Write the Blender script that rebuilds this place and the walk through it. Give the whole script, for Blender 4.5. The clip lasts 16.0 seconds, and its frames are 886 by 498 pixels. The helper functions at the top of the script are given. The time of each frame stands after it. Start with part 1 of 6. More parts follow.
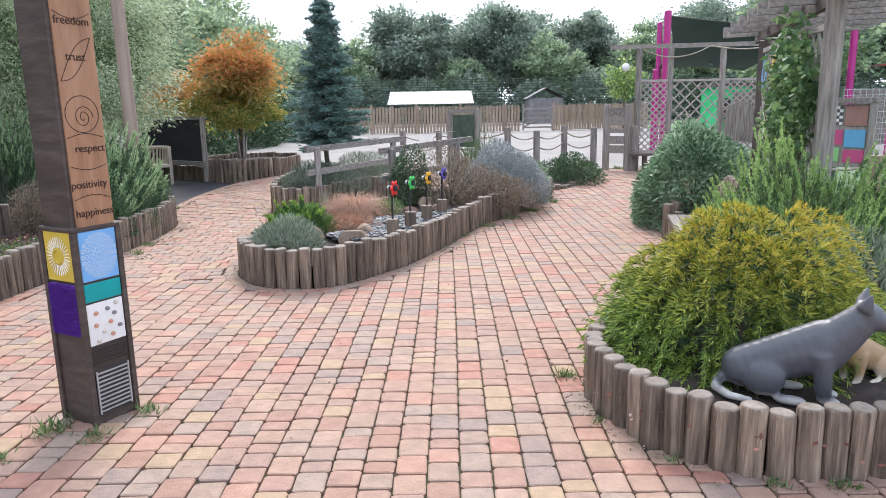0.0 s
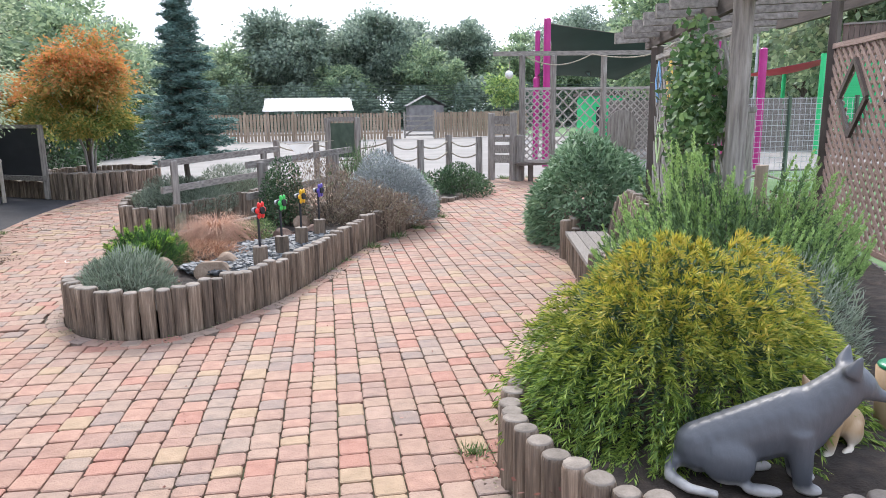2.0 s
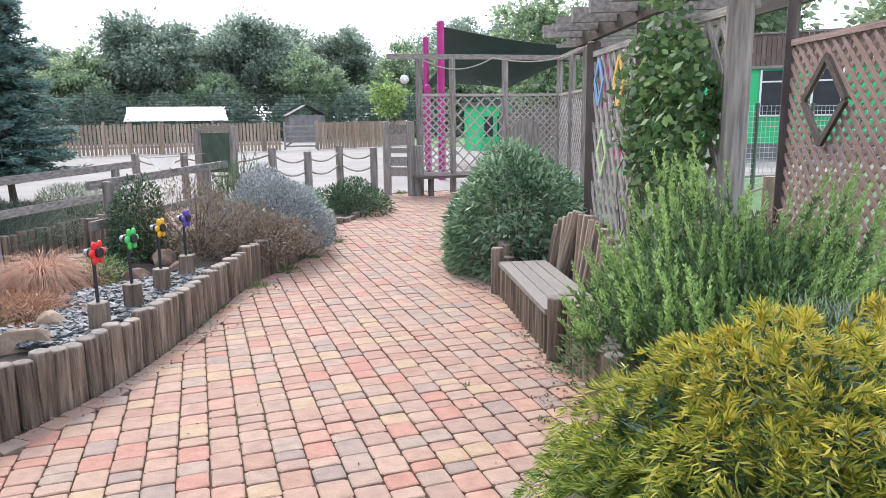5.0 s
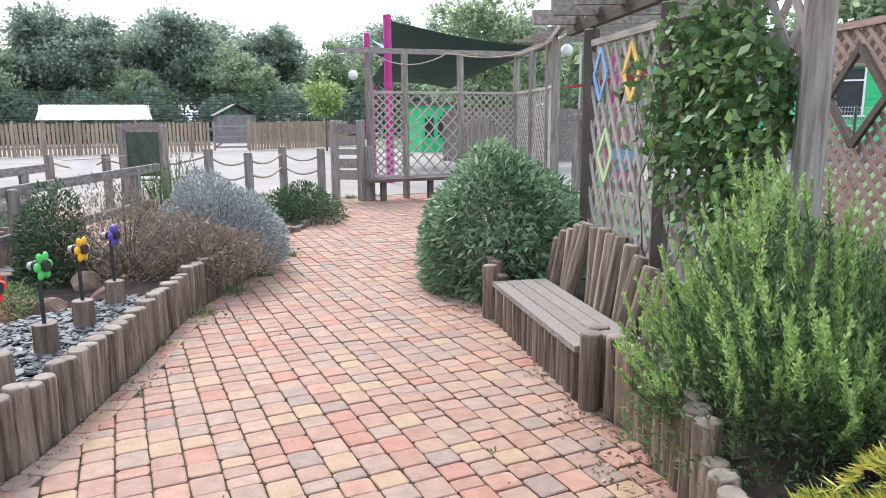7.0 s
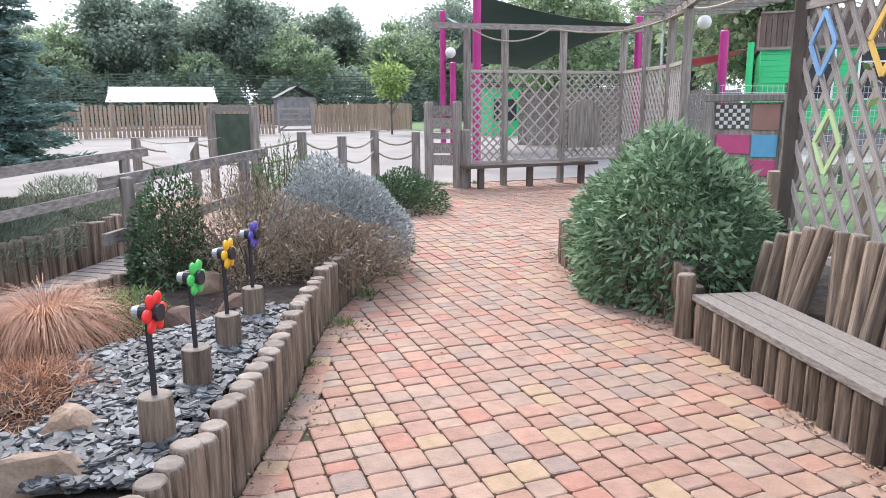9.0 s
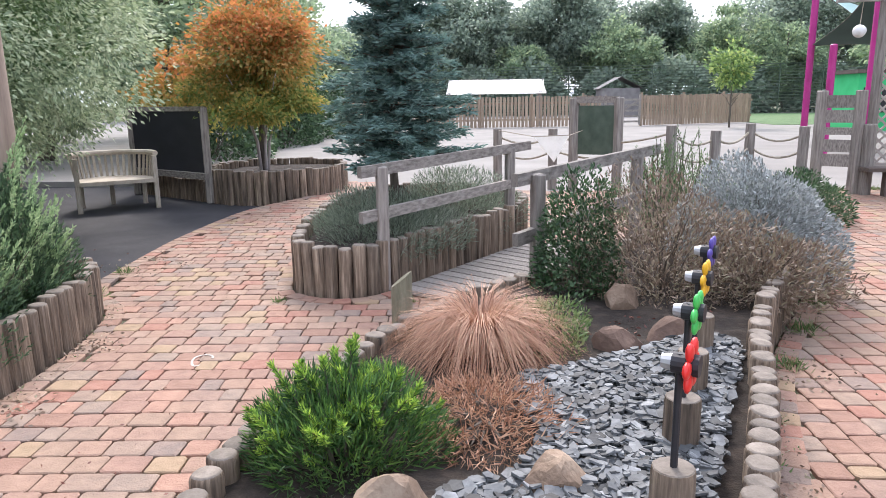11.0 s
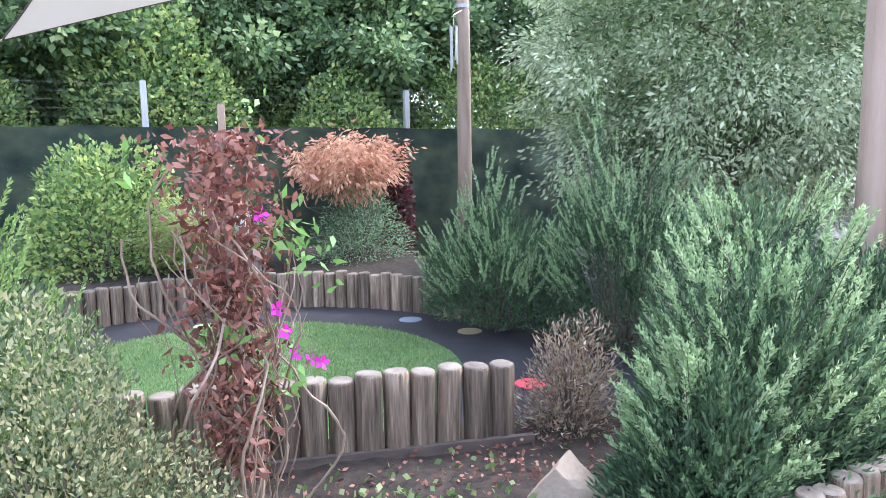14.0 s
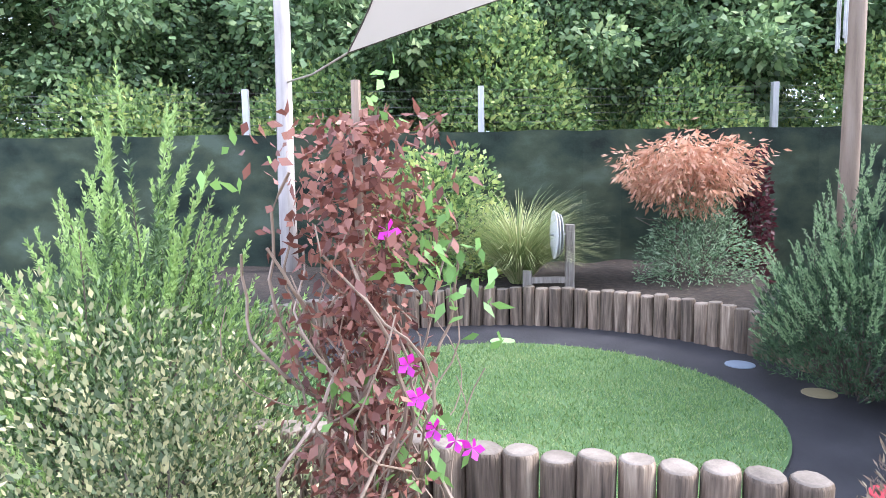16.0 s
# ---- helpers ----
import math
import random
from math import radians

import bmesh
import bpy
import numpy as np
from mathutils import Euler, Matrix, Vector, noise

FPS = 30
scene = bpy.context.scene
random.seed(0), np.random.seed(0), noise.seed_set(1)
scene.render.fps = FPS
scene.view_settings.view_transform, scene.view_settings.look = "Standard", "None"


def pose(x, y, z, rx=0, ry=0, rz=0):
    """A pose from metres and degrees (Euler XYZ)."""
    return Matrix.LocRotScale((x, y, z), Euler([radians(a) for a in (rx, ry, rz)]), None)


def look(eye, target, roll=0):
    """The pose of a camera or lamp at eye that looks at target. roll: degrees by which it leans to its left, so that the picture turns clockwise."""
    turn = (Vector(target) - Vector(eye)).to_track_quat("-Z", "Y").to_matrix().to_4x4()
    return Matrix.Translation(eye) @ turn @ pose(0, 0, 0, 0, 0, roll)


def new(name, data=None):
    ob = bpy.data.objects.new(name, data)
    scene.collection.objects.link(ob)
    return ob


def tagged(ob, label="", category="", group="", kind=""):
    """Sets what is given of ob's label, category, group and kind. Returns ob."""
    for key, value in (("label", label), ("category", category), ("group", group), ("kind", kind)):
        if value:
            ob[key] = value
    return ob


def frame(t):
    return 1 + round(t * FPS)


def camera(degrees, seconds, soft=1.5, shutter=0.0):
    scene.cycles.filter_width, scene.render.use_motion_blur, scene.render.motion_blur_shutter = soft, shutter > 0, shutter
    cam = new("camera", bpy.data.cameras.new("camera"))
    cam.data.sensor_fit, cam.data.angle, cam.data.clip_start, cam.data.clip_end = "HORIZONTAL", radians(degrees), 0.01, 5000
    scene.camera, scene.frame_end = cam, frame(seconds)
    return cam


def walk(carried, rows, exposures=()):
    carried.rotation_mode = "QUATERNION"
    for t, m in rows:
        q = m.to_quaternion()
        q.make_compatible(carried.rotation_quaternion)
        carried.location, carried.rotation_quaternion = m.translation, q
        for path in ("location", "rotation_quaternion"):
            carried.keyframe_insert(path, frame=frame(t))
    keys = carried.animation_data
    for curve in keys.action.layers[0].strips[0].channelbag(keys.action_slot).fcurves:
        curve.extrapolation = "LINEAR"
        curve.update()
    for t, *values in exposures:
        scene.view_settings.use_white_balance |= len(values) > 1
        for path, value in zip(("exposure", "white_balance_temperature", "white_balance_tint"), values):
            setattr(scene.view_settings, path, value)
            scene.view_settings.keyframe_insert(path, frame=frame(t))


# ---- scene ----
cam = camera(64.9, 16.0, soft=0.75)
METRES, EYE, TILT, LEAN, TURN = 8.0, 1.54, 0.0, 0.0, 0.0
ROWS = [
    (0.0, 0.0, 0.0, 0.0, -0.2, -11.62, 0.98),
    (0.5, 0.0063, 0.0233, 0.0008, -3.09, -11.69, 0.94),
    (1.0, 0.0097, 0.0492, 0.0009, -5.47, -11.67, 0.85),
    (1.5, 0.0083, 0.0793, 0.0018, -7.5, -11.54, 0.79),
    (2.0, 0.0077, 0.1099, 0.0015, -9.83, -11.2, 0.76),
    (2.5, 0.0083, 0.1418, 0.0014, -11.72, -10.97, 0.75),
    (3.0, 0.0041, 0.1736, 0.0005, -13.01, -10.89, 0.72),
    (3.5, 0.0004, 0.2042, -0.0002, -14.62, -10.73, 0.67),
    (4.0, 0.0066, 0.2348, -0.0013, -16.73, -10.6, 0.7),
    (6.5, 0.0183, 0.3812, -0.0075, -23.24, -10.37, 0.58),
    (7.0, 0.0085, 0.4152, -0.0079, -25.14, -10.43, 0.46),
    (7.5, -0.0021, 0.4514, -0.0091, -25.94, -10.68, 0.38),
    (8.0, -0.0156, 0.4878, -0.0099, -25.77, -11.03, 0.31),
    (10.5, -0.1082, 0.6279, -0.0108, -4.3, -12.27, 0.77),
    (11.0, -0.1315, 0.648, -0.0096, 3.43, -12.17, 0.81),
    (11.5, -0.1518, 0.6699, -0.007, 13.01, -11.91, 0.91),
    (12.0, -0.1759, 0.6836, -0.0052, 23.21, -11.02, 0.94),
    (12.5, -0.2049, 0.6937, -0.0012, 32.41, -9.98, 0.95),
    (13.0, -0.2324, 0.7076, -0.0002, 40.93, -8.83, 1.02),
    (13.5, -0.2579, 0.7227, -0.0004, 50.28, -7.99, 1.09),
    (14.0, -0.2838, 0.7358, -0.0023, 59.3, -7.44, 1.02),
    (14.5, -0.3081, 0.7528, -0.0033, 66.83, -6.98, 1.0),
    (15.0, -0.326, 0.7795, -0.004, 73.81, -6.74, 0.98),
    (15.5, -0.3421, 0.8045, -0.0061, 81.36, -6.51, 0.89),
    (16.0, -0.3637, 0.8305, -0.0067, 89.47, -6.35, 0.86),
]
walk(cam, [(t, pose(0, 0, EYE, TILT, LEAN, TURN) @ pose(METRES * x, METRES * y, METRES * z, 90 + pitch, roll, yaw)) for t, x, y, z, yaw, pitch, roll in ROWS],
     [(0.0, 0.6, 6300, 13), (8.0, 0.72, 6350, 15), (11.0, 0.7, 6450, 16), (12.5, 0.92, 6050, 13), (13.2, 1.2, 5850, 13), (14.5, 1.58, 5800, 18), (16.0, 1.6, 5900, 18)])

# ---------------------------------------------------------------- world, sun
SUN_EL, SUN_AZ = 46.0, -4.0          # degrees; azimuth from +y towards +x
world = bpy.data.worlds.new("overcast_sky")
world.use_nodes = True
wn, wl = world.node_tree.nodes, world.node_tree.links
sky = wn.new("ShaderNodeTexSky")
sky.sky_type, sky.sun_disc = "NISHITA", False
sky.sun_elevation, sky.sun_rotation = radians(SUN_EL), radians(SUN_AZ)
sky.dust_density, sky.air_density = 4.0, 1.2
veil = wn.new("ShaderNodeMix")
veil.data_type = "RGBA"
veil.inputs[0].default_value = 0.72
veil.inputs[7].default_value = (8.5, 9.3, 11.0, 1)
wl.new(sky.outputs[0], veil.inputs[6])
wl.new(veil.outputs[2], wn["Background"].inputs[0])
wn["Background"].inputs[1].default_value = 0.15
scene.world = world
sun = new("sun", bpy.data.lights.new("sun", "SUN"))
sun.data.energy, sun.data.angle, sun.data.color = 2.5, radians(20), (1.0, 0.95, 0.87)
az = radians(SUN_AZ)
sun.matrix_world = look((0, 0, 0), (-math.sin(az) * math.cos(radians(SUN_EL)), -math.cos(az) * math.cos(radians(SUN_EL)), -math.sin(radians(SUN_EL))))


# ---------------------------------------------------------------- materials
def mat_base(name, rough=0.7, metal=0.0):
    m = bpy.data.materials.new(name)
    m.use_nodes = True
    b = m.node_tree.nodes["Principled BSDF"]
    b.inputs["Roughness"].default_value = rough
    b.inputs["Metallic"].default_value = metal
    return m, m.node_tree.nodes, m.node_tree.links, b


def ramp(n, cols):
    r = n.new("ShaderNodeValToRGB")
    while len(r.color_ramp.elements) < len(cols):
        r.color_ramp.elements.new(0.5)
    for i, c in enumerate(cols):
        r.color_ramp.elements[i].position = i / (len(cols) - 1)
        r.color_ramp.elements[i].color = (*c, 1)
    return r


def noise_tex(n, l, scale, stretch=(1, 1, 1), detail=5, vec=None, shift=None):
    t = n.new("ShaderNodeTexNoise")
    t.inputs["Scale"].default_value, t.inputs["Detail"].default_value = scale, detail
    mp = n.new("ShaderNodeMapping")
    mp.inputs["Scale"].default_value = stretch
    tc = n.new("ShaderNodeTexCoord")
    l.new(tc.outputs["Object"], mp.inputs[0])
    if shift:
        l.new(shift, mp.inputs["Location"])
    l.new(mp.outputs[0], t.inputs["Vector"])
    return t


def surface(name, cols, rough=0.75, scale=8, fine=90, bump=0.3, stretch=(1, 1, 1), metal=0.0, vary=0.0, island=False, spec=0.5, contrast=1.5):
    """Two scales of noise over a ramp of colours, with fine relief; vary: spread of value from piece to piece."""
    m, n, l, b = mat_base(name, rough, metal)
    info = n.new("ShaderNodeObjectInfo")
    rnd = n.new("ShaderNodeNewGeometry").outputs["Random Per Island"] if island else info.outputs["Random"]
    mul = n.new("ShaderNodeVectorMath")
    mul.operation = "SCALE"
    mul.inputs[0].default_value = (17.0, 31.0, 43.0)
    l.new(rnd, mul.inputs["Scale"])
    sh = mul.outputs[0] if vary else None
    a = noise_tex(n, l, scale, stretch, shift=sh)
    f = noise_tex(n, l, fine, stretch, 3, shift=sh)
    mx = n.new("ShaderNodeMath")
    mx.operation = "MULTIPLY_ADD"
    l.new(f.outputs[0], mx.inputs[0])
    mx.inputs[1].default_value = 0.45
    mx2 = n.new("ShaderNodeMath")
    mx2.operation = "MULTIPLY_ADD"
    l.new(a.outputs[0], mx2.inputs[0])
    mx2.inputs[1].default_value, mx2.inputs[2].default_value = contrast, 0.28 - contrast / 2
    l.new(mx2.outputs[0], mx.inputs[2])
    r = ramp(n, cols)
    l.new(mx.outputs[0], r.inputs[0])
    out = r.outputs[0]
    if vary:
        hs = n.new("ShaderNodeHueSaturation")
        mr = n.new("ShaderNodeMapRange")
        mr.inputs["To Min"].default_value, mr.inputs["To Max"].default_value = 1 - vary, 1 + vary
        l.new(rnd, mr.inputs[0])
        l.new(mr.outputs[0], hs.inputs["Value"])
        l.new(out, hs.inputs["Color"])
        out = hs.outputs[0]
    l.new(out, b.inputs["Base Color"])
    b.inputs["Specular IOR Level"].default_value = spec
    if bump:
        bp = n.new("ShaderNodeBump")
        bp.inputs["Strength"].default_value, bp.inputs["Distance"].default_value = bump, 0.01
        l.new(mx.outputs[0], bp.inputs["Height"])
        l.new(bp.outputs[0], b.inputs["Normal"])
    return m


def leafy(name, cols, rough=0.55, glow=0.35, zcols=None, patch=0.6, lift=1.5):
    """Leaves: colour from leaf to leaf and patch to patch, some light let through."""
    m, n, l, b = mat_base(name, rough)
    g = n.new("ShaderNodeNewGeometry")
    t = noise_tex(n, l, 1.6, detail=2)
    ad = n.new("ShaderNodeMath")
    ad.operation = "MULTIPLY_ADD"
    l.new(t.outputs[0], ad.inputs[0])
    ad.inputs[1].default_value = patch
    sc = n.new("ShaderNodeMath")
    sc.operation = "MULTIPLY_ADD"
    l.new(g.outputs["Random Per Island"], sc.inputs[0])
    sc.inputs[1].default_value, sc.inputs[2].default_value = 0.75, -0.19
    l.new(sc.outputs[0], ad.inputs[2])
    r = ramp(n, [tuple(min(0.7, v * lift) for v in c) for c in cols])
    l.new(ad.outputs[0], r.inputs[0])
    out = r.outputs[0]
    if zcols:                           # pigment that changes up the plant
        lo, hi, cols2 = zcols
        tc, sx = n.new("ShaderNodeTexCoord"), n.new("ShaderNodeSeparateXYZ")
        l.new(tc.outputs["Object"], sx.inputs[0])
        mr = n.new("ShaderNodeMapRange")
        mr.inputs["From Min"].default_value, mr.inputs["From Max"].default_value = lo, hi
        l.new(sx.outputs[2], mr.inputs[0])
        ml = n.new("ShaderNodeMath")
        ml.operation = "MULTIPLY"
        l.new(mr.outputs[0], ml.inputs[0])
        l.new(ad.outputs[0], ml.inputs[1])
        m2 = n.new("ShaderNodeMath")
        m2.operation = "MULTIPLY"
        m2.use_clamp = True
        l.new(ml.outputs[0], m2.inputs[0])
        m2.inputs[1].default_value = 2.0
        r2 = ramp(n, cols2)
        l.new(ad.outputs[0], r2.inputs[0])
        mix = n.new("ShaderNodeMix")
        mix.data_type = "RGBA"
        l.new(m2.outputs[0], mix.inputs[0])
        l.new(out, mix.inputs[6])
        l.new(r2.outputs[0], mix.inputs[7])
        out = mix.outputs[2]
    l.new(out, b.inputs["Base Color"])
    tr = n.new("ShaderNodeBsdfTranslucent")
    l.new(out, tr.inputs[0])
    ms = n.new("ShaderNodeMixShader")
    ms.inputs[0].default_value = glow
    l.new(b.outputs[0], ms.inputs[1])
    l.new(tr.outputs[0], ms.inputs[2])
    l.new(ms.outputs[0], n["Material Output"].inputs[0])
    return m


def paver_mat(name, island):
    m = surface(name, [(0.13, 0.08, 0.056), (0.28, 0.172, 0.119), (0.4, 0.262, 0.184)], 0.78, 14, 120, 0.8, vary=0.16, island=island)
    n, l = m.node_tree.nodes, m.node_tree.links
    rnd = n.new("ShaderNodeNewGeometry").outputs["Random Per Island"] if island else n.new("ShaderNodeObjectInfo").outputs["Random"]
    hue = ramp(n, [(0.326, 0.176, 0.128), (0.361, 0.251, 0.18), (0.308, 0.207, 0.167), (0.22, 0.189, 0.172), (0.37, 0.238, 0.172), (0.378, 0.15, 0.11), (0.387, 0.29, 0.167), (0.317, 0.198, 0.15), (0.264, 0.207, 0.163), (0.361, 0.255, 0.194), (0.29, 0.167, 0.132), (0.238, 0.211, 0.176), (0.37, 0.194, 0.141), (0.343, 0.264, 0.185)])
    hue.color_ramp.interpolation = "CONSTANT"
    l.new(rnd, hue.inputs[0])
    mix = n.new("ShaderNodeMix")
    mix.data_type, mix.blend_type = "RGBA", "MIX"
    mix.inputs[0].default_value = 0.5
    b = n["Principled BSDF"]
    src = b.inputs["Base Color"].links[0].from_socket
    l.new(src, mix.inputs[6])
    l.new(hue.outputs[0], mix.inputs[7])
    l.new(mix.outputs[2], b.inputs["Base Color"])
    return m


M = {}
M["paver"] = paver_mat("clay_paver", False)
M["paver_far"] = paver_mat("clay_paver_joined", True)
M["joint"] = surface("sandy_joint", [(0.03, 0.028, 0.018), (0.075, 0.06, 0.043), (0.06, 0.068, 0.03), (0.12, 0.095, 0.068)], 0.95, 2.5, 150, 0.5, contrast=2.4)
M["log"] = surface("round_timber", [(0.03, 0.023, 0.016), (0.125, 0.092, 0.066), (0.22, 0.165, 0.118), (0.37, 0.295, 0.22)], 0.78, 4.0, 16, 0.9, (9, 9, 0.55), vary=0.32, contrast=1.9)
M["logtop"] = surface("cut_timber_end", [(0.09, 0.075, 0.06), (0.19, 0.16, 0.13), (0.29, 0.25, 0.21)], 0.8, 16, 130, 0.3, vary=0.2)
M["greywood"] = surface("weathered_grey_wood", [(0.11, 0.096, 0.084), (0.24, 0.215, 0.19), (0.36, 0.33, 0.295)], 0.8, 4, 18, 0.5, (8, 8, 0.8), vary=0.15, contrast=1.9)
M["darkwood"] = surface("dark_stained_wood", [(0.05, 0.04, 0.036), (0.1, 0.078, 0.065), (0.16, 0.125, 0.105)], 0.75, 5, 60, 0.3, (2, 2, 0.5), vary=0.15)
M["lathwood"] = surface("lattice_wood", [(0.16, 0.1, 0.08), (0.29, 0.2, 0.165), (0.4, 0.31, 0.26)], 0.8, 6, 60, 0.3, vary=0.2, island=True)
M["lathgrey"] = surface("lattice_grey_wood", [(0.17, 0.15, 0.13), (0.33, 0.3, 0.27), (0.46, 0.42, 0.38)], 0.8, 6, 60, 0.3, vary=0.2, island=True)
M["picket"] = surface("picket_wood", [(0.2, 0.14, 0.1), (0.33, 0.25, 0.18), (0.42, 0.33, 0.25)], 0.85, 3, 40, 0.2, vary=0.2)
M["soil"] = surface("bark_soil", [(0.009, 0.007, 0.005), (0.026, 0.019, 0.014), (0.068, 0.048, 0.036)], 0.95, 14, 110, 1.0)
M["rubber"] = surface("dark_rubber_surface", [(0.016, 0.016, 0.02), (0.026, 0.026, 0.031), (0.045, 0.044, 0.05)], 0.85, 3, 260, 0.5)
M["yard"] = surface("pale_tarmac", [(0.19, 0.18, 0.165), (0.24, 0.228, 0.21), (0.3, 0.285, 0.262)], 0.9, 0.8, 60, 0.2)
M["lawn"] = surface("mown_grass", [(0.045, 0.1, 0.035), (0.09, 0.17, 0.06), (0.15, 0.22, 0.1)], 0.9, 2.5, 120, 0.8)
M["ground"] = surface("rough_ground", [(0.05, 0.06, 0.025), (0.09, 0.1, 0.045), (0.14, 0.13, 0.07)], 0.95, 0.7, 30, 0.5)
M["bark"] = surface("tree_bark", [(0.05, 0.04, 0.032), (0.12, 0.1, 0.08), (0.2, 0.17, 0.14)], 0.9, 8, 50, 0.8, (3, 3, 0.6))
M["polewood"] = surface("peeled_pole", [(0.2, 0.145, 0.11), (0.32, 0.245, 0.19), (0.4, 0.32, 0.26)], 0.7, 4, 50, 0.3, (4, 4, 0.3))
M["polegrey"] = surface("grey_peeled_pole", [(0.3, 0.27, 0.26), (0.44, 0.4, 0.38), (0.52, 0.48, 0.46)], 0.7, 4, 50, 0.3, (4, 4, 0.3))
M["magenta"] = surface("magenta_paint", [(0.32, 0.015, 0.14), (0.42, 0.02, 0.19), (0.48, 0.04, 0.23)], 0.45, 3, 40, 0.05)
M["green"] = surface("bright_green_paint", [(0.02, 0.42, 0.14), (0.03, 0.52, 0.18), (0.05, 0.58, 0.22)], 0.5, 2, 30, 0.05)
M["roofwhite"] = surface("pale_roof_sheet", [(0.55, 0.56, 0.6), (0.68, 0.69, 0.72), (0.76, 0.77, 0.8)], 0.45, 1.5, 30, 0.1)
M["fascia"] = surface("brown_fascia_boards", [(0.07, 0.05, 0.042), (0.13, 0.092, 0.076), (0.19, 0.145, 0.12)], 0.8, 3, 40, 0.2, vary=0.25)
M["greyshed"] = surface("grey_shed_boards", [(0.12, 0.11, 0.11), (0.19, 0.18, 0.18), (0.26, 0.25, 0.24)], 0.85, 3, 30, 0.2)
M["black"] = surface("chalkboard", [(0.012, 0.013, 0.016), (0.02, 0.021, 0.026), (0.034, 0.035, 0.04)], 0.55, 4, 60, 0.1)
M["rope"] = surface("weathered_rope", [(0.2, 0.17, 0.13), (0.36, 0.32, 0.25), (0.48, 0.43, 0.35)], 0.9, 30, 160, 0.6)
M["white"] = surface("white_paint", [(0.6, 0.6, 0.58), (0.75, 0.75, 0.73), (0.82, 0.82, 0.8)], 0.5, 6, 60, 0.1)
M["screen"] = surface("green_screen_mesh", [(0.012, 0.026, 0.02), (0.045, 0.075, 0.055), (0.09, 0.12, 0.075), (0.15, 0.2, 0.15)], 0.75, 1.4, 60, 0.3, (1, 1, 1.6), contrast=2.6)
M["steel"] = surface("galvanised_steel", [(0.35, 0.36, 0.37), (0.48, 0.49, 0.5), (0.58, 0.59, 0.6)], 0.5, 8, 60, 0.1, metal=0.6)
M["sail"] = leafy("beige_sail_cloth", [(0.4, 0.36, 0.31), (0.44, 0.4, 0.35), (0.48, 0.44, 0.38)], 0.85, 0.45, lift=1.0)
M["sailgreen"] = surface("dark_green_sail", [(0.015, 0.04, 0.03), (0.022, 0.055, 0.042), (0.03, 0.07, 0.055)], 0.8, 1.2, 80, 0.1)
M["sailmint"] = surface("pale_mint_sail", [(0.3, 0.45, 0.4), (0.38, 0.54, 0.48), (0.45, 0.6, 0.55)], 0.8, 1.2, 80, 0.1)
M["sailred"] = surface("red_sail", [(0.5, 0.05, 0.07), (0.6, 0.08, 0.1), (0.65, 0.12, 0.14)], 0.8, 1.2, 80, 0.1)
M["slate"] = surface("slate_chips", [(0.045, 0.05, 0.055), (0.105, 0.112, 0.114), (0.25, 0.26, 0.265)], 0.68, 9, 60, 0.4, vary=0.75, island=True)
M["rock"] = surface("sandstone_rock", [(0.1, 0.065, 0.045), (0.23, 0.16, 0.11), (0.38, 0.3, 0.22)], 0.85, 5, 60, 1.0, vary=0.2)
M["palerock"] = surface("pale_limestone", [(0.2, 0.145, 0.1), (0.33, 0.265, 0.2), (0.42, 0.37, 0.3)], 0.85, 4, 60, 0.7)
M["redrock"] = surface("dark_brown_rock", [(0.07, 0.045, 0.035), (0.15, 0.095, 0.07), (0.24, 0.16, 0.12)], 0.85, 6, 60, 0.8)

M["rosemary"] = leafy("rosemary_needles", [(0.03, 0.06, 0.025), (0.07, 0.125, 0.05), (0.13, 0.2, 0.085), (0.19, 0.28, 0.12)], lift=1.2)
M["rosemary_tip"] = leafy("rosemary_tip_needles", [(0.13, 0.21, 0.075), (0.22, 0.32, 0.11), (0.32, 0.42, 0.17)], glow=0.5, lift=1.5)
M["rosemary_blue"] = leafy("grey_rosemary_needles", [(0.014, 0.034, 0.018), (0.045, 0.09, 0.045), (0.09, 0.16, 0.08), (0.15, 0.24, 0.125)], lift=1.1)
M["rosemary_blue_tip"] = leafy("grey_rosemary_tip_needles", [(0.12, 0.195, 0.1), (0.23, 0.325, 0.17), (0.38, 0.47, 0.29)], glow=0.5, lift=1.55)
M["sage"] = leafy("sage_leaves", [(0.04, 0.075, 0.04), (0.09, 0.155, 0.085), (0.17, 0.25, 0.15), (0.28, 0.36, 0.25)], lift=1.55)
M["silver"] = leafy("silver_foliage", [(0.11, 0.125, 0.12), (0.22, 0.24, 0.235), (0.34, 0.37, 0.365), (0.45, 0.48, 0.475)], glow=0.2, lift=1.2)
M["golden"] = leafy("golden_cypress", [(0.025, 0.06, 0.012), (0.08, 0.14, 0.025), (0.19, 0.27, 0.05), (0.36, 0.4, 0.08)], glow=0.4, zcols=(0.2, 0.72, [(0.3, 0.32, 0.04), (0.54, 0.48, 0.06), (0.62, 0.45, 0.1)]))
M["lime"] = leafy("lime_euphorbia", [(0.03, 0.09, 0.02), (0.1, 0.2, 0.04), (0.25, 0.38, 0.06), (0.42, 0.52, 0.1)], glow=0.4)
M["lavender"] = leafy("lavender_foliage", [(0.05, 0.07, 0.05), (0.11, 0.14, 0.1), (0.19, 0.23, 0.17), (0.27, 0.29, 0.24)])
M["bronze"] = leafy("bronze_sedge", [(0.13, 0.06, 0.035), (0.26, 0.13, 0.08), (0.38, 0.22, 0.14), (0.46, 0.32, 0.22)], glow=0.25)
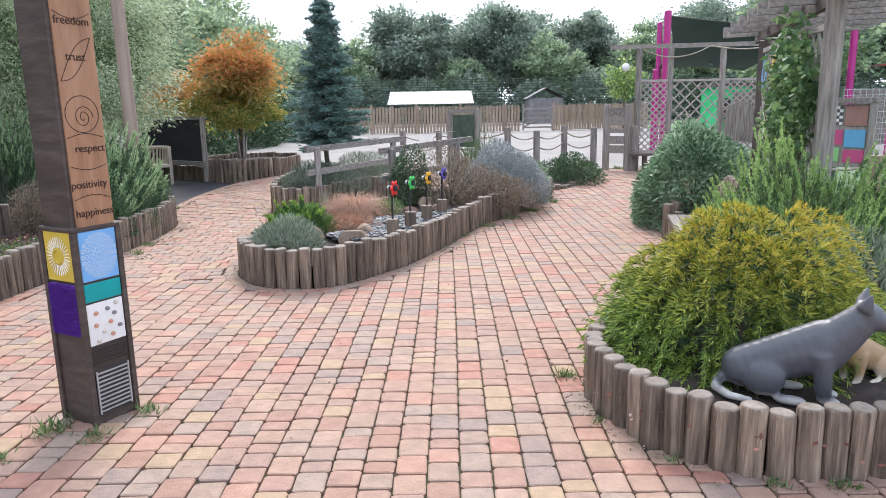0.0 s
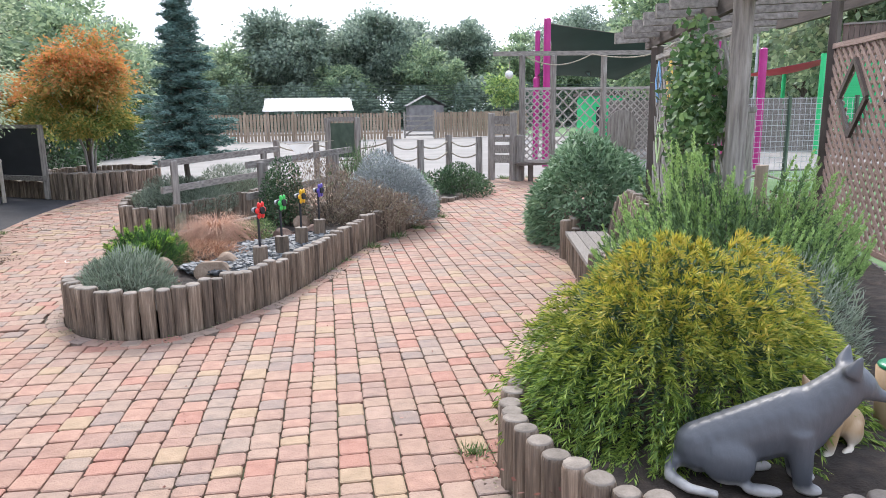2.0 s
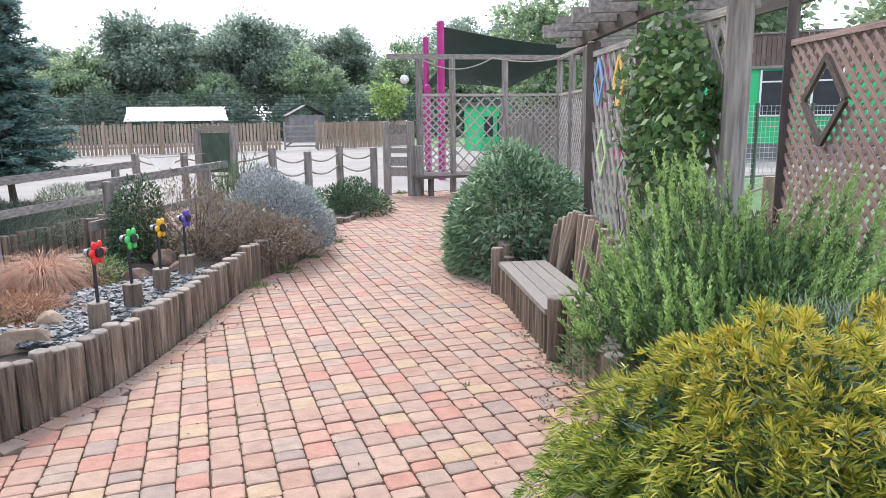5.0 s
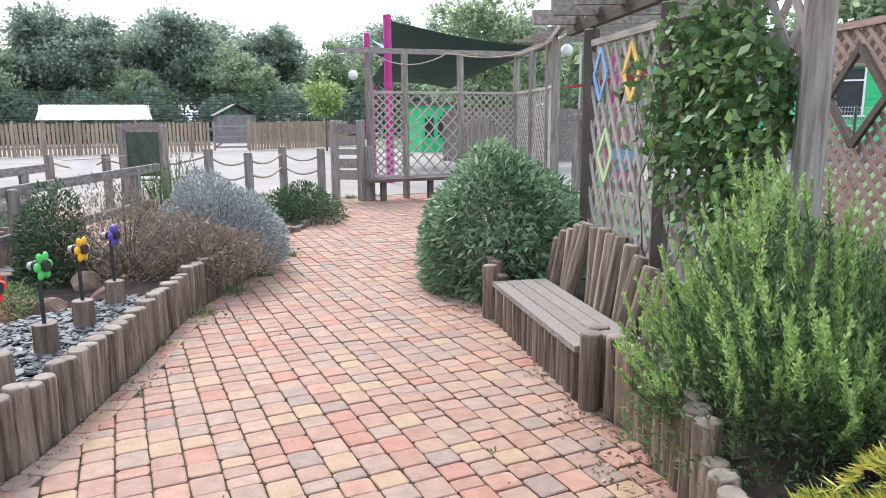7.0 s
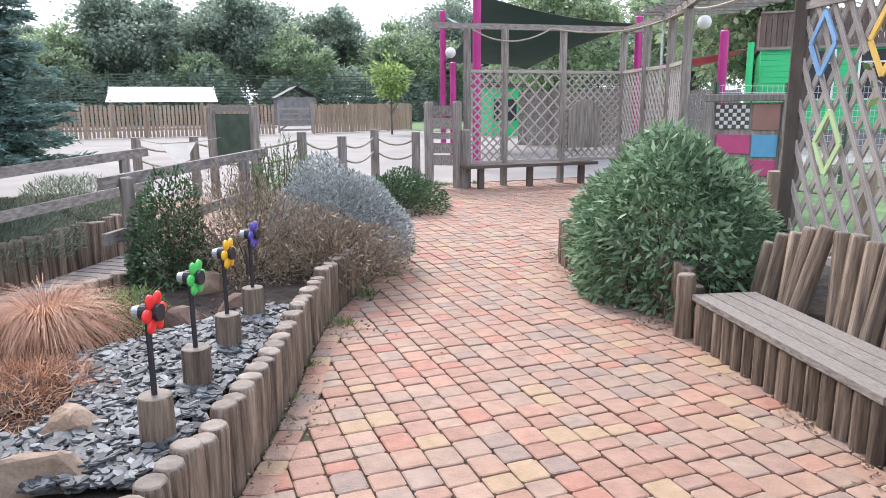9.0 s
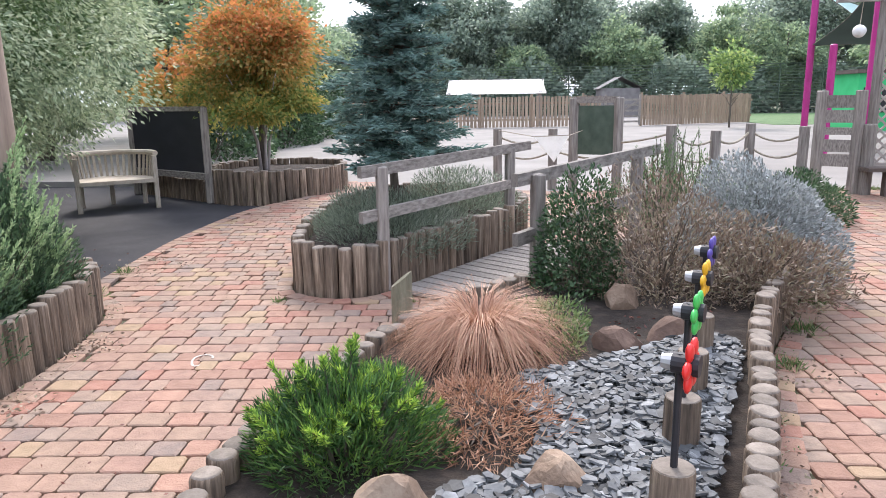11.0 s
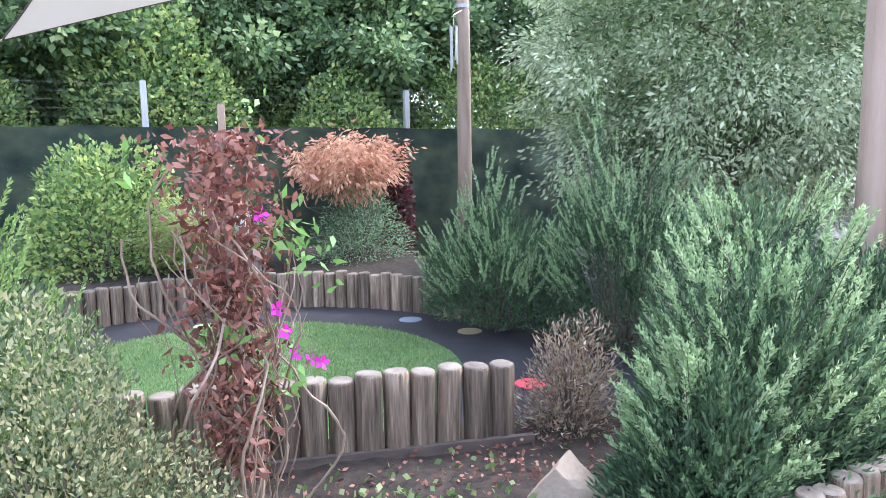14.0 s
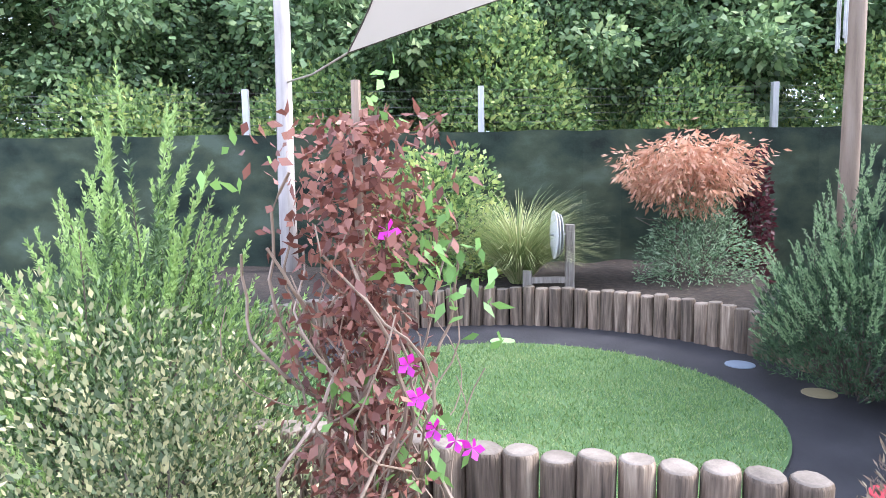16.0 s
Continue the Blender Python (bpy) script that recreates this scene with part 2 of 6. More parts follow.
M["brown"] = leafy("dry_brown_twigs", [(0.06, 0.045, 0.035), (0.14, 0.1, 0.075), (0.22, 0.17, 0.12), (0.2, 0.21, 0.13)], glow=0.15)
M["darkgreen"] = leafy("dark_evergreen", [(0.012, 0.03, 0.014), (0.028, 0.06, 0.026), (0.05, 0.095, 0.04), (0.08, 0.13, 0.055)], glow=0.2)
M["fir"] = leafy("fir_needles", [(0.022, 0.042, 0.038), (0.045, 0.08, 0.07), (0.075, 0.12, 0.105), (0.11, 0.16, 0.14)], glow=0.4, lift=2.5)
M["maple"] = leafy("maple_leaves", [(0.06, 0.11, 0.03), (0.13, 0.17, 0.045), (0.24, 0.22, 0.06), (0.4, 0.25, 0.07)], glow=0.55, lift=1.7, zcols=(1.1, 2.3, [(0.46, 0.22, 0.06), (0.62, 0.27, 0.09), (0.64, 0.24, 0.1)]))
M["olive"] = leafy("silvery_willow_leaves", [(0.06, 0.09, 0.055), (0.15, 0.2, 0.12), (0.28, 0.34, 0.21), (0.43, 0.48, 0.33)], glow=0.4, lift=1.45, patch=0.9)
M["wood_a"] = leafy("woodland_leaves", [(0.035, 0.055, 0.035), (0.08, 0.11, 0.07), (0.13, 0.165, 0.1), (0.2, 0.22, 0.13)], glow=0.5, lift=3.0)
# blue-grey greens: the haze of distance is mixed into the leaf colour
M["wood_b"] = leafy("hazy_oak_leaves", [(0.03, 0.045, 0.036), (0.065, 0.085, 0.068), (0.105, 0.13, 0.1), (0.15, 0.17, 0.13)], glow=0.5, lift=3.2)
M["wood_w"] = leafy("lush_woodland_leaves", [(0.02, 0.035, 0.018), (0.05, 0.085, 0.04), (0.1, 0.15, 0.07), (0.2, 0.24, 0.12)], glow=0.45, lift=2.5)
M["hedge"] = leafy("bramble_hedge_leaves", [(0.03, 0.06, 0.022), (0.08, 0.135, 0.05), (0.17, 0.23, 0.08), (0.32, 0.33, 0.11)], glow=0.45, lift=2.1)
M["variegated"] = leafy("cream_edged_leaves", [(0.03, 0.055, 0.025), (0.1, 0.135, 0.065), (0.28, 0.28, 0.15), (0.52, 0.46, 0.25)], glow=0.35, lift=1.4)
M["salmon"] = leafy("salmon_maple_leaves", [(0.2, 0.13, 0.07), (0.38, 0.2, 0.13), (0.52, 0.28, 0.2), (0.56, 0.36, 0.27)], glow=0.4)
M["deadleaf"] = leafy("withered_leaves", [(0.05, 0.018, 0.014), (0.13, 0.05, 0.038), (0.22, 0.095, 0.07), (0.33, 0.18, 0.13)], glow=0.25, lift=1.35)
M["climber"] = leafy("climber_leaves", [(0.03, 0.09, 0.025), (0.08, 0.18, 0.05), (0.17, 0.3, 0.08), (0.28, 0.4, 0.12)], glow=0.4)
M["blades"] = leafy("striped_grass_blades", [(0.08, 0.13, 0.04), (0.19, 0.25, 0.09), (0.34, 0.36, 0.17), (0.45, 0.44, 0.27)], glow=0.35)
M["weed"] = leafy("small_weeds", [(0.045, 0.09, 0.03), (0.1, 0.17, 0.055), (0.18, 0.25, 0.1), (0.3, 0.31, 0.16)], glow=0.35, lift=1.1)
M["climber_dark"] = leafy("glossy_climber_leaves", [(0.025, 0.06, 0.025), (0.06, 0.12, 0.045), (0.12, 0.2, 0.075), (0.22, 0.3, 0.12)], glow=0.35, lift=1.35)
M["turf"] = leafy("dry_mown_turf", [(0.07, 0.14, 0.045), (0.14, 0.23, 0.075), (0.22, 0.31, 0.12), (0.36, 0.37, 0.2)], glow=0.3, lift=1.25)
M["euphorbia"] = leafy("dark_euphorbia_needles", [(0.015, 0.045, 0.018), (0.04, 0.1, 0.03), (0.09, 0.18, 0.045), (0.18, 0.3, 0.06)], glow=0.3, lift=1.2)
M["pink"] = leafy("magenta_petals", [(0.5, 0.02, 0.25), (0.65, 0.03, 0.36), (0.72, 0.06, 0.42)], glow=0.3)


# ---------------------------------------------------------------- building helpers
def mesh_of(bm, name, *mats, smooth=False):
    me = bpy.data.meshes.new(name)
    bm.to_mesh(me)
    bm.free()
    for m in mats:
        me.materials.append(m)
    if smooth:
        me.polygons.foreach_set("use_smooth", [True] * len(me.polygons))
    return me


def part(name, data, material, parent=None, label="", m=None, smooth=False):
    """One mesh object, under a thing or under a part."""
    if isinstance(data, bmesh.types.BMesh):
        data = mesh_of(data, name, material, smooth=smooth)
    elif material and not data.materials:
        data.materials.append(material)
    ob = new(name, data)
    if parent:
        ob.parent = parent
    if m is not None:
        ob.matrix_basis = m
    if label:
        ob["label"] = label
    return ob


def thing(name, label, category, m=None, group="", kind=""):
    ob = tagged(new(name), label, category, group, kind)
    if m is not None:
        ob.matrix_basis = m
    return ob


def box(bm, c, s, rx=0, ry=0, rz=0, bevel=0.0):
    r = bmesh.ops.create_cube(bm, size=1, matrix=pose(*c, rx, ry, rz) @ Matrix.Diagonal((*s, 1)))
    if bevel:
        es = list({e for v in r["verts"] for e in v.link_edges})
        bmesh.ops.bevel(bm, geom=es, offset=bevel, segments=1, affect="EDGES")
    return bm


def bar(bm, a, b, w, h, bevel=0.0, up=(0, 0, 1)):
    """A rectangular bar from a to b, w across and h high."""
    a, b = Vector(a), Vector(b)
    d = (b - a)
    x = d.normalized()
    u = Vector(up)
    y = u.cross(x)
    if y.length < 1e-4:
        y = Vector((1, 0, 0)).cross(x)
    y.normalize()
    z = x.cross(y)
    r = Matrix((x, y, z)).transposed().to_4x4()
    q = bmesh.ops.create_cube(bm, size=1, matrix=Matrix.Translation((a + b) / 2) @ r @ Matrix.Diagonal((d.length, w, h, 1)))
    if bevel:
        es = list({e for v in q["verts"] for e in v.link_edges})
        bmesh.ops.bevel(bm, geom=es, offset=bevel, segments=1, affect="EDGES")
    return bm


def tube(bm, pts, r0, r1=None, n=8):
    """A tapering round tube through points."""
    r1 = r0 if r1 is None else r1
    pts = [Vector(p) for p in pts]
    rings = []
    for i, p in enumerate(pts):
        d = (pts[min(i + 1, len(pts) - 1)] - pts[max(i - 1, 0)]).normalized()
        s = d.cross(Vector((0, 0, 1)) if abs(d.z) < 0.9 else Vector((1, 0, 0))).normalized()
        t = d.cross(s)
        r = r0 + (r1 - r0) * i / max(1, len(pts) - 1)
        rings.append([bm.verts.new(p + (s * math.cos(2 * math.pi * k / n) + t * math.sin(2 * math.pi * k / n)) * r) for k in range(n)])
    for a, b in zip(rings, rings[1:]):
        for k in range(n):
            bm.faces.new((a[k], a[(k + 1) % n], b[(k + 1) % n], b[k]))
    bm.faces.new(rings[0][::-1])
    bm.faces.new(rings[-1])
    return bm


def ball(bm, c, s, rz=0, rx=0, ry=0, sub=2):
    bmesh.ops.create_icosphere(bm, subdivisions=sub, radius=1, matrix=pose(*c, rx, ry, rz) @ Matrix.Diagonal((*s, 1)))
    return bm


def slab(name, pts, z0, z1, material, label, parent=None, category="", kind="structure"):
    bm = bmesh.new()
    f = bm.faces.new([bm.verts.new((x, y, z1)) for x, y in pts])
    if f.normal.z < 0:
        f.normal_flip()
    r = bmesh.ops.extrude_face_region(bm, geom=[f])
    bmesh.ops.translate(bm, vec=(0, 0, z0 - z1), verts=[v for v in r["geom"] if isinstance(v, bmesh.types.BMVert)])
    bmesh.ops.recalc_face_normals(bm, faces=bm.faces)
    ob = part(name, bm, material, parent, label)
    if not parent:
        tagged(ob, label, category, "", kind)
    return ob


def curve(pts, closed=False, n=8):
    """A smooth line through the plan's points."""
    p = [Vector((x, y)) for x, y in pts]
    out, k = [], len(p)
    for i in range(k if closed else k - 1):
        g = (lambda j: p[j % k]) if closed else (lambda j: p[min(max(j, 0), k - 1)])
        a, b, c, d = g(i - 1), g(i), g(i + 1), g(i + 2)
        for s in range(n):
            t = s / n
            out.append(0.5 * (2 * b + (c - a) * t + (2 * a - 5 * b + 4 * c - d) * t * t + (3 * b - a - 3 * c + d) * t ** 3))
    if not closed:
        out.append(p[-1])
    return [(v.x, v.y) for v in out]


def along(line, step):
    out, left = [], 0.0
    for (ax, ay), (bx, by) in zip(line, line[1:]):
        d = math.hypot(bx - ax, by - ay)
        while left < d:
            out.append((ax + (bx - ax) * left / d, ay + (by - ay) * left / d, math.atan2(by - ay, bx - ax)))
            left += step
        left -= d
    return out


def inside(x, y, poly):
    c = False
    for (ax, ay), (bx, by) in zip(poly, poly[1:] + poly[:1]):
        if (ay > y) != (by > y) and x < (bx - ax) * (y - ay) / (by - ay) + ax:
            c = not c
    return c


def rise(y):
    """The ground climbs a little towards the yard."""
    return min(0.1, max(0.0, (y - 10.0) * 0.02))


rng = np.random.default_rng(7)


def quads(name, V, material):
    """A mesh of loose four-cornered pieces; V: n x 4 x 3."""
    n = len(V)
    me = bpy.data.meshes.new(name)
    me.vertices.add(n * 4)
    me.vertices.foreach_set("co", V.astype(np.float32).ravel())
    me.loops.add(n * 4)
    me.loops.foreach_set("vertex_index", np.arange(n * 4, dtype=np.int32))
    me.polygons.add(n)
    me.polygons.foreach_set("loop_start", np.arange(0, n * 4, 4, dtype=np.int32))
    me.update(calc_edges=True)
    me.materials.append(material)
    return me


def unit(v):
    return v / np.maximum(1e-6, np.linalg.norm(v, axis=-1, keepdims=True))


def leaf_quads(P, D, L, W, fold=0.25, wide=0.45):
    """Leaves from the points P along D: base, two shoulders and a tip, folded along the middle."""
    n = len(P)
    L, W = np.broadcast_to(L, n)[:, None], np.broadcast_to(W, n)[:, None]
    D = unit(D)
    S = unit(np.cross(D, rng.normal(size=(n, 3))))
    N = np.cross(S, D)
    mid = P + D * L * wide - N * L * fold * 0.3
    return np.stack([P, mid + S * W / 2, P + D * L - N * L * fold, mid - S * W / 2], 1)


def ball_dirs(n, up=-1.0):
    v = unit(rng.normal(size=(n * 4, 3)))
    return v[v[:, 2] > up][:n]


def mound(n, r, power=0.35, up=-0.15, lumps=16, amp=0.3):
    """Points and outward ways through a lumpy half-round bush of radii r about its base."""
    d = ball_dirs(n, up)
    c, s = ball_dirs(lumps, -0.1), rng.uniform(0.5, 1, lumps)
    bulge = 1 + amp * (np.max(np.clip(d @ c.T - 0.72, 0, 1) * s, axis=1) * 6 - 0.75)
    k = rng.uniform(0, 1, len(d)) ** power * bulge
    return d * k[:, None] * np.array(r), d


def bush(name, label, at, r, n, leaf, material, droop=0.2, category="shrub", rz=0, power=0.3, up=-0.15, spread=0.6, lift=0.0, group="", amp=0.3, wide=0.45):
    """A shrub: twigs and leaves."""
    ob = thing(name, label, category, pose(*at, 0, 0, rz), group)
    P, D = mound(n, r, power, up, amp=amp)
    P[:, 2] += lift
    W = D + rng.normal(size=P.shape) * spread + np.array([0, 0, -droop])
    L = leaf[0] * rng.uniform(0.65, 1.3, len(P))
    part("foliage", quads("foliage", leaf_quads(P, W, L, leaf[1] * L / leaf[0], wide=wide), material), None, ob)
    bm = bmesh.new()
    for d in ball_dirs(22, 0.15):
        e = Vector(d * np.array(r) * 0.8) + Vector((0, 0, lift))
        tube(bm, [(d[0] * 0.05, d[1] * 0.05, -0.08), e * 0.5 + Vector((0, 0, 0.02)), e], 0.012, 0.003, 5)
    tagged(part("stem_mass", bm, M["bark"], ob), kind="stuff")
    return ob


def needle_shrub(name, label, at, r, shoots, material, length=(0.3, 0.6), lean=0.35, needle=(0.03, 0.006), per=70, rz=0, category="shrub", fill=6000, z0=0.1, tip_material=None):
    """Upright shoots set all round with needles, out of a dense body."""
    ob = thing(name, label, category, pose(*at, 0, 0, rz))
    rr = np.sqrt(rng.uniform(0, 1, shoots))
    th = rng.uniform(0, 2 * np.pi, shoots)
    u = np.stack([rr * np.cos(th), rr * np.sin(th)], 1)
    ln = rng.uniform(*length, shoots)
    lump = 0.86 + 0.3 * np.sin(u[:, 0] * 4.1 + at[0]) * np.cos(u[:, 1] * 3.7 + at[1])
    topz = r[2] * np.sqrt(np.clip(1 - 0.75 * rr ** 2, 0, 1)) * rng.uniform(0.62, 1.12, shoots) * lump
    tip = np.stack([u[:, 0] * r[0], u[:, 1] * r[1], topz], 1)
    way = unit(np.stack([u[:, 0] * lean + rng.normal(size=shoots) * 0.13, u[:, 1] * lean + rng.normal(size=shoots) * 0.13, np.ones(shoots)], 1))
    base = tip - way * ln[:, None]
    base[:, 2] = np.maximum(base[:, 2], z0)
    k = rng.uniform(0, 1, (shoots, per)) ** 0.8
    P = base[:, None] + (tip - base)[:, None] * k[..., None]
    out = unit(rng.normal(size=P.shape)) + way[:, None] * (0.7 + 0.9 * k[..., None])
    Ls = needle[0] * rng.uniform(0.7, 1.2, P.shape[:2]) * (1.15 - 0.45 * k)
    V = leaf_quads(P.reshape(-1, 3), out.reshape(-1, 3), Ls.ravel(), needle[1], 0.1)
    if tip_material:
        young = (k > 0.52).ravel()
        part("young_growth", quads("young_growth", V[young], tip_material), None, ob, "pale green young shoot tips")
        V = V[~young]
    if fill:
        F, D = mound(fill, (r[0] * 0.92, r[1] * 0.92, r[2] * 0.72), 0.25, -0.05)
        F[:, 2] = np.maximum(F[:, 2], z0 * 0.5)
        V = np.concatenate([V, leaf_quads(F, D + rng.normal(size=F.shape) * 0.5 + np.array([0, 0, 0.7]), needle[0] * 1.3, needle[1] * 1.2, 0.1)])
    part("foliage", quads("foliage", V, material), None, ob)
    bm = bmesh.new()
    for i in range(0, shoots, max(1, shoots // 60)):
        tube(bm, [(base[i, 0] * 0.3, base[i, 1] * 0.3, -0.08), Vector(base[i]), Vector(tip[i]) * 0.98], 0.008, 0.002, 4)
    tagged(part("stem_mass", bm, M["bark"], ob), kind="stuff")
    return ob


def limbs(bm, base, top, r, spread, count, seed):
    rd = random.Random(seed)
    base, top = Vector(base), Vector(top)
    h = (top - base).length
    bend = Vector((rd.uniform(-1, 1), rd.uniform(-1, 1), 0)) * h * 0.04
    mid = (base + top) / 2 + bend
    tube(bm, [base, base.lerp(mid, 0.5) + bend * 0.3, mid, mid.lerp(top, 0.6), top], r, r * 0.2, 9)
    for i in range(count):
        t = rd.uniform(0.3, 0.9)
        s = base.lerp(mid, t * 2) if t < 0.5 else mid.lerp(top, t * 2 - 1)
        a = rd.uniform(0, 2 * math.pi)
        e = s + Vector((math.cos(a) * spread, math.sin(a) * spread, h * rd.uniform(0.1, 0.3))) * rd.uniform(0.5, 0.95) * (1.25 - t * 0.6)
        tube(bm, [s, s.lerp(e, 0.5) + Vector((0, 0, h * 0.03)), e], r * 0.38 * (1.1 - t * 0.6), r * 0.05, 6)


def tree(name, label, at, height, crown, clumps, per, leaf, material, trunk=0.15, seed=1, droop=0.1, low=0.35, group="", clump=0.28, shell=0.4):
    """A trunk with limbs and a crown of leaf clumps; crown: radii; low: where the crown begins."""
    ob = thing(name, label, "tree", pose(*at), group)
    rd = np.random.default_rng(seed)
    bm = bmesh.new()
    limbs(bm, (0, 0, -0.15), (0, 0, height * 0.86), trunk, crown[0] * 0.8, 9, seed)
    part("trunk", bm, M["bark"], ob, smooth=True)
    cz = height - crown[2]
    d = unit(rd.normal(size=(clumps, 3)))
    k = rd.uniform(0, 1, clumps) ** shell * rd.uniform(0.8, 1.15, clumps)
    C = d * k[:, None] * np.array(crown) + np.array([0, 0, cz])
    C = C[C[:, 2] > height * low * 0.8]
    size = clump * rd.uniform(0.6, 1.4, len(C))
    off = rd.normal(size=(len(C), per, 3)) * np.array([0.62, 0.62, 0.4])
    P = C[:, None] + off * size[:, None, None] * np.mean(crown)
    way = off * 0.8 + unit(C - np.array([0, 0, cz]))[:, None] * 0.5 + np.array([0, 0, -droop]) + rd.normal(size=off.shape) * 0.35
    L = leaf[0] * rd.uniform(0.6, 1.35, P.shape[0] * per)
    part("crown", quads("crown", leaf_quads(P.reshape(-1, 3), way.reshape(-1, 3), L, L * leaf[1] / leaf[0]), material), None, ob)
    return ob


def spray_bush(name, label, at, r, sprays, per, length, leaf, material, droop=0.8):
    """A mound of feathery sprays that arch outwards and hang at their tips."""
    ob = thing(name, label, "shrub", pose(*at))
    S, D = mound(sprays, r, 0.2, -0.1, 18, 0.2)
    L = length * rng.uniform(0.6, 1.3, len(S))
    k = rng.uniform(0, 1, (len(S), per))
    way = unit(D + rng.normal(size=D.shape) * 0.3 + np.array([0, 0, 0.25]))
    P = S[:, None] + way[:, None] * (k * L[:, None])[..., None]
    P[..., 2] -= (k ** 2) * L[:, None] * droop
    P[..., 2] = np.maximum(P[..., 2], 0.01)
    side = unit(np.cross(way, np.array([0, 0, 1.0]) + rng.normal(size=way.shape) * 0.3))
    sg = np.sign(rng.normal(size=k.shape))[..., None]
    W = way[:, None] + side[:, None] * sg * 0.42 - np.array([0, 0, 1.0]) * (k[..., None] * droop * 0.9) + rng.normal(size=P.shape) * 0.18
    Ls = leaf[0] * rng.uniform(0.6, 1.3, P.shape[0] * per)
    part("foliage", quads("foliage", leaf_quads(P.reshape(-1, 3), W.reshape(-1, 3), Ls, leaf[1], 0.2), material), None, ob)
    # dark green core: the shade between the sprays is put into its colour
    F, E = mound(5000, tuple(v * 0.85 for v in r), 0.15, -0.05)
    part("inner_foliage", quads("inner_foliage", leaf_quads(F, E + rng.normal(size=F.shape) * 0.5 - np.array([0, 0, 0.5]), 0.07, 0.012), M["darkgreen"]), None, ob, "inner growth with its shade put in as dark green")
    return ob


CUBES = {}


def stick(name, parent, a, b, w, h, material, up=(0, 0, 1), label=""):
    """A bar from a to b on a mesh shared by all bars of its material."""
    if material.name not in CUBES:
        bm = box(bmesh.new(), (0, 0, 0), (1, 1, 1))
        CUBES[material.name] = mesh_of(bm, "bar", material)
    a, b = Vector(a), Vector(b)
    d = b - a
    x = d.normalized()
    y = Vector(up).cross(x)
    if y.length < 1e-3:
        y = Vector((0, 1, 0)).cross(x)
    y.normalize()
    z = x.cross(y)
    ob = new(name, CUBES[material.name])
    ob.parent = parent
    ob.matrix_basis = Matrix.Translation((a + b) / 2) @ Matrix((x, y, z)).transposed().to_4x4() @ Matrix.Diagonal((d.length, w, h, 1))
    if label:
        ob["label"] = label
    return ob


def log_mesh(seed, r=0.052, n=11, length=0.85):
    """A round stake with a chamfered, slightly domed and worn top; its top is the origin."""
    rd = random.Random(seed)
    bm = bmesh.new()
    prof = [(-length, 1.0), (-length * 0.55, 1.02), (-0.2, 0.98), (-0.02, 1.0), (-0.006, 0.93), (0.0, 0.8)]
    wob = [rd.uniform(0.94, 1.06) for _ in range(n)]
    tilt = (rd.uniform(-0.09, 0.09), rd.uniform(-0.09, 0.09))
    rings = []
    for z, k in prof:
        ring = []
        for i in range(n):
            a = 2 * math.pi * i / n
            x, y = math.cos(a) * r * k * wob[i], math.sin(a) * r * k * wob[i]
            ring.append(bm.verts.new((x, y, z + (tilt[0] * x + tilt[1] * y if z > -0.05 else 0))))
        rings.append(ring)
    for j, (a, b) in enumerate(zip(rings, rings[1:])):
        for i in range(n):
            f = bm.faces.new((a[i], a[(i + 1) % n], b[(i + 1) % n], b[i]))
            f.smooth, f.material_index = True, 1 if j == 4 else 0
    c = bm.verts.new((0, 0, 0.003))
    for i in range(n):
        f = bm.faces.new((rings[-1][i], rings[-1][(i + 1) % n], c))
        f.material_index = 1
    return mesh_of(bm, "log", M["log"], M["logtop"])


LOGS = [log_mesh(s) for s in range(7)]
rl = random.Random(5)


def log_row(parent, line, h, step=0.108, size=1.0, jitter=0.018):
    for x, y, a in along(line, step):
        ob = new("log", rl.choice(LOGS))
        ob.parent = parent
        s = size * rl.uniform(1.0, 1.1)
        top = (h(x, y) if callable(h) else h) + rl.uniform(-jitter, jitter)
        ob.matrix_basis = pose(x, y, top, rl.uniform(-1.5, 1.5), rl.uniform(-1.5, 1.5), rl.uniform(0, 360)) @ Matrix.Diagonal((s, s, 1, 1))


def soil_bed(name, label, line, h, soil_z, closed=True):
    bed = thing(name, label, "raised bed", kind="structure")
    log_row(bed, line + (line[:1] if closed else []), h)
    bm = bmesh.new()
    c = Vector((sum(p[0] for p in line) / len(line), sum(p[1] for p in line) / len(line), 0))
    f = bm.faces.new([bm.verts.new((x, y, 0)) for x, y in line])
    if f.normal.z < 0:
        f.normal_flip()
    bmesh.ops.triangulate(bm, faces=[f])
    for _ in range(4):
        bmesh.ops.subdivide_edges(bm, edges=[e for e in bm.edges if e.calc_length() > 0.16], cuts=1)
        bmesh.ops.triangulate(bm, faces=[g for g in bm.faces if len(g.verts) > 3])
    for v in bm.verts:
        q = Vector((v.co.x * 2.3, v.co.y * 2.3, 0.0))
        v.co.z = soil_z + noise.noise(q) * 0.03 + noise.noise(q * 4) * 0.012
    part("soil", bm, M["soil"], bed, "dark bark-strewn soil", smooth=True)
    return bed


# ---------------------------------------------------------------- ground
slab("ground", [(-400, -400), (400, -400), (400, 400), (-400, 400)], -0.5, -0.08, M["ground"], "rough earth and grass ground reaching the distance", None, "ground")

